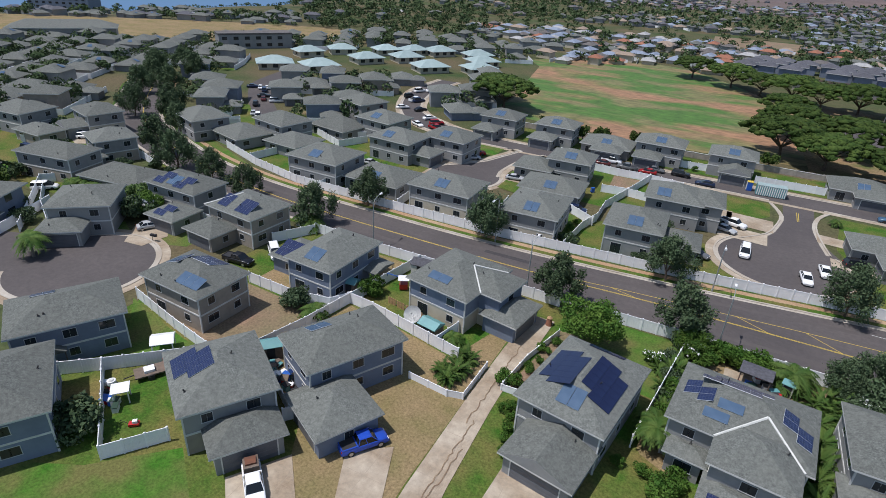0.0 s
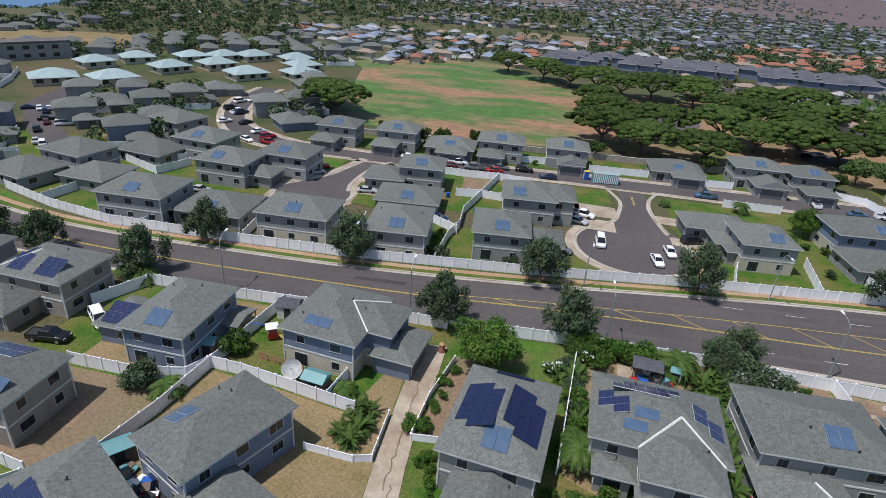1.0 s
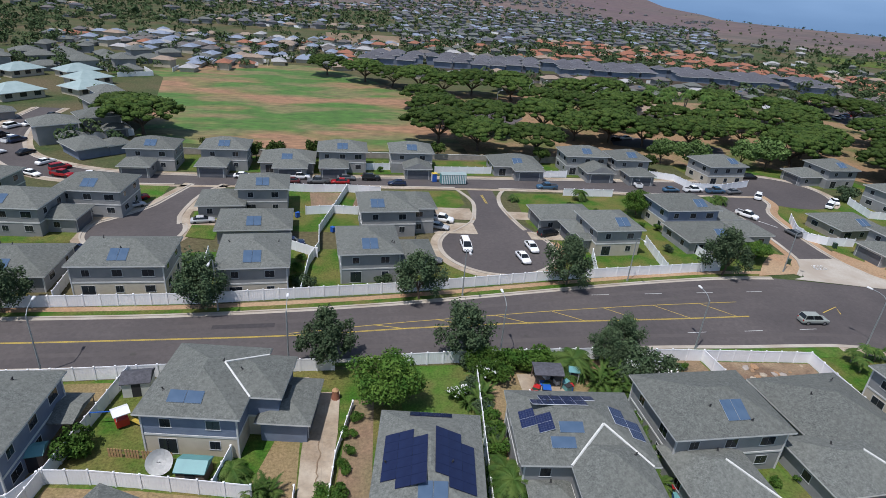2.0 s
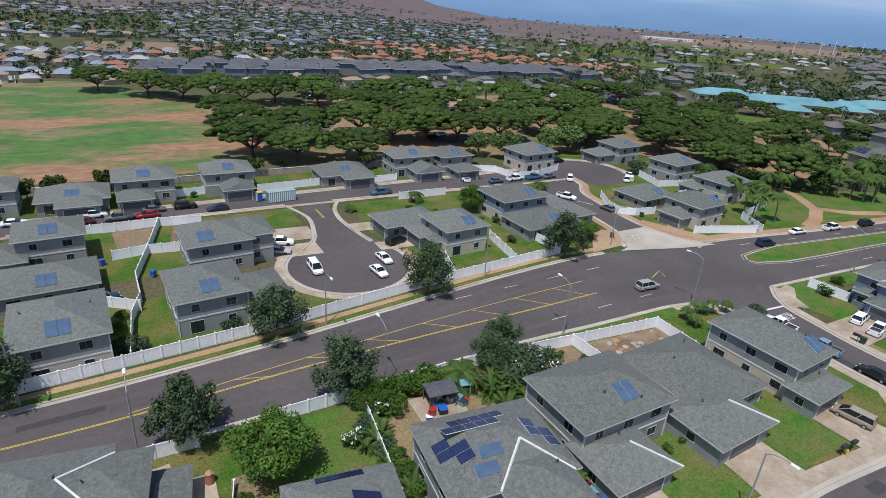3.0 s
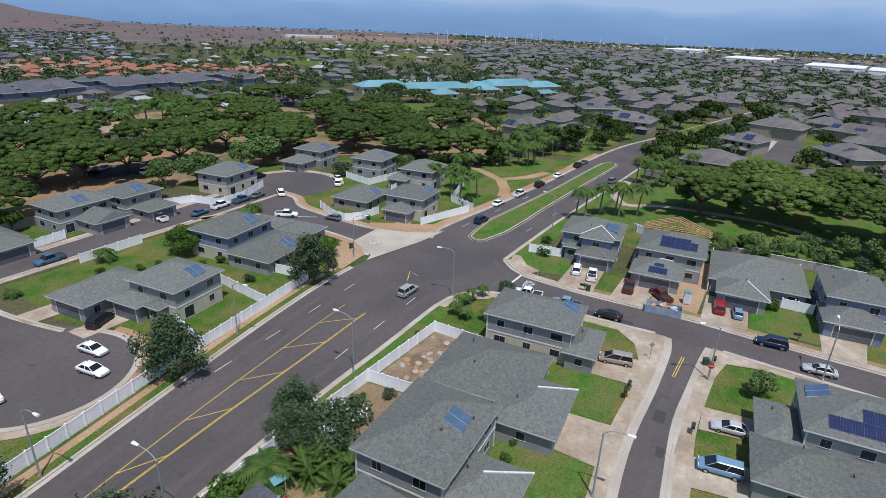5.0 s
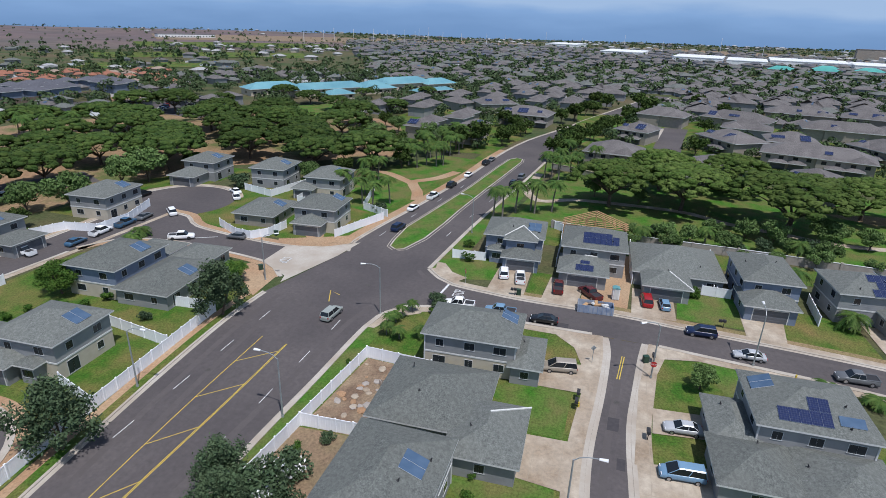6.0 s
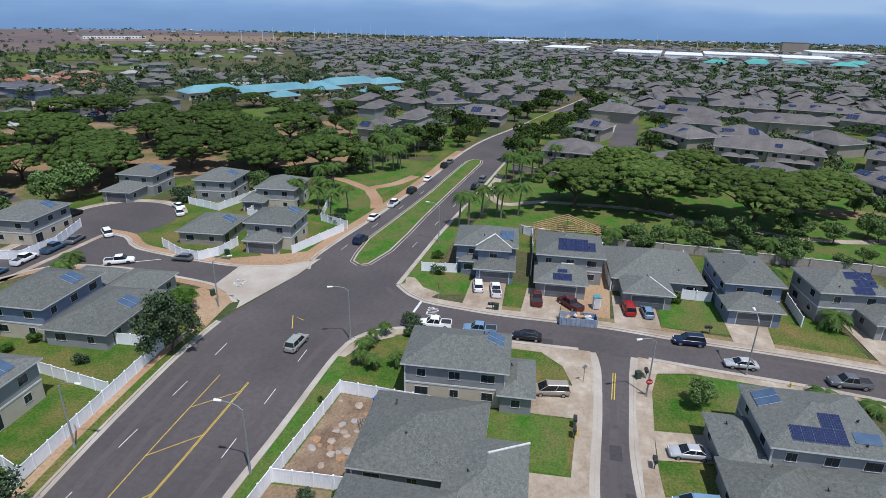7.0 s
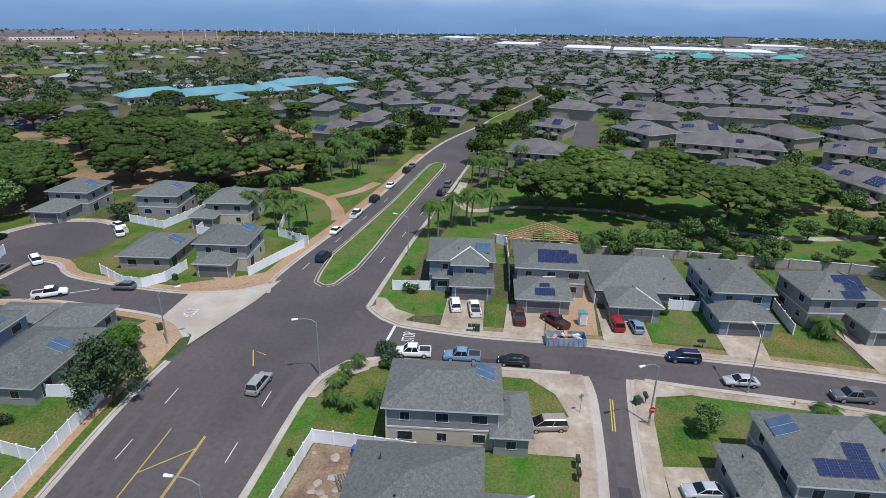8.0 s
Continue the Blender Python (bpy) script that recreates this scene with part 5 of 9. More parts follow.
patch("lawn", [(-3, 41), (0, 50), (8, 46), (16.5, 44), (17, 38), (0, 34)], M_LAWN, "patchy front lawn")
patch("yard", [(19, 62), (19, 71.5), (34, 70.8), (34.6, 61.9)], M_DIRT, "bare red-brown back yard")
patch("yard", [(34.6, 62), (34.3, 70.4), (49.4, 69), (48.9, 60)], M_SOIL, "rough bare yard with rubble")
patch("lawn", [(49.6, 61), (49.8, 69), (57, 71), (63, 69.6), (65.2, 66), (65.4, 61)], M_LAWN, "corner lawn behind the fence")
patch("lawn", [(31.9, 53), (25, 47), (24.5, 43), (31, 41.8), (37.5, 43), (33.8, 47)], M_GREEN, "green front lawn")
patch("lawn", [(48.6, 52.6), (51.3, 46), (50.5, 42), (41.4, 42.2), (41.6, 47)], M_GREEN, "green front lawn with dark wet patches")
patch("lawn", [(59.8, 49.5), (65, 49), (65.4, 44), (61, 42), (57.6, 41.6), (57.4, 47)], M_LAWN, "small front lawn")
patch("lawn", [(62.6, 30.2), (61.7, 26), (57, 24.8), (51.4, 26.4), (51, 31.6), (56, 31.9)], M_LAWN, "corner lawn with a small tree")
patch("lawn", [(45.8, 32.4), (46.6, 26.5), (41.8, 26.8), (40.7, 32.8)], M_LAWN, "small lawn between drives")
patch("lawn", [(64.2, 24.6), (62.0, 8.0), (56, 10), (55, 23), (61, 25)], M_GREEN, "watered green lawn along the street")
patch("lawn", [(88.6, 68.2), (89.2, 61), (85, 57.7), (79.6, 58.6), (78.3, 63.5), (82, 68)], M_GREEN, "bright green front lawn")
patch("lawn", [(86, 52), (86, 48.6), (76.6, 49.4), (76.8, 52)], M_LAWN, "small front lawn")
patch("yard", [(88.9, 42.4), (104, 50), (110, 50), (106, 35), (90, 34.6), (76.4, 35.4), (76.4, 43.0)], M_SAND, "bare orange soil of a building site")
patch("lawn", [(86.1, 27.1), (86.6, 18.0), (75.6, 18.0), (75.8, 27.9)], M_GREEN, "green front lawn")
patch("lawn", [(85.3, 11.4), (84, 1.1), (72.6, 0.5), (73.6, 12.7)], M_LAWN, "wide front lawn")
patch("lawn", [(101, 60), (112, 52), (107, 15), (104, -14), (95, -14), (100, 20)], M_LAWN, "narrow back gardens")
patch("lawn", [(112, 63), (165, 56), (172, 30), (165, -60), (118, -60), (108, 10)], M_GREEN, "shaded park lawn under wide trees")
patch("lawn", [(106, 92), (128, 87), (170, 82), (172, 96), (140, 110), (110, 104)], M_GREEN, "bright green lawn beside the avenue")
strip("path", smooth_line([(160, 61.2), (152, 61.6), (143, 62.4), (137, 61), (131.6, 57.6), (133, 53.4), (136, 48.5), (136.6, 35.3), (135.5, 22), (130.1, 12.9), (126, -0.4), (124, -5.6), (124, -17), (128, -32)]), -1.2, 1.2, 0.1, M_CONCRETE, 0, "pale worn path through the park", "path")
patch("yard", [(148, -12), (151, -22), (148, -46), (142, -44), (143, -20)], M_DRYGRASS, "bare tan ground beside the town houses")
patch("park_ground", [(22, 160), (75, 162), (110, 160), (132, 150), (165, 108), (230, 128), (235, 200), (160, 262), (60, 268), (18, 262)], M_PARK, "dry earth and thin grass under the shade trees")
patch("lawn", [(204, 163), (229, 163), (270, 181), (246, 197), (222, 190)], M_GREEN, "mown green lawn of the school")
patch("court", [(36.6, 237), (54, 238), (51.5, 215), (44, 203), (30, 223)], M_ASPHALT, "grey ball court with hoops")
patch("car_park", [(72, 182), (104, 170), (110, 182), (76, 196)], M_ASPHALT, "asphalt car park under trees")
patch("car_park", [(211, 264), (254, 262), (220, 216), (196, 213), (201, 243)], M_ASPHALT, "asphalt car park by the school")
patch("yard", [(222, 296), (268, 292), (264, 282), (214, 270)], M_SAND, "bare earth lot by the car park")
patch("lawn", [(173, 56), (178, 20), (176, -100), (290, -110), (296, 60), (230, 57), (200, 56)], M_LAWN, "green lawns between the town houses")
patch("lawn", [(180, 82), (230, 74), (292, 80), (285, 128), (245, 140), (176, 110)], M_LAWN, "green lawns between the town houses")
patch("driveway", [(-16.6, 67.5), (-17.1, 58), (-17.2, 48), (-17.0, 34), (-16.4, 24), (-12.6, 24), (-13.6, 36), (-14.1, 47), (-14.2, 54.2), (-13.5, 61), (-13.3, 67.5)], M_CONCRETE, "long cracked concrete drive")
patch("driveway", [(-21.2, 61.3), (-18.6, 70.2), (-16.9, 70.4), (-15.4, 61.8)], M_CONCRETE, "concrete pad before the house")
patch("driveway", [(-10, 41), (-10.4, 34), (-4.6, 33), (-3.4, 42)], M_CONCRETE, "concrete drive before a garage")
patch("driveway", [(7.4, 44.5), (7, 36), (14, 36), (14.4, 44)], M_CONCRETE, "concrete drive before a garage")
patch("driveway", [(-24.2, 34.6), (-20, 26), (-16.6, 28), (-20.4, 37.4)], M_CONCRETE, "concrete drive before a garage")
patch("driveway", [(-31.8, 26.4), (-26.5, 21.5), (-22.5, 25.5), (-28.4, 31.6)], M_CONCRETE, "concrete drive before a garage")
patch("driveway", [(19, 47.6), (18.5, 41), (24.4, 40.6), (25, 47)], M_CONCRETE, "concrete drive before a garage")
patch("driveway", [(34.2, 47), (41.0, 47), (41.3, 40.5), (33.6, 40.8)], M_CONCRETE, "concrete drive with oil stains")
patch("driveway", [(50.6, 47.6), (56.8, 47), (57.4, 40.2), (50.8, 40.2)], M_CONCRETE, "concrete drive before a garage")
patch("pavement", [(66, 47), (66.2, 38.8), (60, 38.8), (52, 40), (52, 41.4), (57.6, 41.4), (61.5, 42.6), (63.8, 45)], M_CONCRETE, "pale concrete corner apron")
patch("pavement", [(66.2, 32.4), (65, 24.6), (63.6, 26), (62.6, 30.4), (56, 32.2), (40, 33.2), (40, 34.6), (54, 34)], M_CONCRETE, "pale concrete corner apron")
patch("driveway", [(50.6, 32.4), (51.2, 25.9), (46.6, 26.5), (45.8, 32.6)], M_CONCRETE, "concrete drive with a parked car")
patch("driveway", [(40.6, 32.8), (41.9, 26.8), (36.4, 27.2), (35.6, 33.0)], M_CONCRETE, "concrete drive with a parked car")
patch("driveway", [(85.8, 58.4), (85.8, 52.4), (75.8, 52.2), (75.8, 58.6)], M_CONCRETE, "concrete drive with parked cars")
patch("driveway", [(84.6, 48.7), (85.2, 42.3), (75.2, 43.4), (75.6, 49.2)], M_CONCRETE, "concrete drive with a parked truck")
patch("driveway", [(85.2, 34.6), (84.6, 28.0), (74.8, 28.0), (75.0, 34.8)], M_CONCRETE, "concrete drive with parked cars")
patch("driveway", [(82.4, 18), (81.8, 11.6), (72.8, 12.8), (73.4, 18.2)], M_CONCRETE, "concrete drive before a garage")
patch("driveway", [(83.5, 0), (83.0, -7), (71.5, -7), (71.8, -0.4)], M_CONCRETE, "concrete drive before a garage")
patch("pavement", [(68.6, 93.4), (72.6, 100.5), (81.4, 100.5), (83.4, 93.0), (88, 87.6), (80, 88.8), (66, 92.6)], M_KERB, "pale concrete apron across the side street")
patch("pavement", [(84, 95), (82, 103), (84, 104), (86.6, 99), (90.6, 103.2), (91.6, 97.6), (88, 96), (92, 89.5), (89, 88.6)], M_SAND, "bare sandy corner")
patch("pavement", [(60, 94), (67.5, 94.5), (71.8, 102), (69, 103), (64, 98.5)], M_SAND, "bare sandy corner")
patch("pavement", [(78.6, 68.8), (76.4, 64.5), (79, 62.8), (80.5, 66), (84, 68.4), (84, 70)], M_CONCRETE, "concrete corner of the street")
patch("pavement", [(57, 72.4), (62, 71.4), (65.2, 69), (66, 66), (63.6, 66.4), (61, 69.8), (57, 71.4)], M_CONCRETE, "concrete corner of the street")
strip("path", smooth_line([(120, 86.8), (127, 89), (132.5, 92), (136.4, 93.4), (139.5, 90.6), (144, 87.6), (152, 85)]), -1.5, 1.5, 0.09, M_SAND, 0, "orange earth path across the lawn", "path")
strip("path", smooth_line([(134.6, 93.2), (138.3, 97.8), (142, 103), (144, 109)]), -1.4, 1.4, 0.094, M_SAND, 0, "orange earth path across the lawn", "path")
for pts in (((-1.5, 6, 122, 127), 0), ((5, 13.6, 119.6, 126), 0), ((4, 12.6, 112.6, 118), 0), ((21.0, 27.4, 119.6, 123.8), 0), ((22.6, 30.2, 109.6, 113.2), 0)):
    x0, x1, y0, y1 = pts[0]
    sheet("driveway", [(x0, y0), (x1, y0 - 0.6), (x1, y1 - 0.6), (x0, y1)], 0.078, M_CONCRETE, "concrete drive beside the turning circle", "driveway")
for x in (-57, -41.5, -24.8, -15, 4.7, 32.5, 51, 61.3):
    sheet("driveway", [(x - 2.8, 145.8), (x + 2.8, 145.9), (x + 2.8, 150), (x - 2.8, 150)], 0.08, M_CONCRETE, "concrete drive before a garage", "driveway")
sheet("playing_field", [(-84, 266), (-70, 200), (-60, 172), (20, 172), (22, 215), (12, 260), (-32, 318), (-90, 290)], 0.05, M_FIELD, "large dry playing field with red earth patches", "field", 3)

patch("lawn", [(-58, 122), (-50.8, 126), (-49, 131), (-49, 136.8), (-60, 137)], M_GREEN, "green corner lawn")
patch("lawn", [(-64, 108.5), (-57.6, 108.5), (-57.8, 115), (-63, 117)], M_LAWN, "front lawn beside the turning circle")
patch("lawn", [(-40.6, 118.6), (-36, 118.8), (-36, 122.6), (-41, 122.6)], M_GREEN, "small green front lawn")
patch("lawn", [(-40, 110.6), (-35, 109.4), (-35, 115.6), (-40, 115.8)], M_LAWN, "small front lawn")
patch("driveway", [(-59, 119.2), (-54.4, 121.6), (-56.4, 117.4), (-61.5, 116.2)], M_CONCRETE, "concrete drive beside the turning circle")
patch("driveway", [(-41.4, 115.8), (-34, 115.6), (-34, 118.8), (-41.4, 118.6)], M_CONCRETE, "concrete drive beside the turning circle")
patch("driveway", [(-41.6, 122.7), (-35, 122.6), (-35, 126), (-41.8, 126.4)], M_CONCRETE, "concrete drive beside the turning circle")
patch("yard", [(-19, 122.4), (-14.8, 122.4), (-12.4, 134), (-20, 134)], M_DIRT, "bare reddish back yard")
patch("yard", [(-11.8, 122), (-4.5, 122), (-4.5, 133), (-9.6, 134)], M_SOIL, "bare brown back yard")

# ---- houses of the foreground ----


def heat(bi, side, along, up):
    return (bi, side, along, up, 2, 1, 1.2, 2.3, "heater")


house(-5.5, 50.9, -9, 8.7, 12.2, 2, [(0.7, -8.4, 6.7, 6.0, 1, "S", True)], 0, None,
      [(0, "W", 0.5, 2.7, 6, 3, 1.05, 1.35, "dark"), (0, "E", -0.4, 2.7, 6, 3, 1.05, 1.25, "dark"), heat(0, "S", 0.3, 2.4), (0, "N", 0, 0.7, 6, 1, 1.0, 0.9, "dark")])
house(9.6, 54.5, -6, 12, 9.3, 2, [(1.9, -5.2, 6.6, 6.6, 2, "", False), (1.9, -9.8, 6.4, 4.0, 1, "S", False), (-3.6, -5.6, 3.2, 2.0, 1, "", False)], 0, None,
      [(0, "W", 0.4, 2.2, 3, 2, 1.15, 1.5, "slant"), (0, "E", -0.6, 2.0, 3, 2, 1.2, 1.5, "step"), (2, "S", 0, 1.2, 3, 1, 1.9, 1.2, "pv"), (0, "S", -1.3, 3.4, 1, 1, 2.3, 1.1, "heater"), (0, "S", -2.3, 2.0, 1, 1, 2.3, 1.1, "heater"), (0, "N", 1.2, 3.0, 6, 2, 1.1, 1.35, "slant")], caps={1: "V"})
house(25.2, 56.8, 0, 12.3, 9.2, 2, [(-2.7, -6.8, 7.6, 6.6, 1, "S", False)], 0, None, [heat(0, "S", 1, 2.6)], caps={1: "R"})
house(41.5, 57, 2, 11.5, 12, 1, [(-4.6, -7.0, 9, 7, 1, "S", False)], 0, None, [], caps={1: "R"})
house(54.6, 55.6, 3, 8.2, 11.8, 2, [(-1.2, -7.3, 7.2, 3.6, 1, "S", False)], 0, 3, [heat(0, "S", 1.6, 2.0)])
house(-26.5, 64.2, -9, 9, 10.5, 2, [(4.6, 1.0, 6.0, 6.0, 2, "", False), (8.2, 0.4, 4.6, 6.4, 1, "E", False)], 1, 3, [(0, "S", -0.6, 1.9, 2, 1, 1.6, 1.3, "heater")], caps={1: "V"})
house(-45, 60.6, -3, 7.5, 11, 2, [(-6.5, 0, 6, 6, 1, "W", False)], 1, None, [heat(0, "S", 0, 2.0), (1, "S", 0, 2.0, 5, 2, 1.0, 1.6, "pv")])
house(-55.8, 45.2, -3, 10.2, 7.6, 2, [], 2, 2, [(0, "N", 0, 2.0, 4, 2, 1.0, 1.6, "pv"), (0, "S", 2.4, 1.9, 3, 1, 1.3, 1.9, "heater"), (0, "W", -0.2, 2.2, 1, 1, 2.2, 2.2, "heater"), (0, "W", -0.2, 3.6, 3, 1, 0.8, 1.0, "pv")])
house(-31.3, 44, -27, 7.2, 11.2, 2, [(6.6, -4.5, 7, 6.5, 1, "S", False)], 1, None, [heat(0, "W", 2, 2.0)])
house(-38.5, 32.9, -33, 9.8, 8.6, 2, [(6.2, 0.75, 4.8, 6.3, 1, "E", False)], 0, 2, [(0, "S", -1.0, 2.5, 4, 3, 1.02, 1.35, "slant")])
house(-62, 32, -30, 8, 11, 2, [], 1, None, [heat(0, "W", 2, 2.0)])
house(-54, 21, -33, 11, 7, 2, [], 1)
house(-90.5, 53.5, 40, 9, 9, 2, [(-2, -6, 6, 5, 1, "S", False)], 0)
house(-82.7, 67, 0, 11.5, 7, 2, [(4, -6.5, 6, 5.5, 1, "S", False)], 0, None, [(0, "S", -2.6, 2.0, 3, 2, 1.15, 1.5, "step"), (0, "S", 2.2, 2.0, 3, 2, 1.15, 1.5, "step"), heat(0, "S", -0.1, 2.0), (1, "S", 0, 1.8, 3, 2, 1.1, 1.3, "slant")])
house(-66.5, 65.7, -5, 10.0, 8, 2, [(-2, -6, 6, 5.5, 1, "S", False)], 2, None, [(0, "S", 2.4, 2.2, 3, 2, 1, 1.5, "pv"), (0, "S", -2.2, 2.2, 2, 2, 1.1, 1.4, "step"), (0, "W", 0, 1.9, 3, 1, 1.0, 1.6, "pv")], caps={0: "L"})
# by the bend of the avenue
house(-117.5, 77, -20, 8, 8, 2, [(4, -5.5, 5.5, 4.5, 1, "S", False)], 0, 2)
house(-116.4, 65, 10, 13, 7.5, 2, [], 0, 2)
house(-100.5, 67.5, 8, 14, 8, 1, [], 2)
house(-138.5, 88.5, -15, 9.5, 8, 2, [(1, -6, 6, 5, 1, "S", True)], 0, 3)
house(-153, 79, 5, 11, 9, 2, [], 0)
house(-141, 75.5, 0, 9, 6, 1, [], 2)
# across the side street
house(94.4, 57, 4, 9.6, 10.6, 2, [(-4.2, -1.4, 4.6, 5.4, 2, "", False), (-7.0, -1.8, 4.6, 6.4, 1, "W", False), (-5.2, 3.0, 2.2, 2.6, 1, "", False)], 1, None, [heat(0, "W", 3.6, 3.0)], caps={1: "V"})
house(93.8, 42, 2, 10.5, 11, 2, [(-7.5, 1.6, 8, 8, 1, "W", False)], 0, None, [(0, "W", 0.4, 2.7, 5, 2, 1.0, 1.5, "pv"), (0, "W", 3.6, 2.4, 1, 1, 1.2, 2.2, "pv"), (1, "W", 0.2, 1.5, 3, 1, 1, 1.5, "pv"), (1, "W", 0.2, 2.8, 1, 1, 1.6, 0.8, "pv")], caps={1: "R"})
house(94.4, 27.4, 2, 14, 14.6, 1, [(-9.4, 2.4, 6.4, 7.2, 1, "W", False)], 0, caps={1: "L"})
house(89.8, 13.8, 3, 12, 8.3, 2, [(-7, 0.8, 6.5, 7.5, 1, "W", False)], 1, None, [heat(0, "E", 0, 2)])
house(88.5, -0.5, 6, 9, 10, 2, [(-6, -4.5, 7, 7, 1, "W", False)], 0, None, [(0, "W", 1.5, 2.2, 4, 3, 1, 1.6, "step"), (0, "S", 0, 2.2, 4, 2, 1, 1.6, "pv")], caps={1: "L"})
house(49.4, 17.5, 2, 9.5, 11, 2, [(-1.5, 7.2, 7.5, 4.5, 1, "", False), (-8.5, 6.5, 7, 7, 1, "", False), (-9, -2, 9, 8, 1, "", False)], 0, None, [(0, "W", -1.2, 2.5, 5, 2, 1.0, 1.7, "tee"), (0, "W", 3.2, 1.9, 1, 1, 2.4, 1.2, "heater"), heat(0, "N", -2, 1.8)])
# between the avenue and the next street
NORTH = []


def north(x, y, rot, w, d, storeys, wings, wall, lower, heater):
    """A house of the northern streets with one solar heater at most."""
    NORTH.append((x, y))
    house(x, y, rot, w, d, storeys, wings, wall, lower, [heater] if heater else [])


north(-43.6, 94.4, 0, 12, 9, 2, [], 0, 3, heat(0, "S", 0, 2))
north(-25.9, 94.6, 3, 9.5, 11, 2, [], 0, 3, heat(0, "S", 0, 2))
north(-9.0, 98.4, 3, 9, 10, 2, [(7, 1, 7, 7, 1, "E", False)], 0, None, heat(0, "S", 0, 2))
north(-4.9, 115.6, 3, 9.8, 9.5, 2, [(5.8, 0.5, 5.6, 8, 2, "E", False)], 0, None, heat(0, "S", -2, 2))
north(-28.3, 125.7, 3, 9, 8, 2, [(-7.5, -2, 8, 8, 1, "W", False)], 0, None, heat(0, "S", 0, 2))
north(-28.3, 112.6, 3, 12, 9, 1, [], 0, None, heat(0, "S", 0, 2))
north(36.2, 107.1, 3, 8.8, 9.2, 2, [(-4.6, 10.6, 11.5, 7.4, 1, "W", False), (-5.0, 3.0, 3.8, 5.2, 1, "W", False), (-4.8, -1.6, 2.0, 2.2, 1, "", False)], 0, 3, heat(0, "S", 1, 2))
north(57, 117.2, 3, 11.5, 9, 2, [(9, 0, 7, 7, 1, "", False)], 1, 3, heat(0, "S", 2, 2))
north(57.5, 107.8, 3, 13, 9, 1, [(9, 1, 8, 7, 1, "", False)], 0, None, heat(0, "S", 1, 2))
north(-73, 94.8, 0, 12, 10, 2, [], 0, None, heat(0, "S", 0, 2))
north(-60, 96.8, 0, 12, 10, 1, [], 0, None, heat(0, "S", 0, 2))
north(-67.5, 115.5, -4, 11, 9, 2, [(7, 0.5, 6, 6, 1, "E", False)], 0, None, heat(0, "S", -1, 2))
north(-57.8, 124, -4, 11, 9, 2, [], 0, None, heat(0, "S", 0, 2))
north(-90, 122.5, -10, 12, 10, 1, [], 0, None, None)
north(-79.8, 127.7, -8, 11, 9, 2, [], 0, None, heat(0, "S", 0, 2))
north(-94.5, 140, -20, 10, 9, 2, [(-7, 0, 6, 6, 1, "W", False)], 0, None, None)
north(-90.2, 104.4, -5, 10, 9, 1, [], 0, None, None)
north(-98.3, 110, -12, 11, 9, 2, [], 0, None, None)
north(-104.4, 102.0, -15, 11, 9, 1, [], 0, None, None)
north(-116.5, 101, -20, 11, 9, 2, [], 0, None, None)
north(-55.3, 151, 0, 10, 8, 2, [(-2, -6.5, 6, 5.5, 1, "S", False)], 0, None, heat(0, "S", 0, 2))
north(-39.8, 152.2, 0, 10, 8, 2, [(-2, -6.5, 6, 5.5, 1, "S", False)], 0, None, heat(0, "S", 0, 2))
north(-25.8, 151.5, 0, 12, 9, 1, [(1, -6, 7, 5, 1, "S", False)], 0, None, heat(0, "S", 0, 2))
north(-13.0, 152.5, 0, 11, 8, 2, [(-2, -6, 6, 5.5, 1, "S", False)], 0, None, heat(0, "S", 0, 2))
north(3.7, 153, 0, 10, 8, 2, [(1, -6, 6, 5.5, 1, "S", True)], 0, None, heat(0, "S", 0, 2))
north(30.5, 152.5, 0, 12, 9, 1, [(2, -5.5, 7, 5, 1, "S", False)], 0, None, heat(0, "S", 0, 2))
north(49.5, 154, 0, 11, 8, 2, [(1.5, -7, 7, 6, 1, "S", True)], 0, None, heat(0, "S", 0, 2))
north(60.8, 151.5, 0, 9, 8, 2, [(0.5, -6.5, 6.5, 5.5, 1, "S", False)], 0, None, heat(0, "S", 0, 2))
north(85.5, 148.5, 5, 11, 9, 2, [], 0, 3, heat(0, "S", 2, 2))
north(119.5, 147.5, 3, 9, 9, 2, [(-7, 1, 8, 7, 1, "W", False)], 0, None, heat(0, "S", 0, 2))
north(120.5, 127, 5, 10, 9, 2, [], 0, None, heat(0, "S", 0, 2))
north(118, 109.5, 5, 10, 9, 2, [(-4, 4.5, 7, 5, 1, "W", False)], 0, 3, heat(0, "S", 0, 2))
north(94.3, 113.4, 4, 11, 9, 1, [], 2, None, heat(0, "S", 1, 2))
north(95, 99.6, 4, 9, 9, 2, [(-4.5, 0.5, 6, 6, 1, "W", False)], 0, 3, heat(0, "S", 2, 2))

# ---- fences ----
fence([(-160, 128), (-141, 112.5), (-127, 104)])
fence([(-125, 104.2), (-118, 114.7)])
fence([(-142.8, 71.9), (-137.7, 81.1)])
fence([(-149.5, 75.8), (-143.4, 84.8)])
fence([(-96.9, 45.4), (-111, 56.5), (-115.4, 59.8), (-112.4, 63)])
fence([(-125, 80.5), (-112, 80), (-106, 78)])
fence([(-106, 72), (-92, 73.5)])
fence([(-104, 96.5), (-90, 91.3), (-75.8, 88.1), (-54, 87.7), (-32.7, 87.9), (-3, 90.3), (20.3, 93.4), (43.4, 95.3), (53.5, 96.2)])
fence([(-62, 72.0), (-47, 71.4), (-33.8, 71.6), (-20, 71.7), (-14, 71.6)])
fence([(-6.7, 72.0), (3.5, 72.2), (19, 71.9), (34.3, 70.6), (49.5, 69.2)])
fence([(34.3, 70.5), (34.8, 62.2)])
fence([(49.5, 69.2), (49.1, 60), (48.2, 52)])
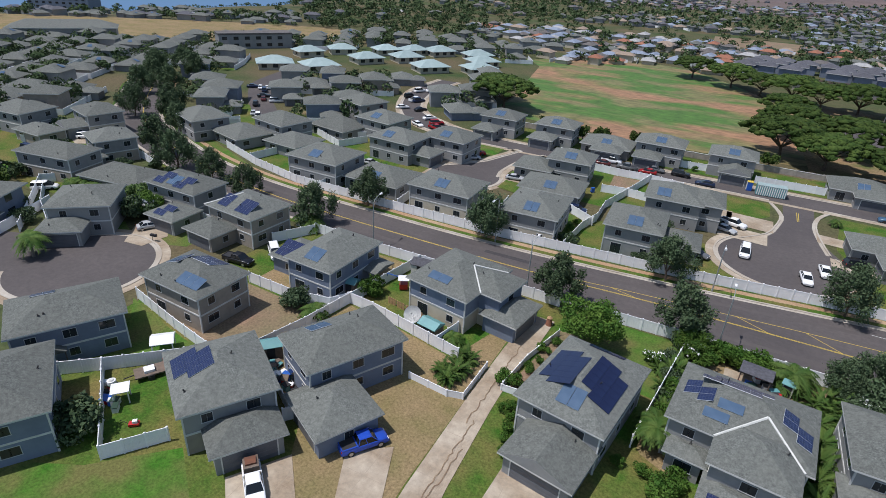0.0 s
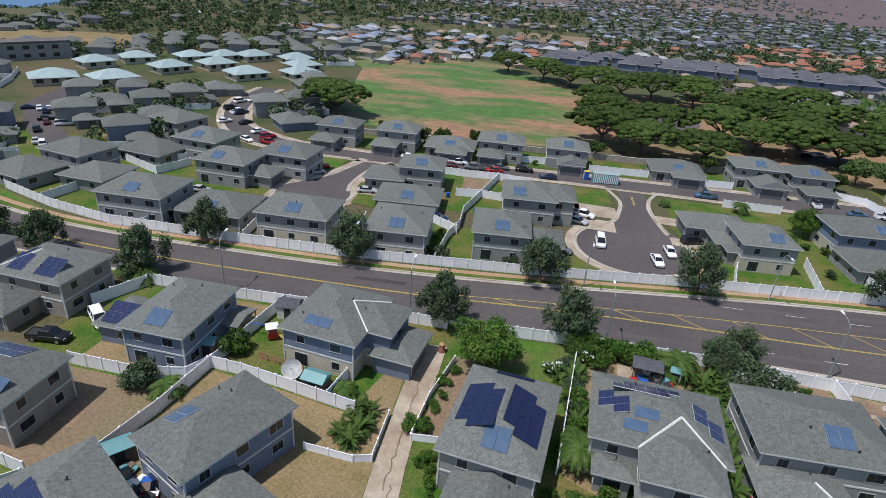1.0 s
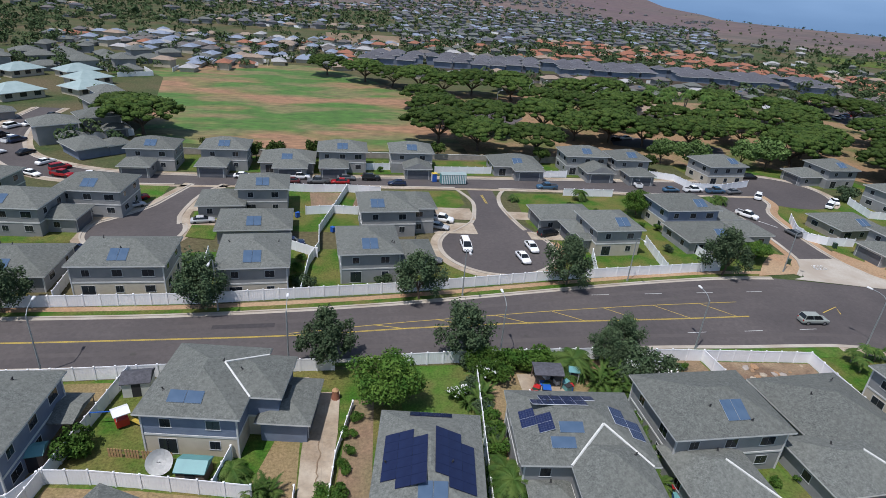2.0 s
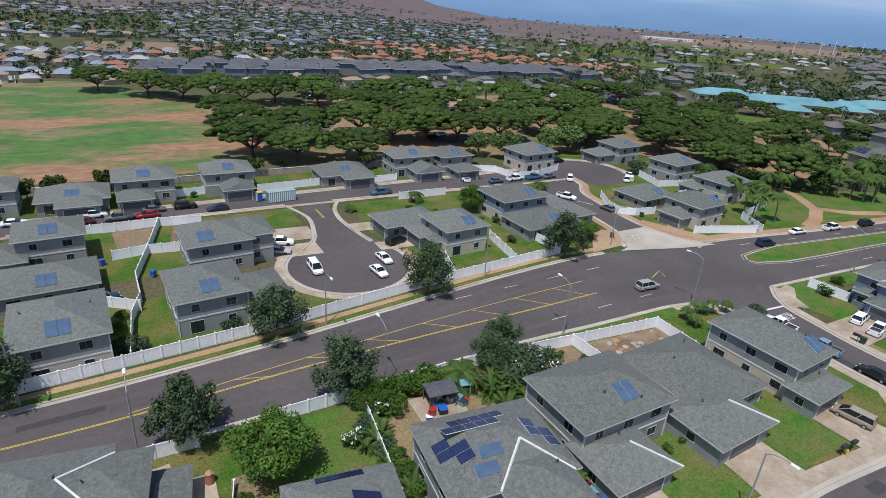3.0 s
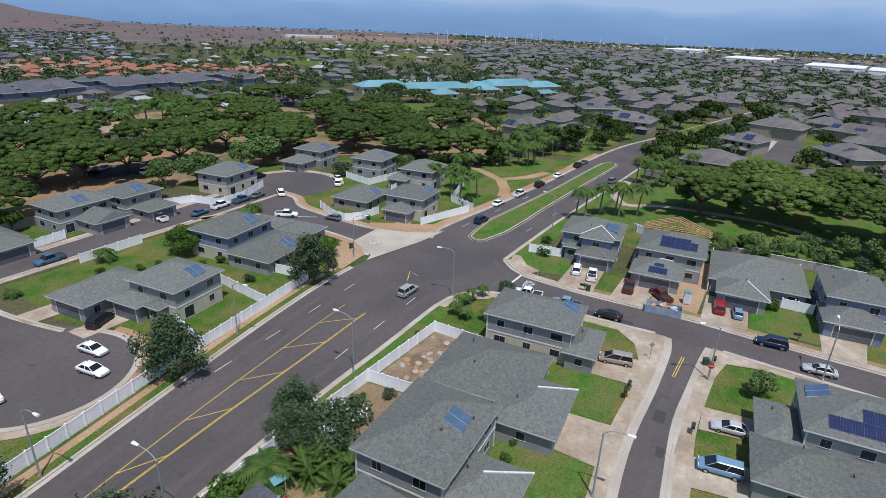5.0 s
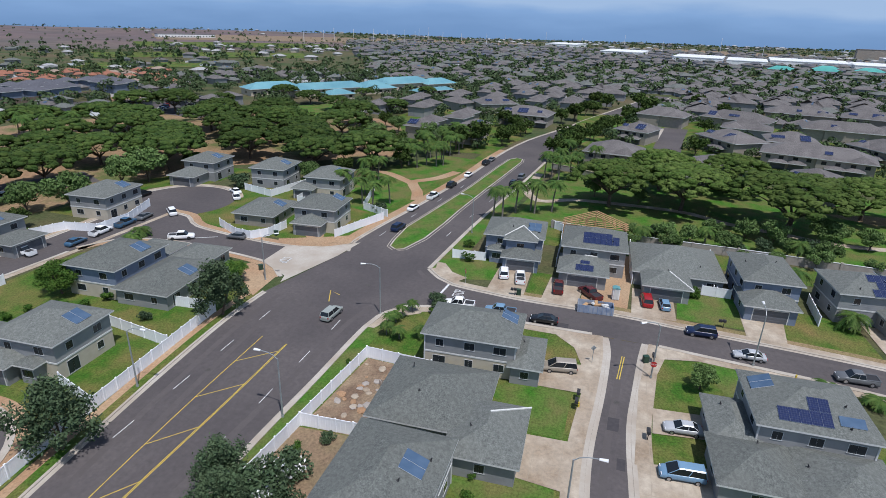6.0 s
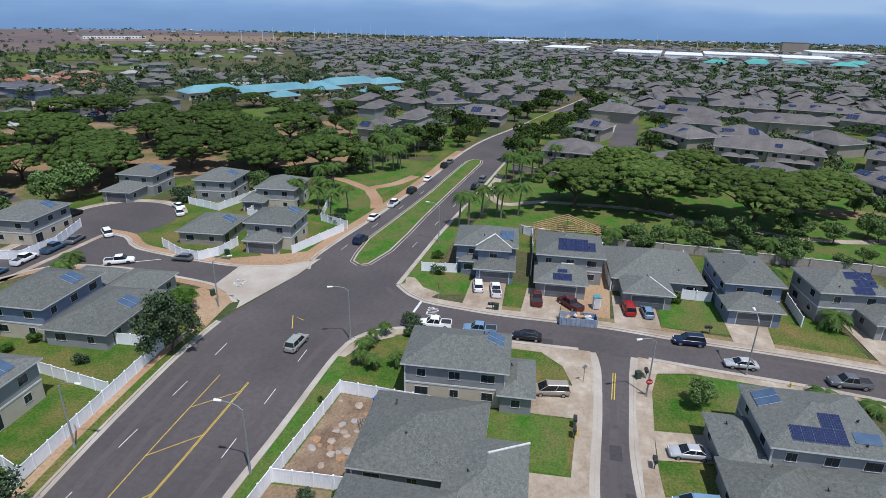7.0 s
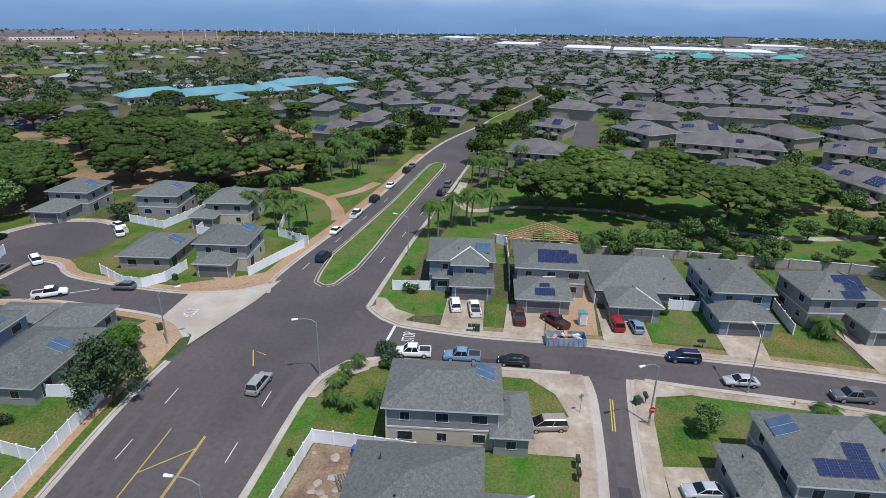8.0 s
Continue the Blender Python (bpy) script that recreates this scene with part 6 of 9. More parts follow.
fence([(-64.3, 42.2), (-54.6, 40), (-47.3, 38.6)])
fence([(-57.9, 27.6), (-54.6, 30.5), (-46.9, 37.9)])
fence([(-54.5, 30.4), (-47.6, 25.5), (-43.2, 22.2), (-39.8, 27.0)])
fence([(-42.4, 41.9), (-36.2, 38), (-31.9, 35.4)])
fence([(-32.1, 34.6), (-30.4, 36.6)])
fence([(-42.5, 42.1), (-40.8, 48.7), (-39.5, 56.6)])
fence([(-39.4, 56.6), (-35.5, 56.2), (-30.9, 55.3), (-25.8, 54.2), (-21.1, 53.2)])
fence([(-36.9, 71.4), (-38.3, 63.3), (-39.4, 56.8)])
fence([(-55, 53.4), (-46.5, 53), (-41, 54), (-39.7, 56.4)])
fence([(-23.6, 58.2), (-24.5, 54.1)])
fence([(3.4, 72), (1.6, 58.7), (0.4, 49.7)])
fence([(111.5, 51.1), (110.2, 49.2), (99.5, 48.6), (90, 48.4)])
fence([(105.5, 35.1), (92, 35), (87, 34.7)])
fence([(105.3, 19.8), (87.3, 21.3)])
fence([(86.7, 23.2), (86.6, 18.6)])
fence([(89.4, 6.2), (81, 6.7)])
fence([(87.2, 67.9), (88, 61.6)])
fence([(-27, 135), (-19.3, 134.3), (-12.2, 134.7), (-4.8, 133.4)])
fence([(-20.1, 121.4), (-14.9, 122.2), (-8.6, 121.4)])
fence([(-12.1, 134.5), (-14.7, 122.6), (-17.2, 112.1), (-17, 105), (-18.4, 99.5), (-19, 89.5)])
fence([(-24.1, 107.3), (-17.2, 102.4)])
fence([(-9.2, 150.5), (-1.5, 151.2)])
fence([(9.5, 149.2), (24, 149.8)])
fence([(37, 147.6), (43.5, 148)])
fence([(37.8, 134.3), (49.8, 134)])
fence([(44.8, 107.4), (42.9, 95.8)])
fence([(31.5, 101.7), (29.2, 94.4)])
fence([(86.2, 119.6), (82.4, 113), (81.9, 109.2), (84.8, 106.8), (90.3, 106)])
fence([(88.8, 93.8), (96.3, 91.3), (103.2, 88.8)])
fence([(67.2, 149.5), (72.8, 147), (74.2, 140), (82.1, 139.6), (91.8, 143)])
fence([(111.8, 131), (109, 121.6), (123.7, 118.3)])
fence([(-69.8, 88.2), (-67.5, 101)])
fence([(-97.7, 119.8), (-83.4, 112.8), (-80.1, 120.3)])
fence([(-93.1, 93), (-91.5, 100.8)])
fence([(-87.2, 118), (-80.1, 126.5)])
fence([(-126.5, 104), (-124.9, 102), (-115.9, 112.5)])
fence([(-89, 46), (-103.7, 53), (-111.2, 58)])
fence([(-77.8, 64.0), (-72, 64.4)])
fence([(-61, 64.8), (-57.4, 71.2)])
fence([(-33.6, 89), (-34.5, 103)])
fence([(-51.8, 89), (-52.5, 100)])
fence([(53.6, 96.4), (53.0, 103)])
fence([(105, 88.6), (108.4, 96), (124, 100)])
fence([(106, 104), (107, 113), (122, 114)])
for pts in ([(-11.9, 64.8), (-13.7, 57.5), (-14.4, 51.3)], [(-14.4, 50.8), (-11.4, 51.0)], [(-24.4, 47.2), (-19.3, 46.7), (-17.5, 47.2), (-17.4, 53.6)]):
    fence(pts, 0.55, "low white vinyl fence beside the drive")

# ---- trees ----
for k, (tx, ty, s) in enumerate(((-59.8, 74.0, 1.35), (-15, 73.2, 1.3), (2.2, 73.2, 1.35), (-78, 76.6, 1.2), (-90, 79.2, 1.2),
                                 (-56.8, 86.6, 1.3), (-32, 86.6, 1.4), (-1.7, 88.2, 1.35), (23, 91.9, 1.45), (53, 94.6, 1.5), (-131, 103.5, 1.4), (20.9, 71.0, 0.9),  (-122, 98.5, 1.3))):
    tree("street", tx, ty, s * 0.9, k % 4)
tree("round", -8.5, 65, 1.12, 0)


# ---- street lamps ----
for lx, ly, lr in ((-46.6, 73.0, 95), (-19.4, 72.7, 90), (7, 73.0, 90), (34.9, 73.2, 90), (61.6, 72.3, 110), (-30, 86, -90), (5.1, 88.9, -90), (34.2, 92.8, -90), (66, 95.5, -60), (57.4, 32.4, 120), (29.6, 40.9, -90), (65.2, 18.8, 0), (102, 67.8, 85)):
    street_lamp(lx, ly, lr)

# ---- cars ----
car("suv", "olive_silver", 58.2, 78.9, -4)
car("van", "white", 9.0, 106, -91)
car("sedan", "white", 21.2, 105.4, -86)
car("sedan", "white", 18.3, 101.0, -84)
car("sedan", "grey", 1.6, 100.4, -18)
car("suv", "black", 26.4, 111.6, 20)
car("sedan", "silver", 5.2, 114.7, -24)
car("pickup", "white", 6.4, 118.4, -21)
car("suv", "navy", 71.6, 24.8, 92)
car("sedan", "silver", 66.9, 19.0, 92)
car("pickup", "grey", 65.4, 6.4, 92)
car("pickup", "white", 67.9, 61.3, 95)
car("pickup", "pale_blue", 67.8, 54.6, 93)
car("sedan", "black", 67.6, 47.7, 92)
car("van", "tan", 55.1, 44.0, 100)
car("sedan", "silver", 47.2, 29.3, 95)
car("van", "pale_blue", 39.6, 30.0, 95)
car("suv", "white", 82.5, 56.9, 10)
car("pickup", "white", 81.6, 53.8, 10)
car("pickup", "maroon", 80.0, 46.9, 5)
car("van", "red", 80.0, 32.4, 5)
car("hatch", "pale_blue", 79.4, 29.6, 5)
car("suv", "navy", 98.2, 83.3, -8)
car("sedan", "white", 112.6, 85.0, -6)
car("pickup", "white", 123.6, 83.5, -6)
car("suv", "black", 135.6, 82.0, -6)
car("sedan", "white", 148.6, 80.5, -7)
car("pickup", "white", 77.0, 121.9, -60)
car("hatch", "grey", 81.0, 111.9, 95)
car("pickup", "blue", -23.1, 36.0, 55)
car("pickup", "white", -28.6, 26.8, -40)
car("pickup", "black", -60.6, 56.8, 5)
car("van", "white", -57.6, 61.6, -40)
car("sedan", "silver", -81.4, 57.6, 60)
car("van", "white", -111.4, 58.2, 45)
car("suv", "navy", -135.4, 69.4, 5)
car("suv", "white", -134.6, 82.0, 40)
car("suv", "white", -41.9, 147.9, 85)
car("sedan", "white", -35.1, 143.2, 2)
car("pickup", "white", -22.8, 143.2, 0)
car("van", "white", -15.4, 149.0, 80)
car("sedan", "grey", -12.2, 143.0, 0)
car("suv", "black", -6.4, 143.2, 0)
car("pickup", "grey", -18.4, 140.4, 180)
car("sedan", "silver", -52.4, 124.5, 30)
car("pickup", "white", 60.2, 142.6, 85)
car("van", "black", 4.4, 147.6, 90)
car("sedan", "navy", -0.6, 139.8, 180)
car("pickup", "steel_blue", 35.3, 138.9, 180)
car("sedan", "red", -13.5, 140.2, 180)
car("sedan", "silver", -38.4, 117.1, 10)
car("suv", "navy", -55.3, 104.2, 60)
car("suv", "navy", -21.6, 106.9, 10)
car("sedan", "silver", -69.8, 106.6, 0)
car("pickup", "white", 73.6, 138.6, 3)
car("sedan", "steel_blue", 67.5, 138.4, 3)
car("pickup", "steel_blue", 79.4, 138.0, 3)
car("sedan", "grey", 84.4, 137.6, 8)
car("suv", "white", 89.0, 134.4, 50)
car("van", "white", 104.6, 128.6, 40)
car("suv", "white", 113, 115.3, 20)
car("suv", "black", 97.4, 150.0, 0)
car("sedan", "white", 108.4, 131.6, 60)
car("suv", "black", 144.0, 66.3, -6)
car("suv", "grey", 152.0, 65.3, -6)
car("suv", "black", 165, 79.0, -7)
car("sedan", "grey", 171, 78.4, -7)
car("sedan", "black", 75.0, 187, 20)
car("sedan", "white", 80.0, 190, 20)
car("suv", "white", 84.0, 178, 20)
car("sedan", "grey", 92.0, 184, 20)
car("suv", "silver", 98, 176, 20)
car("sedan", "maroon", -24.5, 140.2, 180)
car("sedan", "white", -66.0, 142.0, 15)
car("sedan", "white", -78.5, 150.6, 60)
car("suv", "red", -74.0, 146.6, 45)
car("sedan", "black", -85.6, 157.6, 62)
car("pickup", "white", -93.4, 168.0, 72)
car("sedan", "silver", -88.4, 172.6, 72)
car("suv", "white", -126, 137.8, 40)
car("sedan", "black", -133.6, 140.6, 40)
car("sedan", "white", -140, 149.6, 40)
car("sedan", "navy", -146, 148.6, 40)
car("suv", "white", -150, 66, 5)
car("sedan", "white", 230, 8.6, 90)
car("sedan", "black", 238, 30, 90)
car("suv", "white", 242, 29.6, 90)

for k, (x, y, r, kind, colour) in enumerate(((-97.4, 171.3, 60, "suv", "black"), (-91.6, 156.7, 55, "sedan", "white"), (-92, 167.6, 60, "suv", "navy"), (-96.4, 184.3, 65, "sedan", "white"), (-99.2, 181, 65, "suv", "white"), (-95.1, 194.8, 70, "sedan", "black"), (-71.7, 141.9, -20, "pickup", "red"), (-77.8, 142.2, -30, "sedan", "white"),
                                           (-118, 121.5, 132, "suv", "white"), (-121, 122.8, 132, "sedan", "silver"), (-128, 131, 132, "suv", "black"), (-131, 137.5, 132, "sedan", "maroon"), (-139, 146.5, 132, "suv", "navy"), (-143, 149, 132, "sedan", "white"), (-52.9, 128.4, 30, "suv", "red"), (-103.7, 139.2, 20, "suv", "navy"))):
    car(kind, colour, x, y, r)


# ---- planting of the near gardens ----
for k, (x, y, s) in enumerate(((-19.8, 51.0, 1.15), (-20.4, 48.9, 1.05), (-19.6, 53.4, 1.0), (-21.6, 49.8, 0.9), (2.0, 60.6, 1.1), (2.4, 64.4, 1.1), (2.6, 56.8, 1.0), (3.2, 68.2, 1.1), (17.6, 66, 1.3), (17.9, 63, 1.35), (18.0, 60, 1.3), (17.6, 57, 1.3), (17.4, 54, 1.3), (17.4, 51, 1.1), (19.6, 65.6, 1.2), (20.6, 63.2, 1.2), (14.6, 70.2, 1.2))):
    clump(x, y, s, k % 3)
for k, (x, y, h, s) in enumerate(((-23.1, 55.8, 1.6, 0.75), (-41.7, 51.3, 1.5, 0.9), (-58.9, 72.4, 1.8, 1.1), (-86.9, 41.7, 3.0, 1.1), (2.2, 50.6, 3.0, 0.95), (15.4, 69.6, 1.6, 1.35), (55.4, 66.8, 3.6, 0.55),
                                  (56.6, 64.2, 3.6, 0.5), (61.5, 11, 1.2, 0.9), (60.3, 5.6, 1.2, 0.9), (81.6, 2.2, 2.4, 1.1), (92.5, 7.6, 4.0, 1.1), (109, 33, 3.5, 1.0), (112, 20, 4.0, 1.0), (110, 3, 4.0, 1.0), (40.8, 131.5, 2.4, 0.9),
                                  (75.6, 130.6, 1.6, 1.0), (-6.8, 127, 2.5, 0.9), (-71, 71.4, 2.0, 0.9), (30.6, 115.6, 2.8, 0.9), (24.6, 130.5, 2.0, 0.6))):
    palm(x, y, h, s, k % 3)
for k, (x, y, s) in enumerate(((-10.7, 42.3, 0.5), (-11.2, 44.0, 0.55), (-11.5, 45.6, 0.5), (-11.8, 47.2, 0.6), (-13.2, 52.6, 0.9), (-12.6, 55.5, 0.5), (-12.2, 58, 0.6), (-11.9, 60.4, 0.5), (-11.4, 62.6, 0.65), (5.0, 70.6, 1.5), (7.2, 70.7, 1.3), (9.2, 70.9, 1.4), (11.3, 70.6, 1.5),
                               (13.0, 70.9, 1.2), (5.4, 48.2, 0.9), (4.2, 45.4, 1.2), (5.9, 50.2, 0.8), (2.0, 46.8, 0.8), (33.9, 63.4, 0.8), (35.6, 63.2, 0.7), (30.6, 62.8, 0.6), (84.8, 24.6, 1.15), (33.2, 52.8, 0.5), (32.6, 50.4, 0.5), (-38.0, 59.8, 1.7), (47.4, 70.9, 0.4), (93.6, 66.2, 1.0))):
    tree("bush", x, y, s, k % 3)
for k, (x, y, s) in enumerate(((-20.3, 94, 0.9), (-20.1, 97.4, 0.9), (-19.6, 101, 0.8), (41.2, 122.6, 0.8), (44.0, 122.0, 0.7), (46.8, 118.0, 0.7), (20.2, 150.5, 0.9), (-4, 149.6, 0.8), (106, 12, 0.9), (106.5, 8, 0.8), (108.5, 28, 0.9), (36.9, 127.6, 0.7), (-50.4, 19.6, 0.9), (64.4, 64.6, 0.7))):
    tree("bush", x, y, s, k % 3)
for k, (x, y, s) in enumerate(((-45.0, 51.7, 1.25), (-48.8, 22.8, 1.9), (1.6, 66.4, 0.9), (2.4, 62.4, 0.9), (2.6, 58.6, 0.8), (65.0, 63.6, 1.0), (113.5, 133.8, 1.9), (-7.0, 92.6, 0.9), (-4.8, 109.2, 0.9), (-18.6, 91.8, 1.1), (110.5, 14, 1.3), (112.5, 9, 1.4), (115, 0, 1.6), (109, 26, 1.2), (114, 30, 1.4),
                               (-100, 48, 1.3), (-106, 50, 1.3), (-70, 73, 1.0), (105, 100, 1.2), (108, 92, 1.2), (47.8, 104, 0.7), (-96, 62, 1.2), (-99, 66, 1.2), (-103, 70, 1.2), (-92, 72, 1.2))):
    tree("darkbush", x, y, s, k % 3)
for k, (x, y, s, kd) in enumerate(((0.0, 65.6, 1.1, "light"), (4.6, 69.0, 1.4, "light"), (22.6, 69.4, 1.7, "dark"), (25.0, 68.4, 1.6, "dark"), (21.8, 67.6, 1.5, "dark"), (27.2, 67.6, 1.3, "dark"), (86.8, 64.6, 1.2, "light"), (-86.2, 60.4, 2.2, "dark"))):
    blossom(x, y, s, k % 3, kd)
for k, (x, y) in enumerate(((-108, 61.2), (-107, 62.9), (-105.8, 62.6), (-103.6, 62.8), (-101.4, 62.6), (-99, 62.4), (-91.9, 44.9), (-90.3, 46.2))):
    palm(x, y, 2.2, 0.8, k % 3)
for k, (x, y, q) in enumerate(((-124, 72, 1.3), (-110, 74, 1.2), (-146, 83, 1.5), (-131, 74, 1.2), (-97, 76, 1.2), (-104, 77, 1.2), (-122, 60, 1.4), (-92, 66, 1.3))):
    tree("darkbush", x, y, q, k % 3)
tree("light", -90.8, 63.3, 0.75, 0)
# the rich planting round the two middle gardens
for k, (x, y, q) in enumerate(((5.6, 68.2, 1.5), (7.6, 70.4, 1.6), (9.8, 70.8, 1.6), (11.8, 71.0, 1.5), (3.0, 61, 1.1), (2.9, 59.2, 1.1), (2.8, 56.6, 1.1), (2.6, 54.4, 1.0), (3.2, 51.8, 1.0), (5.8, 49.2, 1.2), (8.6, 49.9, 1.0), (4.3, 44.6, 1.4), (5.4, 46.6, 1.2), (-0.2, 46.6, 0.7),
                               (24.6, 68.8, 1.2), (30.4, 69, 0.7), (-12.7, 47.8, 0.7), (-12.2, 48.8, 0.7), (-11.4, 45.4, 0.7), (-10.4, 42, 0.7), (-14.6, 52.2, 0.9), (-15.0, 53.2, 0.7), (-12.8, 60.4, 0.7), (-13.0, 56.4, 0.6), (-37.6, 60.1, 1.2), (35.8, 51, 0.7), (30, 50.2, 0.6), (52.7, 113.2, 0.8), (50.9, 114.2, 0.9), (47.8, 115.6, 0.8), (65.3, 101.6, 1.8))):
    tree("bush", x, y, q, k % 3)
for k, (x, y, q) in enumerate(((12.6, 69.8, 1.1), (14.8, 70.4, 1.2), (19.0, 68.4, 1.2), (20.4, 66.2, 1.25), (20.8, 63.6, 1.25), (20.6, 61.2, 1.2), (20.4, 58.8, 1.1), (20.0, 56.2, 1.0), (22.4, 62.4, 0.9), (16.4, 70.4, 1.2), (-20.9, 53.6, 1.0), (-20.2, 49.9, 1.0), (18.6, 66.8, 1.2), (1.0, 64, 0.8), (3.2, 65.4, 1.0))):
    clump(x, y, q, k % 3)
for k, (x, y, h, q) in enumerate(((56, 69, 3.8, 0.52), (58.2, 69.2, 4.4, 0.5), (59.8, 69, 3.4, 0.5), (61.6, 68.6, 4.2, 0.5), (63.8, 67.8, 3.6, 0.5), (-41.6, 51.8, 1.6, 0.8), (-61, 73.2, 1.8, 1.0), (71.8, 129.2, 1.8, 0.9), (2.0, 52.8, 2.6, 0.9))):
    palm(x, y, h, q, k % 3)
for k, (x, y, q) in enumerate(((67.6, 65.0, 1.0), (33, 66.6, 0.6), (21.6, 69.8, 1.5), (23.0, 66.0, 1.3), (3.4, 70.2, 1.2), (-45.3, 52.6, 1.3))):
    tree("darkbush", x, y, q, k % 3)
tree("street", 23.6, 73.0, 0.9, 2)
tree("street", 21.6, 69.6, 0.6, 1)
tree("round", 4.0, 70.2, 0.6, 0)
tree("round", 50.4, 122.6, 0.95, 1)
tree("round", 62.4, 99.6, 0.72, 2)
tree("light", 56.8, 26.6, 0.62, 0)
tree("round", 4.6, 71.0, 0.42, 1)
tree("round", -86.0, 61.0, 0.75, 1)
tree("round", 126, 158, 0.8, 2)


# ---- loose things ----
def solid(name, pieces, label, category, x, y, rot=0, group="", z=0.0):
    """A thing of named parts; each piece is (part name, material, boxes or tubes)."""
    root = tagged(new(name), label, category, group)
    root.matrix_basis = pose(x, y, z, 0, 0, rot)
    for pname, m, shape in pieces:
        bm = bmesh.new()
        if shape[0] == "box":
            box(bm, *shape[1:])
        elif shape[0] == "tube":
            tube(bm, *shape[1:])
        elif shape[0] == "gable":
            x0, x1, y0, y1, z0, h = shape[1:]
            c = (y0 + y1) / 2
            v = [bm.verts.new(p) for p in ((x0, y0, z0), (x1, y0, z0), (x1, c, z0 + h), (x0, c, z0 + h), (x1, y1, z0), (x0, y1, z0), (x0, y0, z0 - 0.08), (x1, y0, z0 - 0.08), (x1, y1, z0 - 0.08), (x0, y1, z0 - 0.08))]
            for f in ((0, 1, 2, 3), (3, 2, 4, 5), (6, 9, 8, 7), (6, 7, 1, 0), (8, 9, 5, 4), (7, 8, 4, 2, 1), (9, 6, 0, 3, 5)):
                bm.faces.new([v[i] for i in f])
        bmesh.ops.recalc_face_normals(bm, faces=bm.faces)
        part(pname, mesh_of(bm, pname, m), root)
    return root


def shed(x, y, rot, w, d, h, wall, roof, label):
    solid("garden_shed", [("wall", wall, ("box", -w / 2, w / 2, -d / 2, d / 2, -0.05, h)), ("roof", roof, ("gable", -w / 2 - 0.15, w / 2 + 0.15, -d / 2 - 0.15, d / 2 + 0.15, h, 0.28 * d)), ("door", M_DARK, ("box", -0.45, 0.45, -d / 2 - 0.03, -d / 2 + 0.02, 0.05, min(1.8, h - 0.1)))], label, "shed", x, y, rot)


def shelter(x, y, rot, w, d, h, roof, label, rise=0.6, name="carport"):
    pcs = [("roof", roof, ("gable", -w / 2, w / 2, -d / 2, d / 2, h, rise))]
    for sx in (-1, 1):
        for sy in (-1, 1):
            px, py = sx * (w / 2 - 0.2), sy * (d / 2 - 0.2)
            pcs.append(("post", M_OLDWOOD if roof is not M_WHITE else M_WHITE, ("tube", (px, py, -0.05), (px, py, h), 0.07, 0.07, 6)))
    solid(name, pcs, label, "shelter", x, y, rot)


shed(-41.0, 58.9, 8, 1.8, 1.6, 2.0, M_OLDWOOD, M_TEALBOX, "small wooden shed with a teal roof")
shed(-35.2, 69.4, 5, 2.8, 2.4, 1.9, M_TRIM, M_ROOF_D, "grey garden shed with a dark gable roof")
shed(-26.6, 56.4, -10, 2.6, 2.0, 1.5, M_OLDWOOD, M_TEALBOX, "low shed with a faded teal roof")
shed(-40.6, 42.1, 48, 2.6, 1.8, 1.9, M_OLDWOOD, M_TEALBOX, "shed with a teal roof beside the fence")
shed(15.0, 67.8, -15, 1.2, 1.2, 1.7, M_TRIM, M_TEALBOX, "small grey box shed with a teal lid")
shelter(-40.2, 64.2, -5, 3.4, 4.6, 2.3, M_ROOF, "small open carport with a shingle roof", 0.5)
shelter(-52.0, 36.4, 45, 2.6, 2.4, 1.7, M_WHITE, "white gabled canopy tent on the lawn", 0.5, "canopy_tent")
shelter(-48.6, 28.4, 50, 1.8, 1.8, 1.7, M_WHITE, "small square white canopy in the yard", 0.1, "canopy_tent")
shelter(11.4, 67.4, -8, 3.6, 2.6, 2.2, M_ROOF_D, "dark patio cover over a cluttered terrace", 0.2, "patio_cover")
shelter(-60.6, 28.6, -30, 4.4, 3.2, 2.4, M_ROOF, "gabled porch roof on posts", 0.8, "porch")
sheet("terrace", [(8.0, 64.6), (13.8, 64.8), (13.8, 69.2), (8.2, 69.2)], 0.14, M_CONCRETE, "pale paved terrace", "terrace")
CLUTTER = [M_BLUE, M_RED, M_WHITE, M_TEALBOX, M_OLDWOOD, M_WHITE, M_DARK, M_GREENBIN]
crng = random.Random(11)


def clutter(x, y, spread_x, spread_y, n, rot=0):
    for k in range(n):
        px, py = crng.uniform(-spread_x, spread_x), crng.uniform(-spread_y, spread_y)
        q = Matrix.Rotation(radians(rot), 2) @ Vector((px, py))
        w, d, h = crng.uniform(0.25, 0.6), crng.uniform(0.2, 0.5), crng.uniform(0.3, 0.8)
        m = crng.choice(CLUTTER)
        solid("storage_box", [("body", m, ("box", -w, w, -d, d, 0, h)), ("lid", crng.choice(CLUTTER), ("box", -w - 0.03, w + 0.03, -d - 0.03, d + 0.03, h, h + 0.07))], "plastic storage box among yard clutter", "box", x + q.x, y + q.y, crng.uniform(0, 90), "yard clutter")


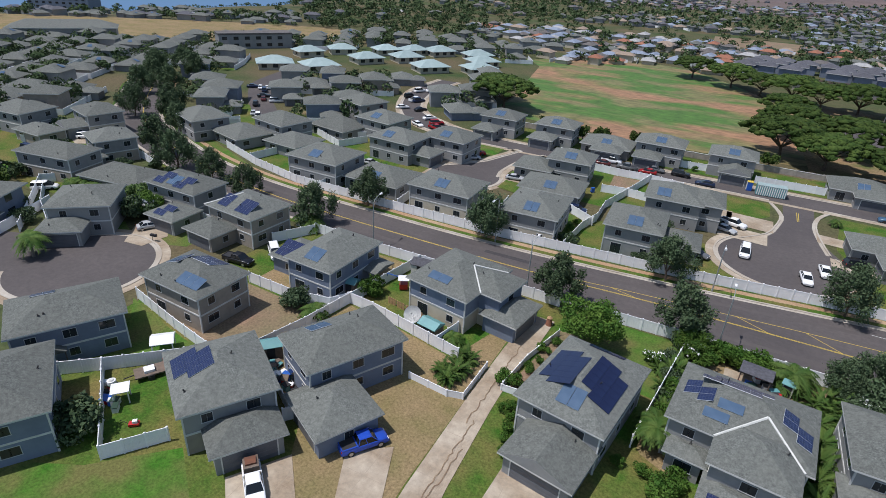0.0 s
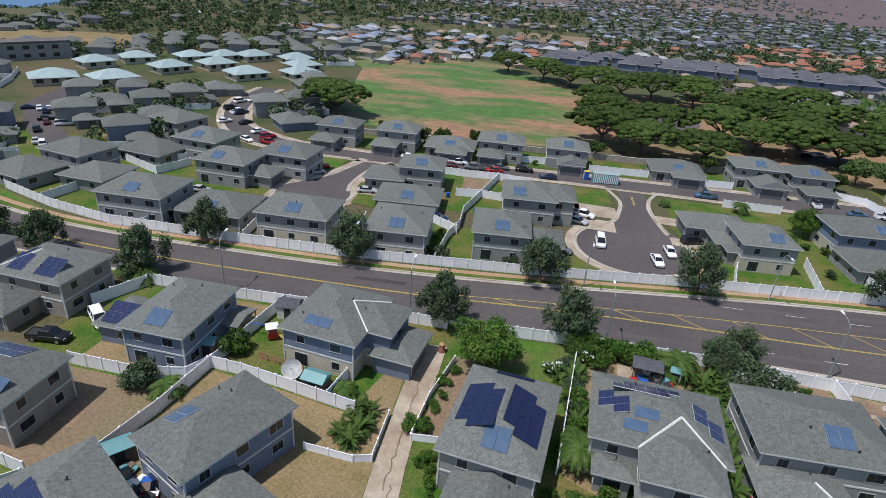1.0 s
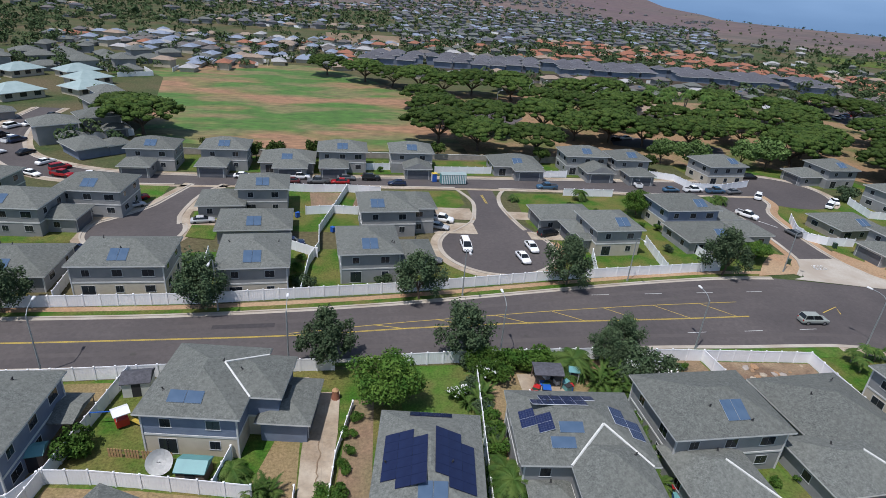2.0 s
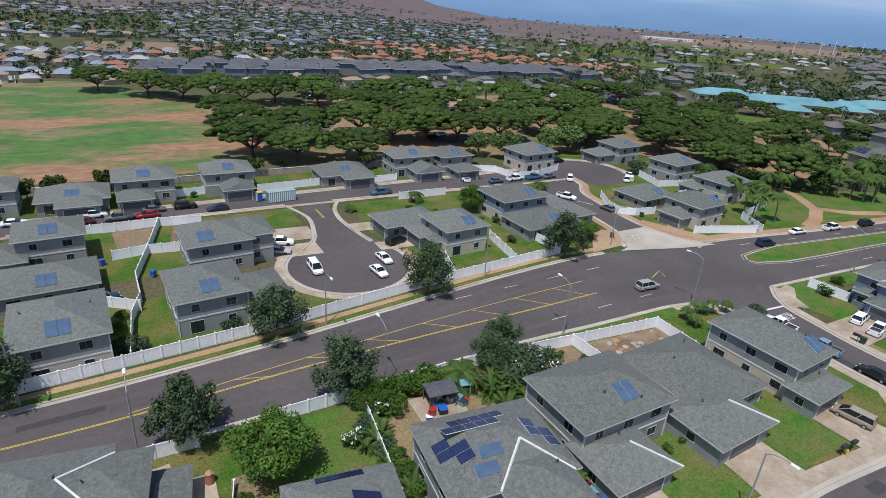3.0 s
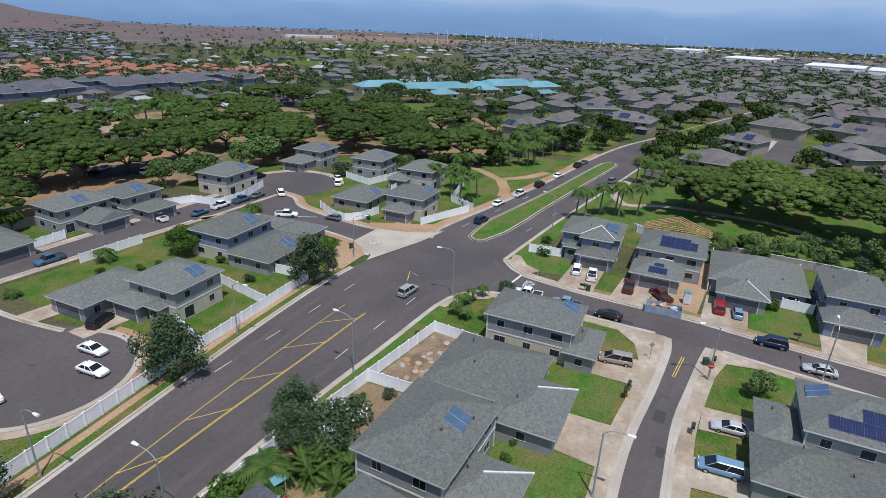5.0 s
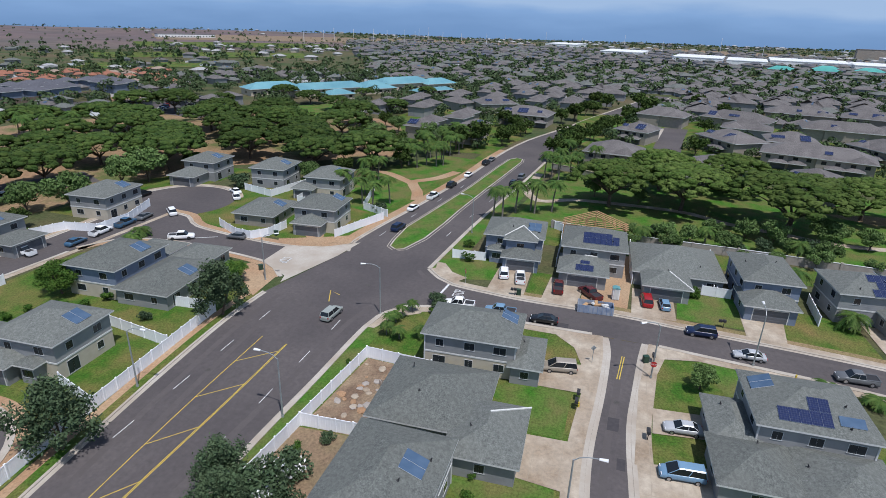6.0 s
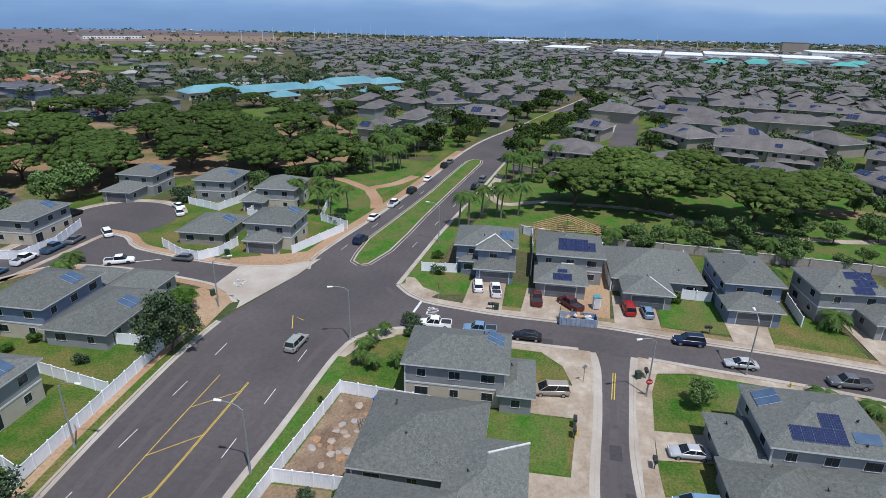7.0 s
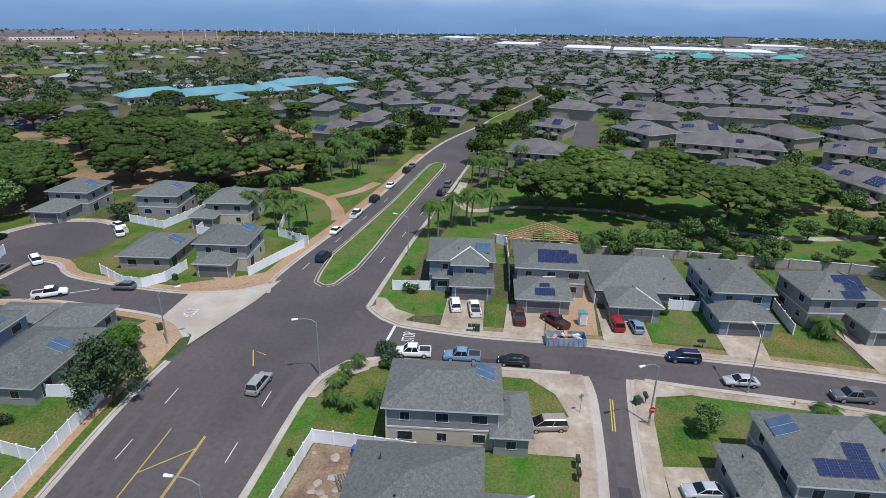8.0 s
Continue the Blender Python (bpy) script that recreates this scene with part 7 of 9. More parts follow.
clutter(-36.8, 39.8, 3.4, 0.6, 18, -30)
clutter(9.6, 66.0, 1.6, 0.8, 8)
clutter(13.4, 66.6, 0.7, 1.0, 4)
clutter(-49.6, 27.6, 3.0, 0.7, 8, -35)
clutter(19.0, 49.5, 0.4, 2.0, 7)
clutter(12.0, 68.6, 1.4, 0.4, 3)
clutter(88, 30, 0.4, 2.5, 5)
clutter(-7.5, 145.8, 1.0, 0.4, 3)
solid("trailer", [("bed", M_OLDWOOD, ("box", -1.6, 1.6, -0.95, 0.95, 0.55, 0.7)), ("rail", M_RED, ("box", 1.5, 1.6, -0.95, 0.95, 0.7, 1.2)), ("load", M_WHITE, ("box", -0.6, 0.5, -0.5, 0.5, 0.7, 1.0)), ("wheel", M_TYRE, ("tube", (0, -1.1, 0.35), (0, -0.9, 0.35), 0.35, 0.35, 12)), ("wheel", M_TYRE, ("tube", (0, 0.9, 0.35), (0, 1.1, 0.35), 0.35, 0.35, 12)), ("drawbar", M_DARK, ("tube", (-1.6, 0, 0.6), (-2.7, 0, 0.45), 0.06, 0.06, 6))], "rusty flatbed trailer with a white load", "trailer", -49.6, 32.6, 60)
solid("water_tank", [("tank", M_WHITE, ("tube", (0, 0, 0), (0, 0, 1.2), 0.45, 0.45, 12)), ("lid", M_TRIM, ("tube", (0, 0, 1.2), (0, 0, 1.32), 0.3, 0.2, 10))], "white plastic water tank by the fence", "tank", -51.0, 29.0)
solid("lawn_mower", [("deck", M_RED, ("box", -0.5, 0.5, -0.3, 0.3, 0.15, 0.4)), ("engine", M_WHITE, ("box", -0.1, 0.35, -0.2, 0.2, 0.4, 0.7)), ("handle", M_DARK, ("tube", (-0.5, 0, 0.35), (-1.2, 0, 0.95), 0.03, 0.03, 5))], "small red mower on bare soil", "mower", -44.4, 26.6, 40)
solid("play_set", [("tower", M_RED, ("box", -0.6, 0.6, -0.6, 0.6, 0.3, 1.1)), ("canopy", M_WHITE, ("gable", -0.8, 0.8, -0.8, 0.8, 1.9, 0.4)), ("slide", M_PAINT_Y, ("tube", (0.6, -0.3, 1.0), (1.9, -1.6, 0.1), 0.22, 0.22, 6)), ("swing_frame", M_BLUE, ("tube", (-0.6, 0.6, 1.7), (-2.4, 1.6, 1.7), 0.06, 0.06, 6)), ("leg", M_BLUE, ("tube", (-2.4, 1.6, 1.7), (-2.6, 1.9, 0), 0.05, 0.05, 6)), ("post", M_WHITE, ("tube", (0.5, 0.5, 1.0), (0.5, 0.5, 1.9), 0.05, 0.05, 5)), ("post", M_WHITE, ("tube", (-0.5, -0.5, 1.0), (-0.5, -0.5, 1.9), 0.05, 0.05, 5))], "colourful plastic play set with a slide", "play set", -35.2, 63.8, 30)
for k in range(4):
    solid("pallet_screen", [("board", M_WOOD, ("box", -0.7 + 0.28 * i, -0.5 + 0.28 * i, -0.02, 0.02, 0, 1.1)) for i in range(5)] + [("rail", M_OLDWOOD, ("box", -0.75, 0.8, 0.02, 0.06, 0.3, 0.4)), ("rail", M_OLDWOOD, ("box", -0.75, 0.8, 0.02, 0.06, 0.8, 0.9))], "weathered pallet used as a screen", "pallet", -34.4 + 1.6 * k, 59.4 - 0.3 * k, -10, "pallet screens")


car("pickup", "maroon", 79.3, 41.5, 40, "dusty maroon pickup truck on bare soil")


def dish(x, y):
    root = tagged(new("satellite_dish"), "large white satellite dish on a short mast", "dish")
    root.matrix_basis = pose(x, y, 0)
    bm = bmesh.new()
    rings = [[bm.verts.new((r * math.cos(6.2832 * i / 20), r * math.sin(6.2832 * i / 20), 0.35 * r * r)) for i in range(20)] for r in (0.25, 0.6, 0.95, 1.2)]
    c = bm.verts.new((0, 0, 0))
    for i in range(20):
        bm.faces.new([c, rings[0][i], rings[0][(i + 1) % 20]])
        for a, b in zip(rings, rings[1:]):
            bm.faces.new([a[i], b[i], b[(i + 1) % 20], a[(i + 1) % 20]])
    bmesh.ops.solidify(bm, geom=bm.faces[:], thickness=0.03)
    part("reflector", mesh_of(bm, "reflector", M_WHITE), root, pose(0, 0, 1.1, 45, 10, 0))
    bm = bmesh.new()
    tube(bm, (0, 0, -0.05), (0, 0, 1.15), 0.07, 0.06, 8)
    part("mast", mesh_of(bm, "mast", M_LAMP_POLE), root)
    bm = bmesh.new()
    tube(bm, (0, -0.3, 1.3), (0.05, -0.75, 1.9), 0.03, 0.05, 6)
    part("feed_arm", mesh_of(bm, "feed_arm", M_LAMP_POLE), root)


dish(-29.8, 57.3)


def open_bin(name, x, y, rot, l, w, h, m, label):
    """An open-topped steel skip with ribbed sides and rubble in it."""
    root = tagged(new(name), label, "skip")
    root.matrix_basis = pose(x, y, 0.05, 0, 0, rot)
    for pn, b in (("side", (-l / 2, l / 2, -w / 2, -w / 2 + 0.06, 0, h)), ("side", (-l / 2, l / 2, w / 2 - 0.06, w / 2, 0, h)), ("end", (-l / 2, -l / 2 + 0.06, -w / 2 + 0.06, w / 2 - 0.06, 0, h)), ("end", (l / 2 - 0.06, l / 2, -w / 2 + 0.06, w / 2 - 0.06, 0, h)), ("floor", (-l / 2 + 0.06, l / 2 - 0.06, -w / 2 + 0.06, w / 2 - 0.06, 0.02, 0.1))):
        part(pn, box_mesh(pn, m, *b), root)
    rib = box_mesh("rib", M_SKIPRIB, -0.05, 0.05, -w / 2 - 0.07, -w / 2, 0.05, h)
    for k in range(8):
        part("rib", rib, root, pose(-l / 2 + (k + 0.5) * l / 8, 0, 0))
        part("rib", rib, root, pose(-l / 2 + (k + 0.5) * l / 8, 0, 0, 0, 0, 180))
    for k in range(9):
        part("rubble", cached(("rub", k % 3), lambda: box_mesh("rubble", (M_WOOD, M_OLDWOOD, M_TRIM)[k % 3], -0.6, 0.6, -0.25, 0.25, -0.1, 0.12)), root, pose(crng.uniform(-l / 2 + 0.8, l / 2 - 0.8), crng.uniform(-0.5, 0.5), h * 0.75 + crng.uniform(0, 0.2), crng.uniform(-20, 20), crng.uniform(-20, 20), crng.uniform(0, 180)))


open_bin("skip", 74.1, 40.4, 94, 5.6, 2.2, 1.3, M_SKIP, "blue steel skip full of building waste")


def toilet(x, y, body, roof, label):
    solid("portable_toilet", [("cabin", body, ("box", -0.55, 0.55, -0.55, 0.55, 0.1, 2.1)), ("roof", roof, ("gable", -0.6, 0.6, -0.6, 0.6, 2.12, 0.2)), ("door", M_TRIM, ("box", -0.6, -0.55, -0.4, 0.4, 0.2, 1.95)), ("skid", M_DARK, ("box", -0.6, 0.6, -0.5, 0.5, 0.0, 0.1))], label, "toilet", x, y, 10)


toilet(79.8, 37.4, M_WHITE, M_TEALBOX, "pale portable toilet on the building site")
toilet(8.4, 142.9, M_BLUE, M_PAINT_Y, "blue portable toilet with a yellow roof")


def container(x, y, rot):
    root = tagged(new("shipping_container"), "pale teal and white corrugated storage container", "container")
    root.matrix_basis = pose(x, y, 0.05, 0, 0, rot)
    part("body", box_mesh("body", M_TEALBOX, -3.0, 3.0, -1.1, 1.1, 0.1, 2.3), root)
    part("roof", box_mesh("roof", M_ROOF_P, -3.05, 3.05, -1.15, 1.15, 2.3, 2.4), root)
    rib = box_mesh("rib", M_WHITE, -0.09, 0.09, -1.15, -1.1, 0.15, 2.25)
    for k in range(14):
        part("rib", rib, root, pose(-2.8 + k * 0.43, 0, 0))


container(12.8, 141.9, 4)
# roof timbers of the addition behind the town house
for k, tx in enumerate((103.2, 104.4, 105.6, 106.8)):
    pcs = [("chord", M_WOOD, ("tube", (0, -6.6, 4.4), (0, 6.6, 4.4), 0.09, 0.09, 4)), ("rafter", M_WOOD, ("tube", (0, -6.6, 4.4), (0, 0, 6.7), 0.1, 0.1, 4)), ("rafter", M_WOOD, ("tube", (0, 6.6, 4.4), (0, 0, 6.7), 0.1, 0.1, 4))]
    for j in (-4.2, -2.1, 0, 2.1, 4.2):
        pcs.append(("web", M_WOOD, ("tube", (0, j, 4.4), (0, j * 0.55, 6.7 - abs(j * 0.55) * 0.348), 0.06, 0.06, 4)))
    pcs += [("stud", M_WOOD, ("tube", (0, sy * 6.2, -0.05), (0, sy * 6.2, 4.4), 0.09, 0.09, 4)) for sy in (-1, 0, 1)]
    solid("roof_truss", pcs, "raw timber roof truss of an unfinished addition", "truss", tx, 42.4, 2, "roof trusses")
# the pale block wall behind the gardens
def garden_wall(pts, h=1.7):
    for (x0, y0), (x1, y1) in zip(pts, pts[1:]):
        ln, rz = math.hypot(x1 - x0, y1 - y0), math.degrees(math.atan2(y1 - y0, x1 - x0))
        root = tagged(new("garden_wall"), "pale taupe block wall with capped piers", "wall", "garden walls")
        root.matrix_basis = pose(x0, y0, 0, 0, 0, rz)
        part("wall", box_mesh("wall", M_ROCKWALL, 0, ln, -0.1, 0.1, -0.1, h), root)
        part("coping", box_mesh("coping", M_TRIM, -0.05, ln + 0.05, -0.14, 0.14, h, h + 0.08), root)
        for k in range(int(ln / 6) + 1):
            part("pier", cached(("pier", h), lambda: box_mesh("pier", M_ROCKWALL, -0.22, 0.22, -0.22, 0.22, -0.1, h + 0.2)), root, pose(0.3 + k * 6, 0, 0))


garden_wall([(112, 52), (108.6, 35), (108.4, 14.4), (106.5, -14), (102, -40)])
garden_wall([(34, 160.5), (70, 160.5)])
garden_wall([(-60, 161), (30, 161.5)], 1.4)


def sign(x, y, rot, stop=True):
    root = tagged(new("street_sign"), "red octagonal stop sign on a steel post" if stop else "back of a diamond street sign on a steel post", "sign")
    root.matrix_basis = pose(x, y, 0, 0, 0, rot)
    bm = bmesh.new()
    tube(bm, (0, 0, -0.05), (0, 0, 2.5), 0.04, 0.04, 6)
    part("post", mesh_of(bm, "post", M_LAMP_POLE), root)
    bm = bmesh.new()
    tube(bm, (0.05, 0, 2.35), (0.08, 0, 2.35), 0.42, 0.42, 8 if stop else 4)
    part("plate", mesh_of(bm, "plate", M_RED if stop else M_LAMP_POLE), root)
    if stop:
        cu = bpy.data.curves.new("word", "FONT")
        cu.body, cu.align_x, cu.align_y, cu.size = "STOP", "CENTER", "CENTER", 0.3
        cu.materials.append(M_WHITE)
        ob = new("word", cu)
        ob.parent = root
        ob.matrix_basis = pose(0.086, 0, 2.35, 90, 0, 90)


sign(57.0, 32.4, 185)
sign(58.4, 40.0, 30, False)
sign(76.8, 62.6, 120, True)
for k, (x, y) in enumerate(((63.4, 14.0), (48.0, 41.0))):
    solid("fire_hydrant", [("barrel", M_PAINT_Y, ("tube", (0, 0, 0), (0, 0, 0.65), 0.13, 0.12, 8)), ("cap", M_PAINT_Y, ("tube", (0, 0, 0.65), (0, 0, 0.8), 0.15, 0.05, 8)), ("outlet", M_PAINT_Y, ("tube", (-0.2, 0, 0.45), (0.2, 0, 0.45), 0.06, 0.06, 6))], "yellow fire hydrant by the pavement", "hydrant", x, y)
for k, (x, y, r) in enumerate(((49.2, 41.2, 0), (47.4, 41.3, 0), (44.4, 33.2, 0), (75.2, 53.6, 90), (75.4, 21.2, 90), (-77, 54.6, 20), (61.2, 32.0, 0))):
    solid("letter_boxes", [("post", M_DARK, ("tube", (0, 0, -0.05), (0, 0, 1.0), 0.05, 0.05, 6)), ("box", M_DARK, ("box", -0.25, 0.25, -0.2, 0.2, 1.0, 1.35)), ("box", M_DARK, ("box", 0.32, 0.75, -0.2, 0.2, 0.95, 1.3)), ("crossbar", M_DARK, ("box", -0.3, 0.8, -0.04, 0.04, 0.92, 1.0))], "dark pair of letter boxes on a post", "letter box", x, y, r, "letter boxes")
for k, (x, y, m) in enumerate(((75.6, 53.0, M_GREENBIN), (61.0, 33.0, M_GREENBIN), (69.4, 98.6, M_GREENBIN), (48.2, 64.2, M_BLUE), (46.8, 62.6, M_DARK), (-21.6, 120.0, M_BLUE), (-27, 99, M_BLUE), (85.6, 105.6, M_GREENBIN), (3.0, 62.4, M_BLUE), (-14.8, 113, M_BLUE))):
    solid("wheelie_bin", [("body", m, ("box", -0.3, 0.3, -0.35, 0.35, 0.08, 1.0)), ("lid", m, ("box", -0.32, 0.32, -0.38, 0.38, 1.0, 1.08)), ("wheel", M_TYRE, ("tube", (-0.3, 0.3, 0.12), (-0.2, 0.3, 0.12), 0.12, 0.12, 8)), ("wheel", M_TYRE, ("tube", (0.2, 0.3, 0.12), (0.3, 0.3, 0.12), 0.12, 0.12, 8))], "wheeled plastic refuse bin", "bin", x, y, k * 25, "refuse bins")
# rubble and planting heaps of the bare yard
for k in range(26):
    x, y = crng.uniform(36.5, 48), crng.uniform(64.4, 69)
    bm = bmesh.new()
    bmesh.ops.create_icosphere(bm, subdivisions=1, radius=1.0)
    for v in bm.verts:
        v.co *= 1 + 0.35 * noise.noise(v.co * 1.7 + Vector((k, 0, 0)))
    ob = tagged(new("rock", mesh_of(bm, "rock", (M_SAND, M_ROCKWALL, M_CONCRETE)[k % 3])), "rough pale rock on bare soil", "rock", "rocks in the yard")
    s = crng.uniform(0.2, 0.55)
    ob.matrix_basis = pose(x, y, 0.05, 0, 0, k * 40) @ Matrix.Diagonal((s * 1.5, s * 1.2, s * 0.5, 1))
solid("timber_heap", [("beam", M_OLDWOOD, ("tube", (-1.0, -0.4 + 0.3 * i, 0.15 + 0.1 * (i % 2)), (1.0, -0.3 + 0.28 * i, 0.2), 0.12, 0.1, 6)) for i in range(5)], "heap of dark old timber", "timber", 44.4, 64.2, 30)
solid("traffic_barrel", [("body", M_ROOF_O, ("tube", (0, 0, 0), (0, 0, 1.2), 0.5, 0.35, 10)), ("cap", M_WOOD, ("tube", (0, 0, 1.2), (0, 0, 1.5), 0.4, 0.1, 10))], "orange tarp-covered object at the end of the drive", "object", -13.8, 66.4)
for x, y, h in ((58, 232, 10), (66, 240, 10), (43, 222, 5)):
    street_lamp(x, y, 40, 8.4 if h < 6 else 10.0)


solid("crate_load", [("crate", M_OLDWOOD, ("box", -0.75, 0.7, -0.7, 0.7, 0, 0.55)), ("sack", M_RUST, ("box", -0.5, 0.4, -0.5, 0.5, 0.55, 0.75))], "brown crates loaded on a white pickup", "crates", -28.6 - 1.35, 26.8 + 1.13, -40, "", 1.14)


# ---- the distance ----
# added ring that glows by itself; sky, sea and haze are emission colours
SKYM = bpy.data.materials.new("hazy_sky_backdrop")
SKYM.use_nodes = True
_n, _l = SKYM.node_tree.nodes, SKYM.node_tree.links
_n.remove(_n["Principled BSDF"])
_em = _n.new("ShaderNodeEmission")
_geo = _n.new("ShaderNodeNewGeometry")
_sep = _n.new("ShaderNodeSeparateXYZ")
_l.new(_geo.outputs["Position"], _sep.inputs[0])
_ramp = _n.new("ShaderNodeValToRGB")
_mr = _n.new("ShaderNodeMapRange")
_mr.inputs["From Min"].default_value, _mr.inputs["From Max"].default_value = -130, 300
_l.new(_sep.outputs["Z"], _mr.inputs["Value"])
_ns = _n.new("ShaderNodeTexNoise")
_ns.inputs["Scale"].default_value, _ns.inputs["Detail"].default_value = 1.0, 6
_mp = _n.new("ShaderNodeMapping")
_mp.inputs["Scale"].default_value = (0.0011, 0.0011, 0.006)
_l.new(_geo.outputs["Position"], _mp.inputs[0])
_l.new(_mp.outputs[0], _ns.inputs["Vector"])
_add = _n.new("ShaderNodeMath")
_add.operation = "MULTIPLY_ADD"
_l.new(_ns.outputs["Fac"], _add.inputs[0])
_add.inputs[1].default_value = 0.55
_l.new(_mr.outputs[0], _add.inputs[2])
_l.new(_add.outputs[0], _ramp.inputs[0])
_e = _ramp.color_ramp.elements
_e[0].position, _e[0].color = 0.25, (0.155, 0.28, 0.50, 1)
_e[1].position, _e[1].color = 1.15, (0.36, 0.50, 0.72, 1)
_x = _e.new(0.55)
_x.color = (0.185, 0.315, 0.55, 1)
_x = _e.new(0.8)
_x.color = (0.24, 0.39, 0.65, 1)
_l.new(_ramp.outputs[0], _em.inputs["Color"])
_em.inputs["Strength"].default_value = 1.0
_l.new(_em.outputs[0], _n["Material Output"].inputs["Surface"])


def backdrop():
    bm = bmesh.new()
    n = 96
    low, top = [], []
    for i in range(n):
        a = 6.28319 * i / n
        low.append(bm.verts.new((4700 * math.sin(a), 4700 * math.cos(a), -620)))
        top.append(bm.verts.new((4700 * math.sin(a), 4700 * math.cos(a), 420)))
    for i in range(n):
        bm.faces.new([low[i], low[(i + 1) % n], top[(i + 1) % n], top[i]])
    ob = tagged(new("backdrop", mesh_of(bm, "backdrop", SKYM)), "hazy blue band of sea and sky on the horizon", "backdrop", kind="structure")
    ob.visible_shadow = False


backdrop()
def sector(name, r0, r1, b0, b1, m, label):
    """A patch of distant land that follows the slope of the ground."""
    bm = bmesh.new()
    rows = [[bm.verts.new((r * math.sin(radians(b)), r * math.cos(radians(b)), terrain(r * math.sin(radians(b)), r * math.cos(radians(b))) + 0.25)) for b in [b0 + (b1 - b0) * i / 12 for i in range(13)]] for r in [r0 + (r1 - r0) * (0.5 + 0.5 * math.sin(k)) * j / 4 if 0 < j < 4 else (r0, r1)[j > 0] for j in range(5) for k in (j * 0.7 + 1.0,)]]
    rows.sort(key=lambda q: q[0].co.xy.length)
    for p, q in zip(rows, rows[1:]):
        for i in range(12):
            bm.faces.new([p[i], q[i], q[i + 1], p[i + 1]])
    for f in bm.faces:
        f.normal_update()
        if f.normal.z < 0:
            f.normal_flip()
    tagged(new(name, mesh_of(bm, name, m)), label, "field", kind="structure")


for r0, r1, b0, b1 in ((545, 600, 38, 50), (660, 740, 40, 57), (850, 980, 44, 60), (700, 760, 62, 70)):
    sector("fairway", r0, r1, b0, b1, M_LAWN, "green fairway of a distant golf course")
for r0, r1, b0, b1 in ((1050, 1300, 46, 80), (930, 1000, 72, 96), (1120, 1300, 88, 122), (440, 500, -3, 16), (800, 1100, -75, -45)):
    sector("dry_field", r0, r1, b0, b1, M_DIRT, "open field of dry brown earth")
sheet("dry_field", [(-330, 120), (-255, 190), (-190, 262), (-225, 300), (-330, 240), (-420, 150)], 0.06, M_DRYGRASS, "open field of dry brown grass", "field", 25)


def wallless(x, y, rot, w, d, storeys, roof, label, wall=0, group="houses of the district", garage=0):
    """A plainer house for the middle distance: walls, windows and a hipped roof."""
    root = tagged(new("house"), label, "house", group)
    root.matrix_basis = pose(x, y, terrain(x, y), 0, 0, rot)
    h = storeys * 2.4
    wm = M_WALL[wall]
    part("wall", cached(("fwall", w, d, h, wall), lambda: box_mesh("wall", wm, -w / 2, w / 2, -d / 2, d / 2, -0.3, h + 0.05)), root)
    part("roof", roof_mesh(w, d, False, roof, 0.75), root, pose(0, 0, h + 0.16))
    if garage:
        part("wall", cached(("gwall", wall), lambda: box_mesh("wall", wm, -2.6, 2.6, -2.4, 2.4, -0.3, 2.3)), root, pose(garage * w * 0.24, -d / 2 - 2.0, 0))
        part("roof", roof_mesh(5.2, 4.8, False, roof, 0.6), root, pose(garage * w * 0.24, -d / 2 - 2.0, 2.4))
        part("garage_door", cached(("fdoor",), lambda: box_mesh("garage_door", M_DOOR, -2.0, 2.0, -0.05, 0.05, 0, 2.0)), root, pose(garage * w * 0.24, -d / 2 - 4.4, 0))
    win = cached(("fwin",), lambda: box_mesh("window", M_GLASS, -0.8, 0.8, -0.03, 0.03, -0.6, 0.6))
    for s in range(storeys if math.hypot(x, y) < 160 or x > 150 and math.hypot(x, y) < 215 else 0):
        for side, length, dist, rz in (("S", w, d / 2, 0), ("W", d, w / 2, -90), ("N", w, d / 2, 180), ("E", d, w / 2, 90)):
            face = pose(0, 0, 0, 0, 0, rot + rz) @ Vector((0, -1, 0))
            if face.dot(Vector((-x, 50 - y, 0)).normalized()) < 0.6:
                continue
            n = 2 if length > 9 else 1
            for k in range(n):
                part("window", win, root, pose(0, 0, 0, 0, 0, rz) @ pose((k + 0.5) * length / n - length / 2, -dist, s * 2.4 + 1.4))
    return root


FAR_ROWS = []
ROADS = [nw, ne, sw, se, ST1, NS_N, NS_S, smooth_line([(-150, 48), (-230, 30), (-330, 40)]), smooth_line([(186, 25.0), (206, 22.6), (228, 20.0), (246, 17.8), (268, 14.4)])]
ROADS_XY = np.array([(p.x, p.y) for ln in ROADS for p in ln])


def inside(x, y, poly):
    c = False
    for (x0, y0), (x1, y1) in zip(poly, poly[1:] + poly[:1]):
        if (y0 > y) != (y1 > y) and x < (x1 - x0) * (y - y0) / (y1 - y0) + x0:
            c = not c
    return c


FIELD = [(-88, 268), (-74, 204), (-62, 166), (24, 166), (28, 262), (-30, 326)]
PARK = [(22, 160), (75, 160), (110, 160), (132, 150), (165, 100), (250, 128), (250, 215), (160, 268), (60, 272), (18, 262)]
PARK_S = [(108, 66), (176, 60), (176, 30), (172, -70), (105, -70)]
SCHOOL = [(255, 150), (380, 120), (420, 190), (300, 300), (240, 260)]
NEAR = [(-98, -20), (-98, 40), (-118, 55), (-162, 70), (-162, 100), (-112, 96), (-124, 108), (-100, 165), (-60, 165), (20, 165), (140, 158), (140, 60), (118, -80), (60, -90)]
DRY = [(-330, 120), (-255, 190), (-190, 262), (-225, 300), (-330, 240), (-420, 150)]
PALE = [(-172, 168), (-140, 172), (-96, 215), (-100, 268), (-160, 266), (-175, 222), (-218, 222), (-220, 196), (-195, 190)]


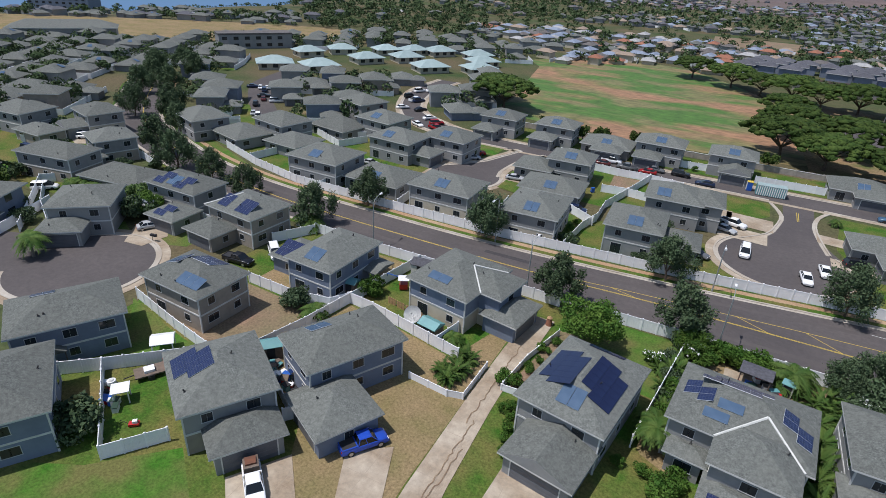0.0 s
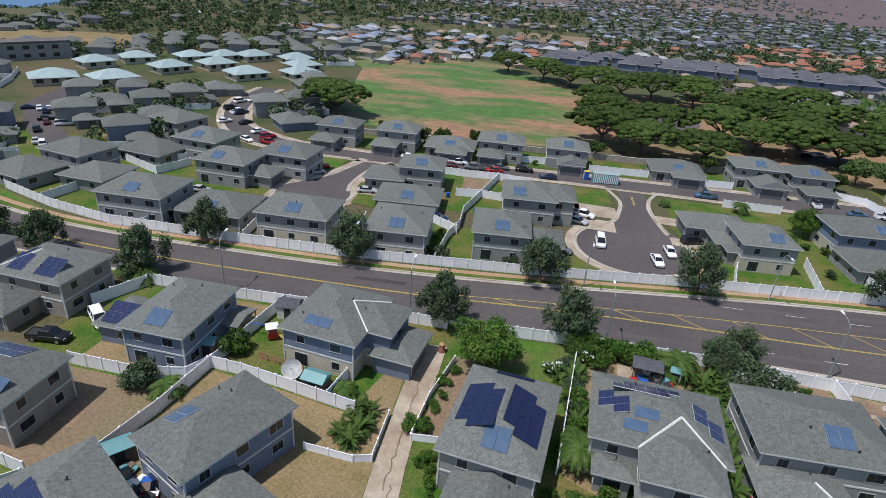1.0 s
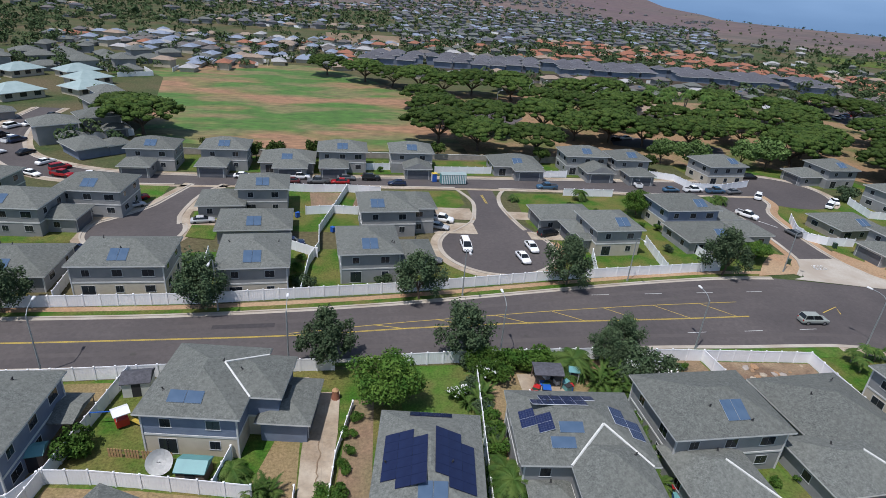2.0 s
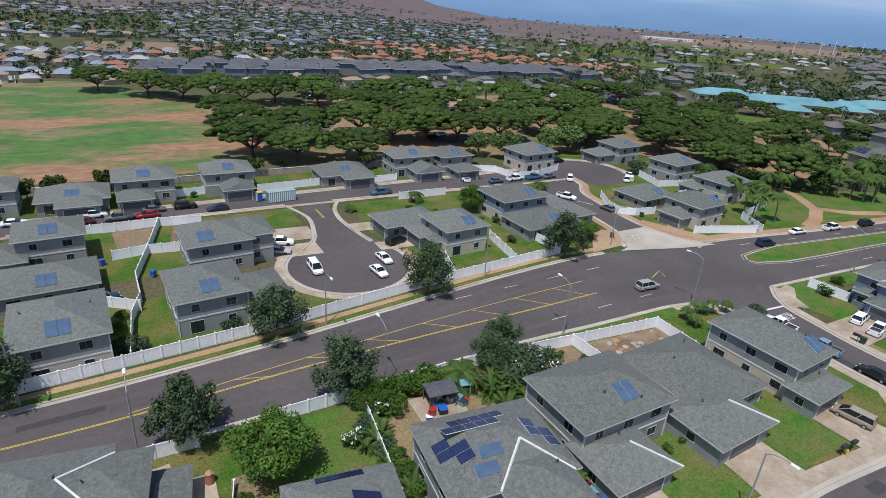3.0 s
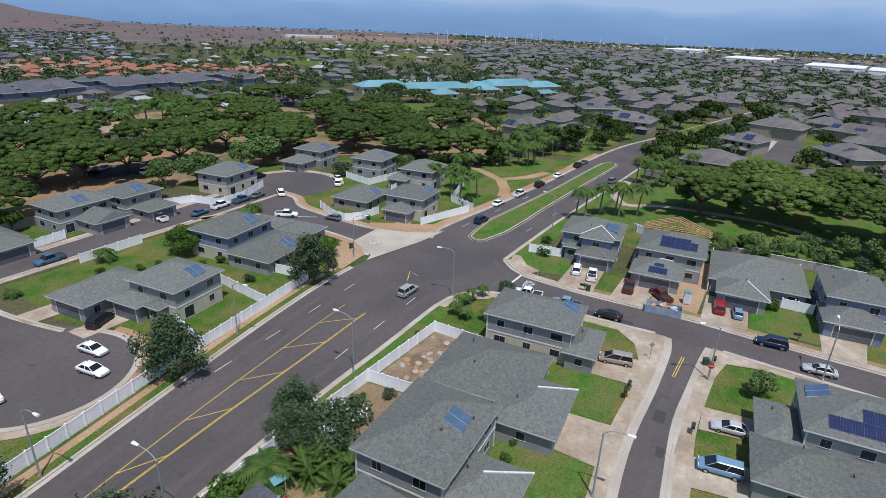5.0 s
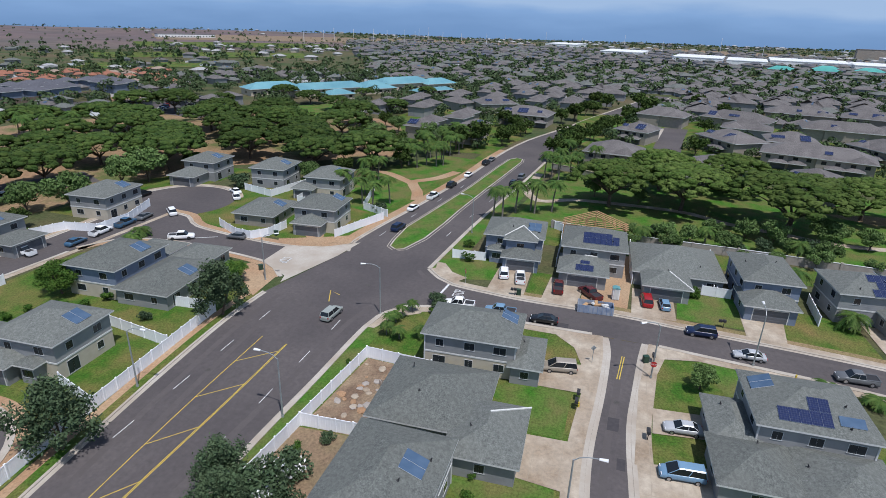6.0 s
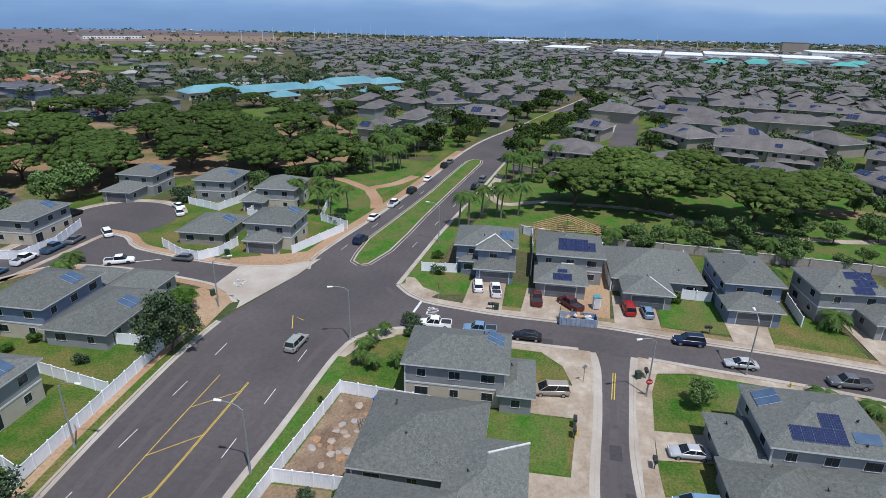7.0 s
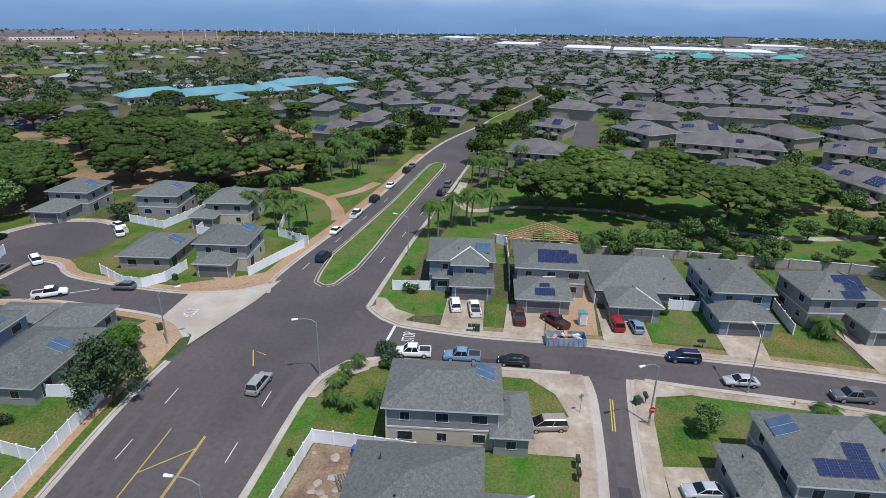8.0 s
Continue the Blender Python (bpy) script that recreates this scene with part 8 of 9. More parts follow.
def free(x, y, road=10.0):
    if any(inside(x, y, p) for p in (FIELD, PARK, PARK_S, SCHOOL, NEAR, DRY, PALE)):
        return False
    return ((ROADS_XY - (x, y)) ** 2).sum(1).min() > road * road


rnd = random.Random(5)
WORDS = {"grey": "grey two-storey house with a shingle roof among trees", "brown": "taupe town house with a brown hipped roof", "dark": "dark-roofed town house in a long row"}
mid = []
# grey houses along the streets to the west
WEST = [(-117.9, 109.1), (-133.2, 119.4), (-150.8, 134.3), (-143.6, 136.4), (-103.6, 132.2), (-98.5, 147.1), (-108.4, 151.9), (-112.2, 171.4), (-103.2, 167.0), (-73.1, 159.3), (-77.3, 179.5), (-83.0, 198.1), (-92.9, 191.0), (-164.1, 134.8), (-174.1, 149.8), (-181.6, 132.7), (-125.6, 142.2), (-151.5, 158),
        (-129.3, 159.4), (-129.2, 170.8), (-140.6, 164), (-112, 189.7), (-108, 208.2), (-117, 197), (-140.1, 151.7), (-118, 143), (-116, 160), (-120, 180), (-84, 170), (-86, 212), (-128, 130)]
west = []
for k, (x, y) in enumerate(WEST):
    if any(math.hypot(x - h[0], y - h[1]) < 10 for h in NORTH) or any(math.hypot(x - p[0], y - p[1]) < 9 for p in west) or ((ROADS_XY - (x, y)) ** 2).sum(1).min() < 42:
        continue
    west.append((x, y))
    mid.append((x, y))
    wallless(x, y, 38 + 90 * (k % 2) + rnd.uniform(-5, 5), 9.0, 7.2, 1 + (k * 5 % 3 > 0), M_ROOF, WORDS["grey"], (0, 0, 2, 0, 1)[k % 5], garage=1 - 2 * (k % 2))
# rows of grey houses beyond them
for i in range(-20, 22):
    for j in range(-17, 19):
        u, v = i * 14.0 + rnd.uniform(-1.2, 1.2), j * 14.5 + (i % 2) * 3 + rnd.uniform(-1.5, 1.5)
        x, y = -190 + u * 0.85 - v * 0.52, 130 + u * 0.52 + v * 0.85
        if x > -96 or x < -330 or y < -10 or y > 330 or math.hypot(x, y) > 345 or not free(x, y):
            continue
        if math.degrees(math.atan2(x, y)) < -84 or any(math.hypot(x - p[0], y - p[1]) < 11 for p in west):
            continue
        mid.append((x, y))
        r = 31 + rnd.choice((0, 90)) + rnd.uniform(-5, 5)
        if math.hypot(x, y) > 205:
            FAR_ROWS.append((x, y, radians(r), rnd.choice((9, 10)), rnd.choice((7, 8)), rnd.choice((2.3, 2.3, 4.4)), 0))
        else:
            wallless(x, y, r, rnd.choice((8.5, 9.5)), rnd.choice((7, 8)), rnd.choice((1, 1, 2)), M_ROOF, WORDS["grey"], rnd.choice((0, 0, 1, 2)), garage=rnd.choice((-1, 1)))
# town houses to the east: long brown-roofed rows round a court
TERRACES = [((176.2, 49.5), (173.7, 33.5)), ((225, 41), (220, 29.5)), ((273.3, 32.1), (267.3, 12.6)), ((279.8, 3.8), (268.4, -21.8)), ((227.5, 10.8), (211.5, 0)), ((168.5, 21.9), (161.3, 6.2)), ((200.9, -6.9), (192.6, -37.6)),
            ((223, -13.6), (221.9, -30.2)), ((162.0, -3.8), (155.3, -16.1)), ((230.8, -40.4), (215.2, -49.9)), ((263.3, -34.7), (259.5, -65.5)), ((195, -50.6), (187.3, -66)), ((168.3, -32.8), (146.8, -40.6)), ((233.8, -67), (220.3, -75.8)),
            ((280.5, -76.7), (262.6, -106.7)), ((311.4, -29.7), (305.6, -58.1)), ((310.7, -62.6), (301.4, -90.7)), ((243.3, 91.3), (240.8, 70)), ((266.4, 104), (276, 88.4)), ((186, -78), (166, -86)), ((250, -92), (236, -108))]


def in_terrace(x, y, edge=1.5):
    """Whether a place lies within a row of town houses."""
    for (ax, ay), (bx, by) in TERRACES:
        ln = math.hypot(bx - ax, by - ay)
        u, v = ((x - ax) * (bx - ax) + (y - ay) * (by - ay)) / ln, ((bx - ax) * (y - ay) - (by - ay) * (x - ax)) / ln
        if -edge < u < ln + edge and -1 - edge < v < 15.5 + edge:
            return True
    return False


def terrace(a, b, k):
    """A row of joined two-storey town houses whose front eaves run from a to b, each house a little before or behind its neighbour."""
    a, b = Vector((*a, 0)), Vector((*b, 0))
    ln = (b - a).length
    n = max(2, round(ln / 8.5))
    w, d = ln / n, 14.0
    root = tagged(new("terrace_of_houses"), "row of taupe two-storey town houses under brown hipped roofs", "house", "houses of the district")
    root.matrix_basis = Matrix.Translation(a) @ pose(0, 0, 0, 0, 0, math.degrees(math.atan2(b.y - a.y, b.x - a.x)))
    rng = random.Random(k)
    win = cached(("twin",), lambda: box_mesh("window", M_GLASS, -0.7, 0.7, -0.03, 0.03, -0.55, 0.55))
    door = cached(("tdoor",), lambda: box_mesh("garage_door", M_DOOR, -2.2, 2.2, -0.04, 0.04, 0, 2.1))
    part("roof", roof_mesh(round(ln + 0.6, 1), d + 0.8, False, M_ROOF_B), root, pose(ln / 2, d / 2 + 0.7, 5.0))
    for i in range(n):
        st = (0, 0.5, -0.3)[(i + k) % 3]
        base = pose((i + 0.5) * w, d / 2 + 0.5 + st, 0)
        part("wall", cached(("tw", round(w, 1)), lambda: box_mesh("wall", M_WALL[2], -w / 2 + 0.02, w / 2 - 0.02, -d / 2, d / 2, -0.3, 4.85)), root, base)
        if (i + k) % 2:
            part("roof", roof_mesh(round(w - 0.8, 1), d + 1.2, False, M_ROOF_B), root, base @ pose(0, 0, 5.12))
        if math.hypot(a.x, a.y) < 262:
            part("porch_roof", roof_mesh(round(w * 0.62, 1), 3.0, False, M_ROOF_B), root, base @ pose((-1) ** i * w * 0.17, -d / 2 - 0.9, 2.6))
            part("garage_door", door, root, base @ pose((-1) ** i * w * 0.17, -d / 2, 0))
            for q in (-0.24, 0.24):
                part("window", win, root, base @ pose(q * w, -d / 2, 3.75))
        if rng.random() < 0.55:
            panel_array(root, pose((i + 0.5) * w, d / 2 + 0.7, 0) @ slope_pose(ln, d + 0.8, "S", rng.uniform(-1.5, 0), 3.4, 5.0, lift=0.26), rng.choice((2, 3, 4)), rng.choice((1, 1, 2)), 1.1, 1.9)


for k, (p, q) in enumerate(TERRACES):
    terrace(p, q, k)
EAST = [((p[0] + q[0]) / 2 + 6 * f, (p[1] + q[1]) / 2 + g * (q[1] - p[1])) for p, q in TERRACES for f, g in ((1, -0.35), (1, 0), (1, 0.35))]
mid += EAST
east = []
SMALL = set()
for i in range(0, 12):
    for j in range(-10, 11):
        x, y = 180 + i * 25 + rnd.uniform(-2, 2), 28 + j * 20.5 + (i % 2) * 7 + rnd.uniform(-2, 2) - i * 2.5
        if math.hypot(x, y) > 400 or not free(x, y, 15) or math.degrees(math.atan2(x, y)) > 128 or any((x - p[0]) ** 2 + (y - p[1]) ** 2 < 480 for p in EAST):
            continue
        r = rnd.choice((0, 0, 90)) - 12 + rnd.uniform(-5, 5)
        if y > 62:
            for q in (-6.3, 6.3):
                SMALL.add((x + q, y))
                east.append((x + q, y, r))
        else:
            east.append((x, y, r))
for x, y, r in east:
    mid.append((x, y))
    w, d = rnd.choice((18.0, 20.0, 15.0)), rnd.choice((10.5, 11.5))
    if (x, y) in SMALL:
        w, d = 9.5, 8.5
    if math.hypot(x, y) > 265:
        FAR_ROWS.append((x, y, radians(r), w, d, 4.6, 1))
        if w > 12:
            FAR_ROWS.append((x + 4 * math.cos(radians(r)), y + 4 * math.sin(radians(r)), radians(r), 9.0, d + 3, 4.75, 1))
        continue
    h = wallless(x, y, r, w, d, 2, M_ROOF_B, WORDS["brown"], rnd.choice((2, 2, 0)))
    if math.hypot(x, y) < 230:
        part("porch_roof", roof_mesh(6.0, 4.5, False, M_ROOF_B), h, pose(-w / 4, -d / 2 - 0.8, 2.72))
    if w > 12:
        part("porch_roof", roof_mesh(8.0, d + 3, False, M_ROOF_B), h, pose(w / 4, 0, 5.0))
    if rnd.random() < 0.4 and math.hypot(x, y) < 250:
        panel_array(h, slope_pose(w, d, rnd.choice("SW"), rnd.uniform(-3, 0), 2.4, 5.22, lift=0.2), rnd.choice((3, 4, 5)), rnd.choice((1, 2)), 1.0, 1.6)
# long dark-roofed rows beyond the park
for i in range(27):
    for j in range(3):
        if i % 7 == 3 and j < 2:
            continue
        x, y = i * 9.8 + j * 4, 326 + j * 13 + 3 * math.sin(i * 1.7) - max(0, i * 9.8 - 150) * 0.2
        mid.append((x, y))
        wallless(x, y, -6 + 90 * ((i + j) % 2) + rnd.uniform(-4, 4), 8.6, 7.0, 2, M_ROOF_D, WORDS["dark"], 1)
strip("road", smooth_line([(30, 300), (100, 303), (160, 301), (215, 286)]), -4, 4, 0.09, M_ASPHALT, 0, "asphalt road past the park", "road")
screen = tagged(new("screen_fence"), "long dark brown screen fence before a row of houses", "fence")
for i in range(24):
    part("panel", cached("screen", lambda: box_mesh("panel", M_OLDWOOD, -4.9, 4.9, -0.1, 0.1, -0.2, 2.4)), screen, pose(4 + i * 9.8, 317.5 - max(0, i * 9.8 - 150) * 0.2, 0, 0, 0, -11 if i > 15 else 0))


def plain_block(name, x, y, rot, w, d, h, wall, roof, label, category="building", gable=False, over=0.8):
    """A larger building: walls under a hipped roof."""
    root = tagged(new(name), label, category)
    root.matrix_basis = pose(x, y, min(0, terrain(x, y)), 0, 0, rot)
    part("wall", box_mesh("wall", wall, -w / 2, w / 2, -d / 2, d / 2, -0.5, h + 0.05), root)
    part("roof", roof_mesh(w, d, gable, roof, over), root, pose(0, 0, h + 0.22))
    n = int(w / 4)
    wm = cached(("bwin",), lambda: box_mesh("window", M_GLASS, -1.0, 1.0, -0.04, 0.04, -0.7, 0.7))
    for k in range(n):
        part("window", wm, root, pose((k + 0.5) * w / n - w / 2, -d / 2, 1.6))
        part("window", wm, root, pose(-w / 2, 0, 0, 0, 0, -90) @ pose(0, 0, 1.6)) if k == 0 else None
    return root


# the school under teal roofs
for x, y, r, w, d, h in ((285, 232, -33, 34, 16, 5), (300, 205, -33, 52, 16, 5), (322, 186, 57, 20, 26, 4), (284, 190, -33, 16, 12, 4), (345, 176, -33, 44, 18, 6), (362, 158, -33, 26, 16, 5), (330, 150, -33, 30, 8, 3.5)):
    plain_block("school_building", x, y, r, w * 0.92, d * 0.85, h * 0.7, M_WALL[3], M_ROOF_T, "school building under a pale teal metal roof", "school")
# pale roofs beyond the houses
for x, y, w in ((-165.6, 181, 15), (-149.7, 189, 15), (-174.6, 212.5, 13), (-168.3, 229, 13), (-146.4, 217, 14), (-152.8, 243, 13), (-143, 252, 13), (-135.4, 232.4, 14), (-132.5, 259, 14), (-116, 219, 15), (-113.7, 262, 14), (-104.5, 247, 14), (-98.6, 230, 14)):
    plain_block("hall", x, y, 45 + (x * 7) % 20, w * 0.86, w * 0.68, 2.4, M_WALL[3], M_ROOF_P, "low hall under a pale green hipped roof", "building")


def slab(name, x, y, rot, w, d, h, wall, label, top=M_ROOF_B):
    """A flat-roofed block with bands of windows and a parapet."""
    root = tagged(new(name), label, "building")
    root.matrix_basis = pose(x, y, min(0, terrain(x, y)), 0, 0, rot)
    part("wall", box_mesh("wall", wall, -w / 2, w / 2, -d / 2, d / 2, -1, h), root)
    part("roof", box_mesh("roof", top, -w / 2 - 0.3, w / 2 + 0.3, -d / 2 - 0.3, d / 2 + 0.3, h, h + 0.7), root)
    wm = cached(("swin", round(h)), lambda: box_mesh("window", M_GLASS, -1.1, 1.1, -0.05, 0.05, -0.7, 0.7))
    for f in range(int(h / 3)):
        for k in range(int(w / 5)):
            part("window", wm, root, pose(-w / 2 + 2.5 + 5 * k, -d / 2, f * 3 + 1.7))
    return root


slab("apartment_building", -207, 213, 57, 33, 9, 6.2, M_WALL[0], "long grey apartment building with rows of windows")
plain_block("community_hall", -284, 172, 52, 43, 14, 4.5, M_WALL[0], M_ROOF, "long low grey hall at the edge of a dry field", "building")
slab("office_building", -490, 300, 30, 46, 20, 26, M_WALL[1], "tall dark office building in the distance")
for x, y, w, h in ((866, -56, 60, 9), (850, -112, 46, 8), (880, -190, 90, 9), (850, -260, 60, 9), (960, 40, 60, 8), (1060, -380, 80, 9), (1180, 150, 60, 8)):
    slab("warehouse", x, y, 80, w, 85, h * 0.7, M_WHITE, "large white flat-roofed store in the distance", M_WHITE)
slab("office_building", 1140, -345, 80, 40, 20, 17, M_WALL[2], "unfinished tall building in the distance")
for x, y in ((760, -120), (770, -165), (800, -215), (790, -260), (830, -290), (805, -175)):
    plain_block("hall", x - 60, y, 70, 26, 16, 4, M_WALL[3], M_ROOF_G, "hall under a teal metal roof in the distance", "building")
slab("store", 862, 765, -38, 92, 26, 5, M_WHITE, "very long pale shed in open country")

def mast(x, y, h):
    root = tagged(new("mast"), "thin pale steel mast far off on the plain", "mast", "masts on the plain")
    root.matrix_basis = pose(x, y, terrain(x, y))
    bm = bmesh.new()
    tube(bm, (0, 0, -1), (0, 0, h), 0.42, 0.25, 6)
    part("pole", mesh_of(bm, "pole", M_WHITE), root)


for k in range(22):
    b, r = radians((58, 61, 63, 64.5, 66, 67.2, 68.5, 70, 71, 73, 75, 77, 81, 84, 88, 91, 96, 99, 103, 108, 60, 69)[k]), 1000 + (k * 137) % 330
    mast(r * math.sin(b), r * math.cos(b), 17 + (k * 5) % 9)
plain_block("community_centre", 104, 226, -20, 22, 9, 3.2, M_WHITE, M_ROOF_TAN, "low white community building under a tan roof", "building")
plain_block("community_centre", 124, 211, -25, 18, 8, 3.2, M_WALL[3], M_ROOF_TAN, "low cream community building under a tan roof", "building")

# ---- far houses and woods, past counting ----
def far_houses(name, rows, label):
    """rows: x, y, rot, width, depth, wall height, slot."""
    mats = [M_ROOF, M_ROOF_B, M_ROOF_D, M_ROOF_O, M_PALE, M_WALL[0], M_WALL[3], M_ROOF_TAN, M_ROOF_BL, M_HEATER, M_VINYL]
    rng = random.Random(8)
    v, f, mi = [], [], []
    for x, y, rot, w, d, h, slot in rows:
        c, s, z = math.cos(rot), math.sin(rot), terrain(x, y)
        i0 = len(v)
        def p(px, py, pz):
            v.append((x + c * px - s * py, y + s * px + c * py, z + pz))
        for k in (-1.0, h):
            for sx, sy in ((-1, -1), (1, -1), (1, 1), (-1, 1)):
                p(sx * w / 2, sy * d / 2, k)
        for sx, sy in ((-1, -1), (1, -1), (1, 1), (-1, 1)):
            p(sx * (w / 2 + 0.7), sy * (d / 2 + 0.7), h - 0.1)
        rz = h + 0.38 * (d / 2 + 0.7)
        p(-(w - d) / 2 - 0.4, 0, rz)
        p((w - d) / 2 + 0.4, 0, rz)
        for k in range(4):
            f.append((i0 + k, i0 + (k + 1) % 4, i0 + 4 + (k + 1) % 4, i0 + 4 + k))
            mi.append(6 if slot in (3, 4, 7, 8) else 5)
        a = i0 + 8
        for q in ((a, a + 1, a + 5, a + 4), (a + 1, a + 2, a + 5), (a + 2, a + 3, a + 4, a + 5), (a + 3, a, a + 4)):
            f.append(q)
            mi.append(slot)
        if slot in (0, 1, 2) and rng.random() < 0.4:
            q = rng.choice(((a, a + 1, a + 5, a + 4), (a + 2, a + 3, a + 4, a + 5)))
            c0, c1, c2, c3 = [Vector(v[j]) for j in q]
            u0 = rng.uniform(0.25, 0.5)
            i1 = len(v)
            for uu, vv in ((u0, 0.35), (u0 + 0.24, 0.35), (u0 + 0.24, 0.75), (u0, 0.75)):
                v.append(tuple(c0.lerp(c1, uu).lerp(c3.lerp(c2, uu), vv) + Vector((0, 0, 0.22))))
            f.append((i1, i1 + 1, i1 + 2, i1 + 3))
            mi.append(9)
        if math.hypot(x, y) < 620 and rng.random() < 0.4:
            i1, off = len(v), d / 2 + rng.uniform(2.0, 3.4)
            for px, py, pz in ((-w / 2 - 1, off, -0.4), (w / 2 + 1, off, -0.4), (w / 2 + 1, off, 1.7), (-w / 2 - 1, off, 1.7), (-w / 2 - 1, off + 0.14, -0.4), (w / 2 + 1, off + 0.14, -0.4), (w / 2 + 1, off + 0.14, 1.7), (-w / 2 - 1, off + 0.14, 1.7)):
                p(px, py, pz)
            for fc in ((0, 1, 2, 3), (5, 4, 7, 6), (3, 2, 6, 7), (1, 5, 6, 2), (4, 0, 3, 7)):
                f.append(tuple(i1 + j for j in fc))
                mi.append(10)
    me = bpy.data.meshes.new(name)
    me.from_pydata(v, [], f)
    for m in mats:
        me.materials.append(m)
    me.polygons.foreach_set("material_index", mi)
    return tagged(new(name, me), label, "houses", kind="stuff")


def far_woods(name, pts, label, m, cards):
    """pts: x, y, crown radius. Each tree is an uneven lump of loose leaf clumps."""
    rng = np.random.RandomState(3)
    p = np.array([(x, y, terrain(x, y), r) for x, y, r in pts])
    k = len(p)
    sh = p[:, 3:4] * np.stack([rng.uniform(0.8, 1.2, k), rng.uniform(0.8, 1.2, k), rng.uniform(0.6, 1.0, k)], 1)
    u = rng.normal(size=(k, cards, 3))
    u /= np.linalg.norm(u, axis=2)[:, :, None]
    u[:, :, 2] = np.where(u[:, :, 2] < -0.35, -u[:, :, 2], u[:, :, 2])
    ph = rng.uniform(0, 6.28, (k, 1, 2))
    lump = 0.86 + 0.20 * np.sin(u @ np.array([2.6, 1.7, 3.1]) + ph[:, :, 0]) + 0.14 * np.sin(u @ np.array([-3.3, 4.1, 2.0]) + ph[:, :, 1])
    c = u * lump[:, :, None] * sh[:, None, :]
    c[:, :, :2] += p[:, None, :2]
    c[:, :, 2] += (p[:, 2] + 0.9 + 0.55 * sh[:, 2])[:, None]
    c, n = c.reshape(-1, 3), (u + rng.normal(size=u.shape) * 0.45).reshape(-1, 3)
    n /= np.linalg.norm(n, axis=1)[:, None]
    t = np.cross(n, rng.normal(size=n.shape))
    t /= np.linalg.norm(t, axis=1)[:, None]
    b = np.cross(n, t)
    s = np.repeat(p[:, 3], cards)[:, None] * (1.75 / math.sqrt(cards)) * rng.uniform(0.7, 1.3, (len(c), 1))
    v = np.stack([c - t * s, c + t * s - b * s * 0.5, c + b * s * 1.2], 1).reshape(-1, 3)
    me = bpy.data.meshes.new(name)
    me.from_pydata(v.tolist(), [], np.arange(len(v)).reshape(-1, 3).tolist())
    me.materials.append(m)
    return tagged(new(name, me), label, "trees", kind="stuff")


